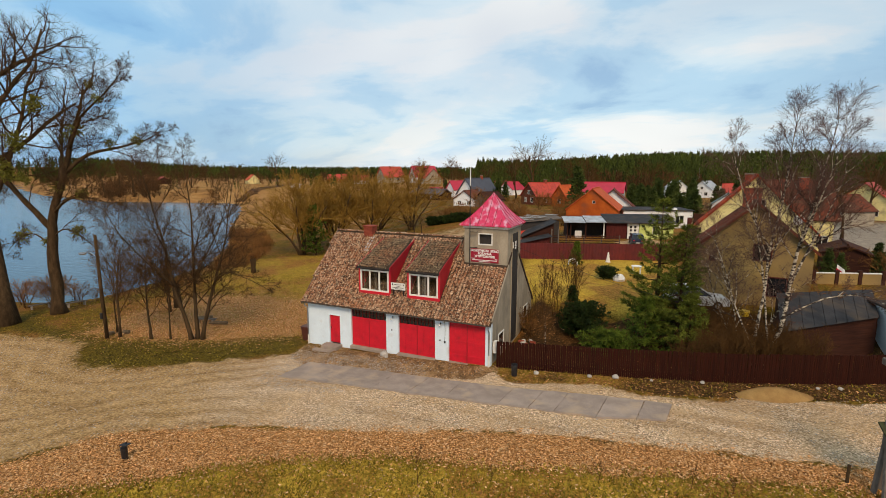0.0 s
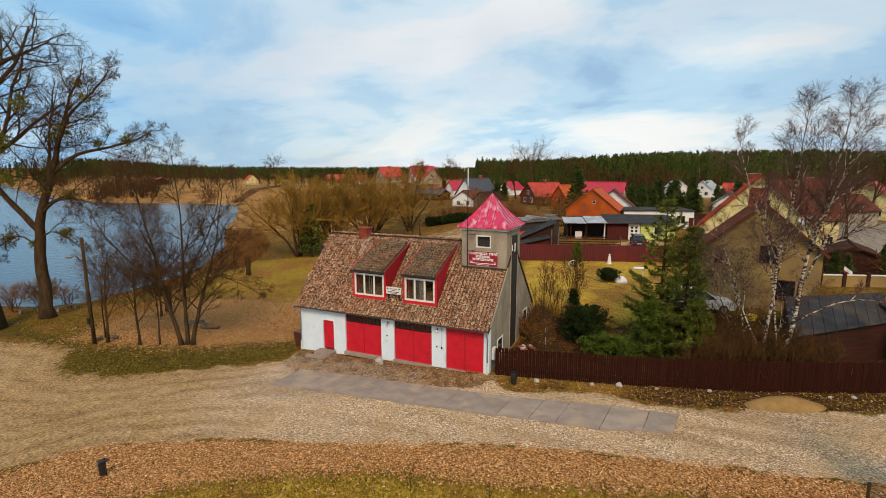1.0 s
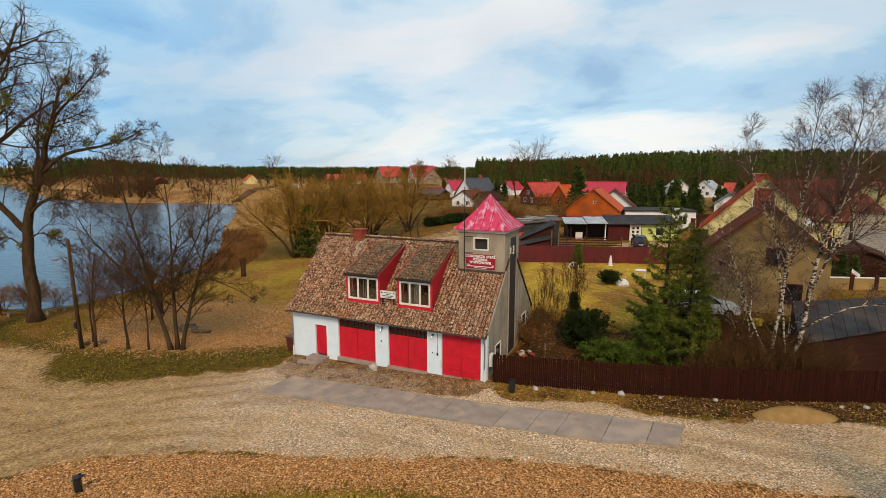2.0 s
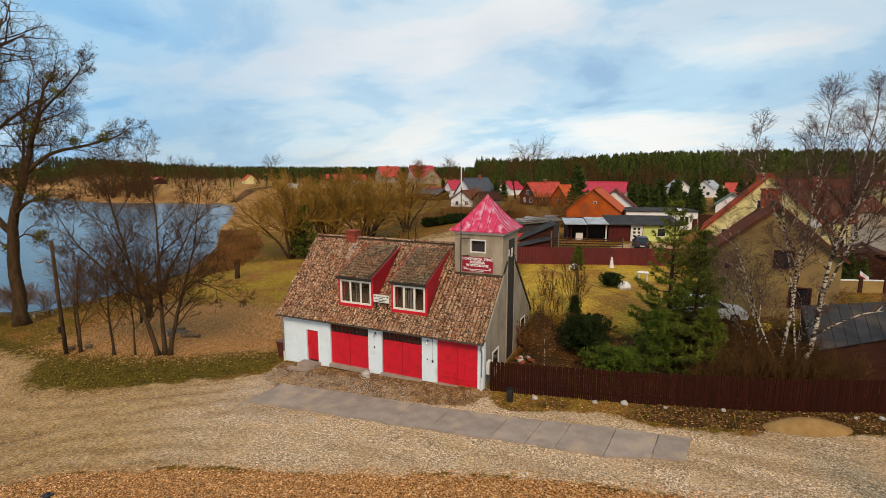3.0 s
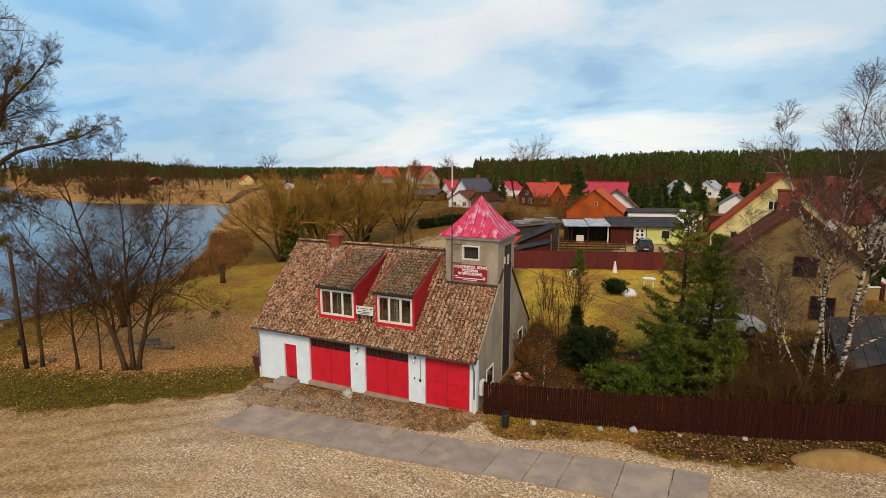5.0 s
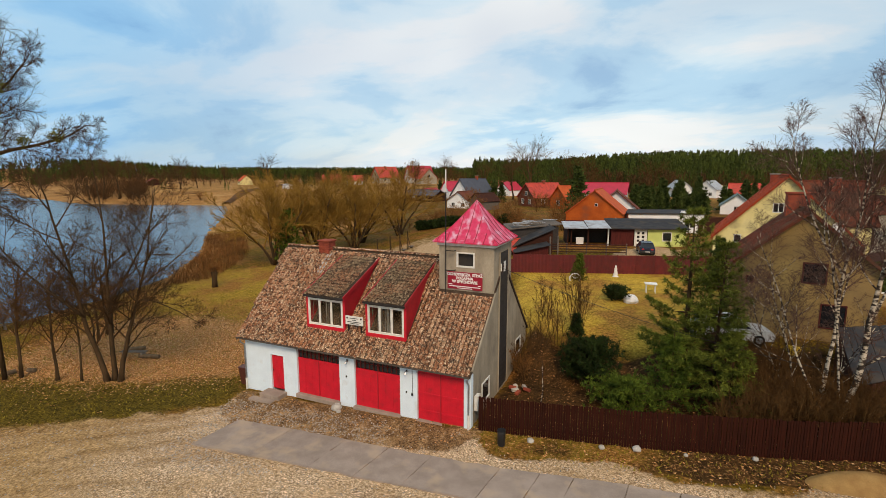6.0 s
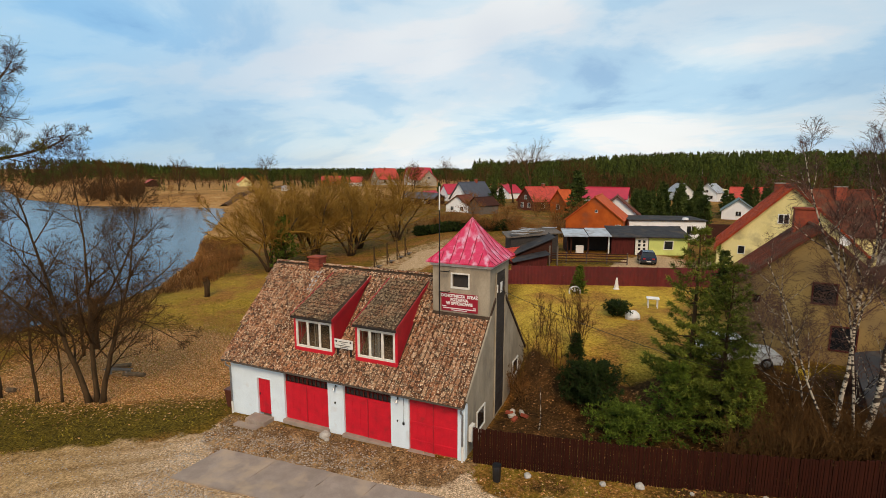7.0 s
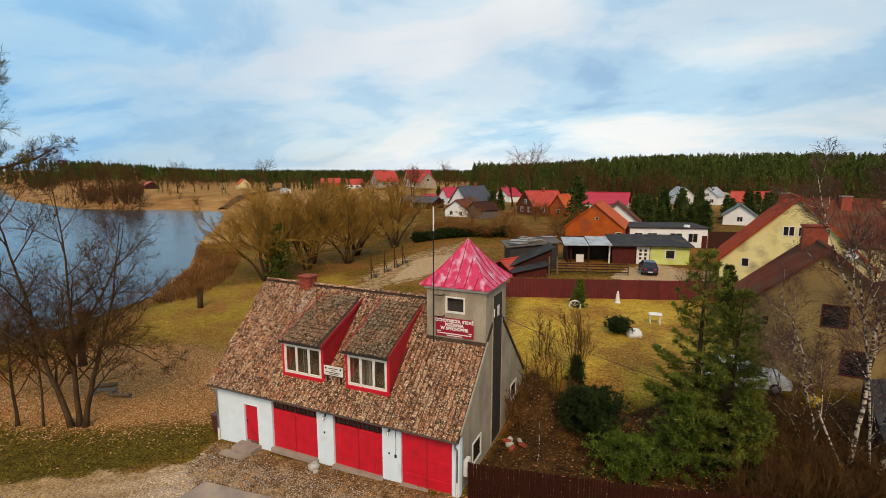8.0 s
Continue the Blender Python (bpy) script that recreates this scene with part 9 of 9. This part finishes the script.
def blades(p, rs):
    n = len(p)
    h, w = rs.uniform(0.06, 0.17, n), rs.uniform(0.02, 0.05, n)
    a = rs.rand(n) * 6.283
    dx, dy = np.cos(a) * w, np.sin(a) * w
    lx, ly = rs.normal(0, 0.07, n), rs.normal(0, 0.07, n)
    z = p[:, 2] - 0.01
    v = np.stack([np.stack([p[:, 0] - dx, p[:, 1] - dy, z], 1), np.stack([p[:, 0] + dx, p[:, 1] + dy, z], 1), np.stack([p[:, 0] + lx, p[:, 1] + ly, z + h], 1)], 1).reshape(-1, 3)
    i = np.arange(n) * 3
    return v, np.stack([i, i + 1, i + 2], 1)


def pebbles(p, rs):
    n = len(p)
    r = rs.uniform(0.02, 0.055, n)
    a = rs.rand(n) * 6.283
    vs = []
    for k in range(4):
        b = a + k * 1.5708
        q = r * rs.uniform(0.7, 1.3, n)
        vs.append(np.stack([p[:, 0] + np.cos(b) * q, p[:, 1] + np.sin(b) * q, p[:, 2] - 0.01], 1))
    vs.append(np.stack([p[:, 0] + rs.normal(0, 0.008, n), p[:, 1] + rs.normal(0, 0.008, n), p[:, 2] + r * 0.75], 1))
    v = np.stack(vs, 1).reshape(-1, 3)
    i = np.arange(n) * 5
    return v, np.concatenate([np.stack([i + k, i + (k + 1) % 4, i + 4], 1) for k in range(4)])


def reeds(p, rs):
    n = len(p)
    h, w = rs.uniform(0.4, 1.1, n), rs.uniform(0.02, 0.05, n)
    a = rs.rand(n) * 6.283
    dx, dy = np.cos(a) * w, np.sin(a) * w
    lx, ly = rs.normal(0, 0.2, n), rs.normal(0, 0.2, n)
    z = p[:, 2] - 0.05
    v = np.stack([np.stack([p[:, 0] - dx, p[:, 1] - dy, z], 1), np.stack([p[:, 0] + dx, p[:, 1] + dy, z], 1), np.stack([p[:, 0] + lx, p[:, 1] + ly, z + h], 1)], 1).reshape(-1, 3)
    i = np.arange(n) * 3
    return v, np.stack([i, i + 1, i + 2], 1)


LAWN_L = [(-45, -2), (-36, -6), (-30, -6.2), (-27.4, -8.0), (-22.4, -7.7), (-17.8, -5.0), (-14.8, -3.2), (-13.9, 0), (-14.5, 12), (-30, 22), (-46, 18)]
RUBBLE = [(-13.2, -1.6), (-12.4, -6.6), (-9.5, -7.2), (-6.0, -6.2), (-10.5, -5.9), (-11.2, -3.2), (-6, -2.7), (-3, -2.5), (-4, -0.9), (-10, -1.2)]
scatter("fallen_leaves", "scatter of dry brown fallen leaves", "leaves", M_LEAF, [(LITTER, 24000, 0.8), (GROVE, 12000, 2.5), (VERGE, 800, 0.3), (DIRT, 350, 0.3), (YARD, 900, 0.4), (BANK, 1800, 0.5), (LAWN_L, 700, 0.5)], 11, leaves)
scatter("bleached_leaves", "pale bleached leaves among the brown litter", "leaves", M_LEAFPALE, [(LITTER, 6500, 0.6), (GROVE, 6500, 2.0), (VERGE, 120, 0.3), (LAWN_L, 260, 0.5), (BANK, 1300, 0.4)], 21, leaves)
scatter("grass_blades", "short winter grass on the bank and lawns", "grass", M_GRASS, [(BANK, 26000, 0.6), (LAWN_L, 12000, 0.3), (VERGE, 1600, 0.2)], 12, blades)
scatter("gravel_stones", "loose gravel stones on the road", "gravel", M_STONE, [(GRAVEL, 20000, 0.3), (RUBBLE, 3500, 0.4)], 13, pebbles)
SHORE = [(-47, 20), (-50, 24), (-56, 30), (-63, 39), (-84, 58), (-78, 62), (-58, 44), (-50, 34), (-44, 24)]
scatter("shore_reeds", "rusty dry reeds along the near lake shore", "reeds", M_REED, [(SHORE, 9000, 0.6)], 14, reeds)
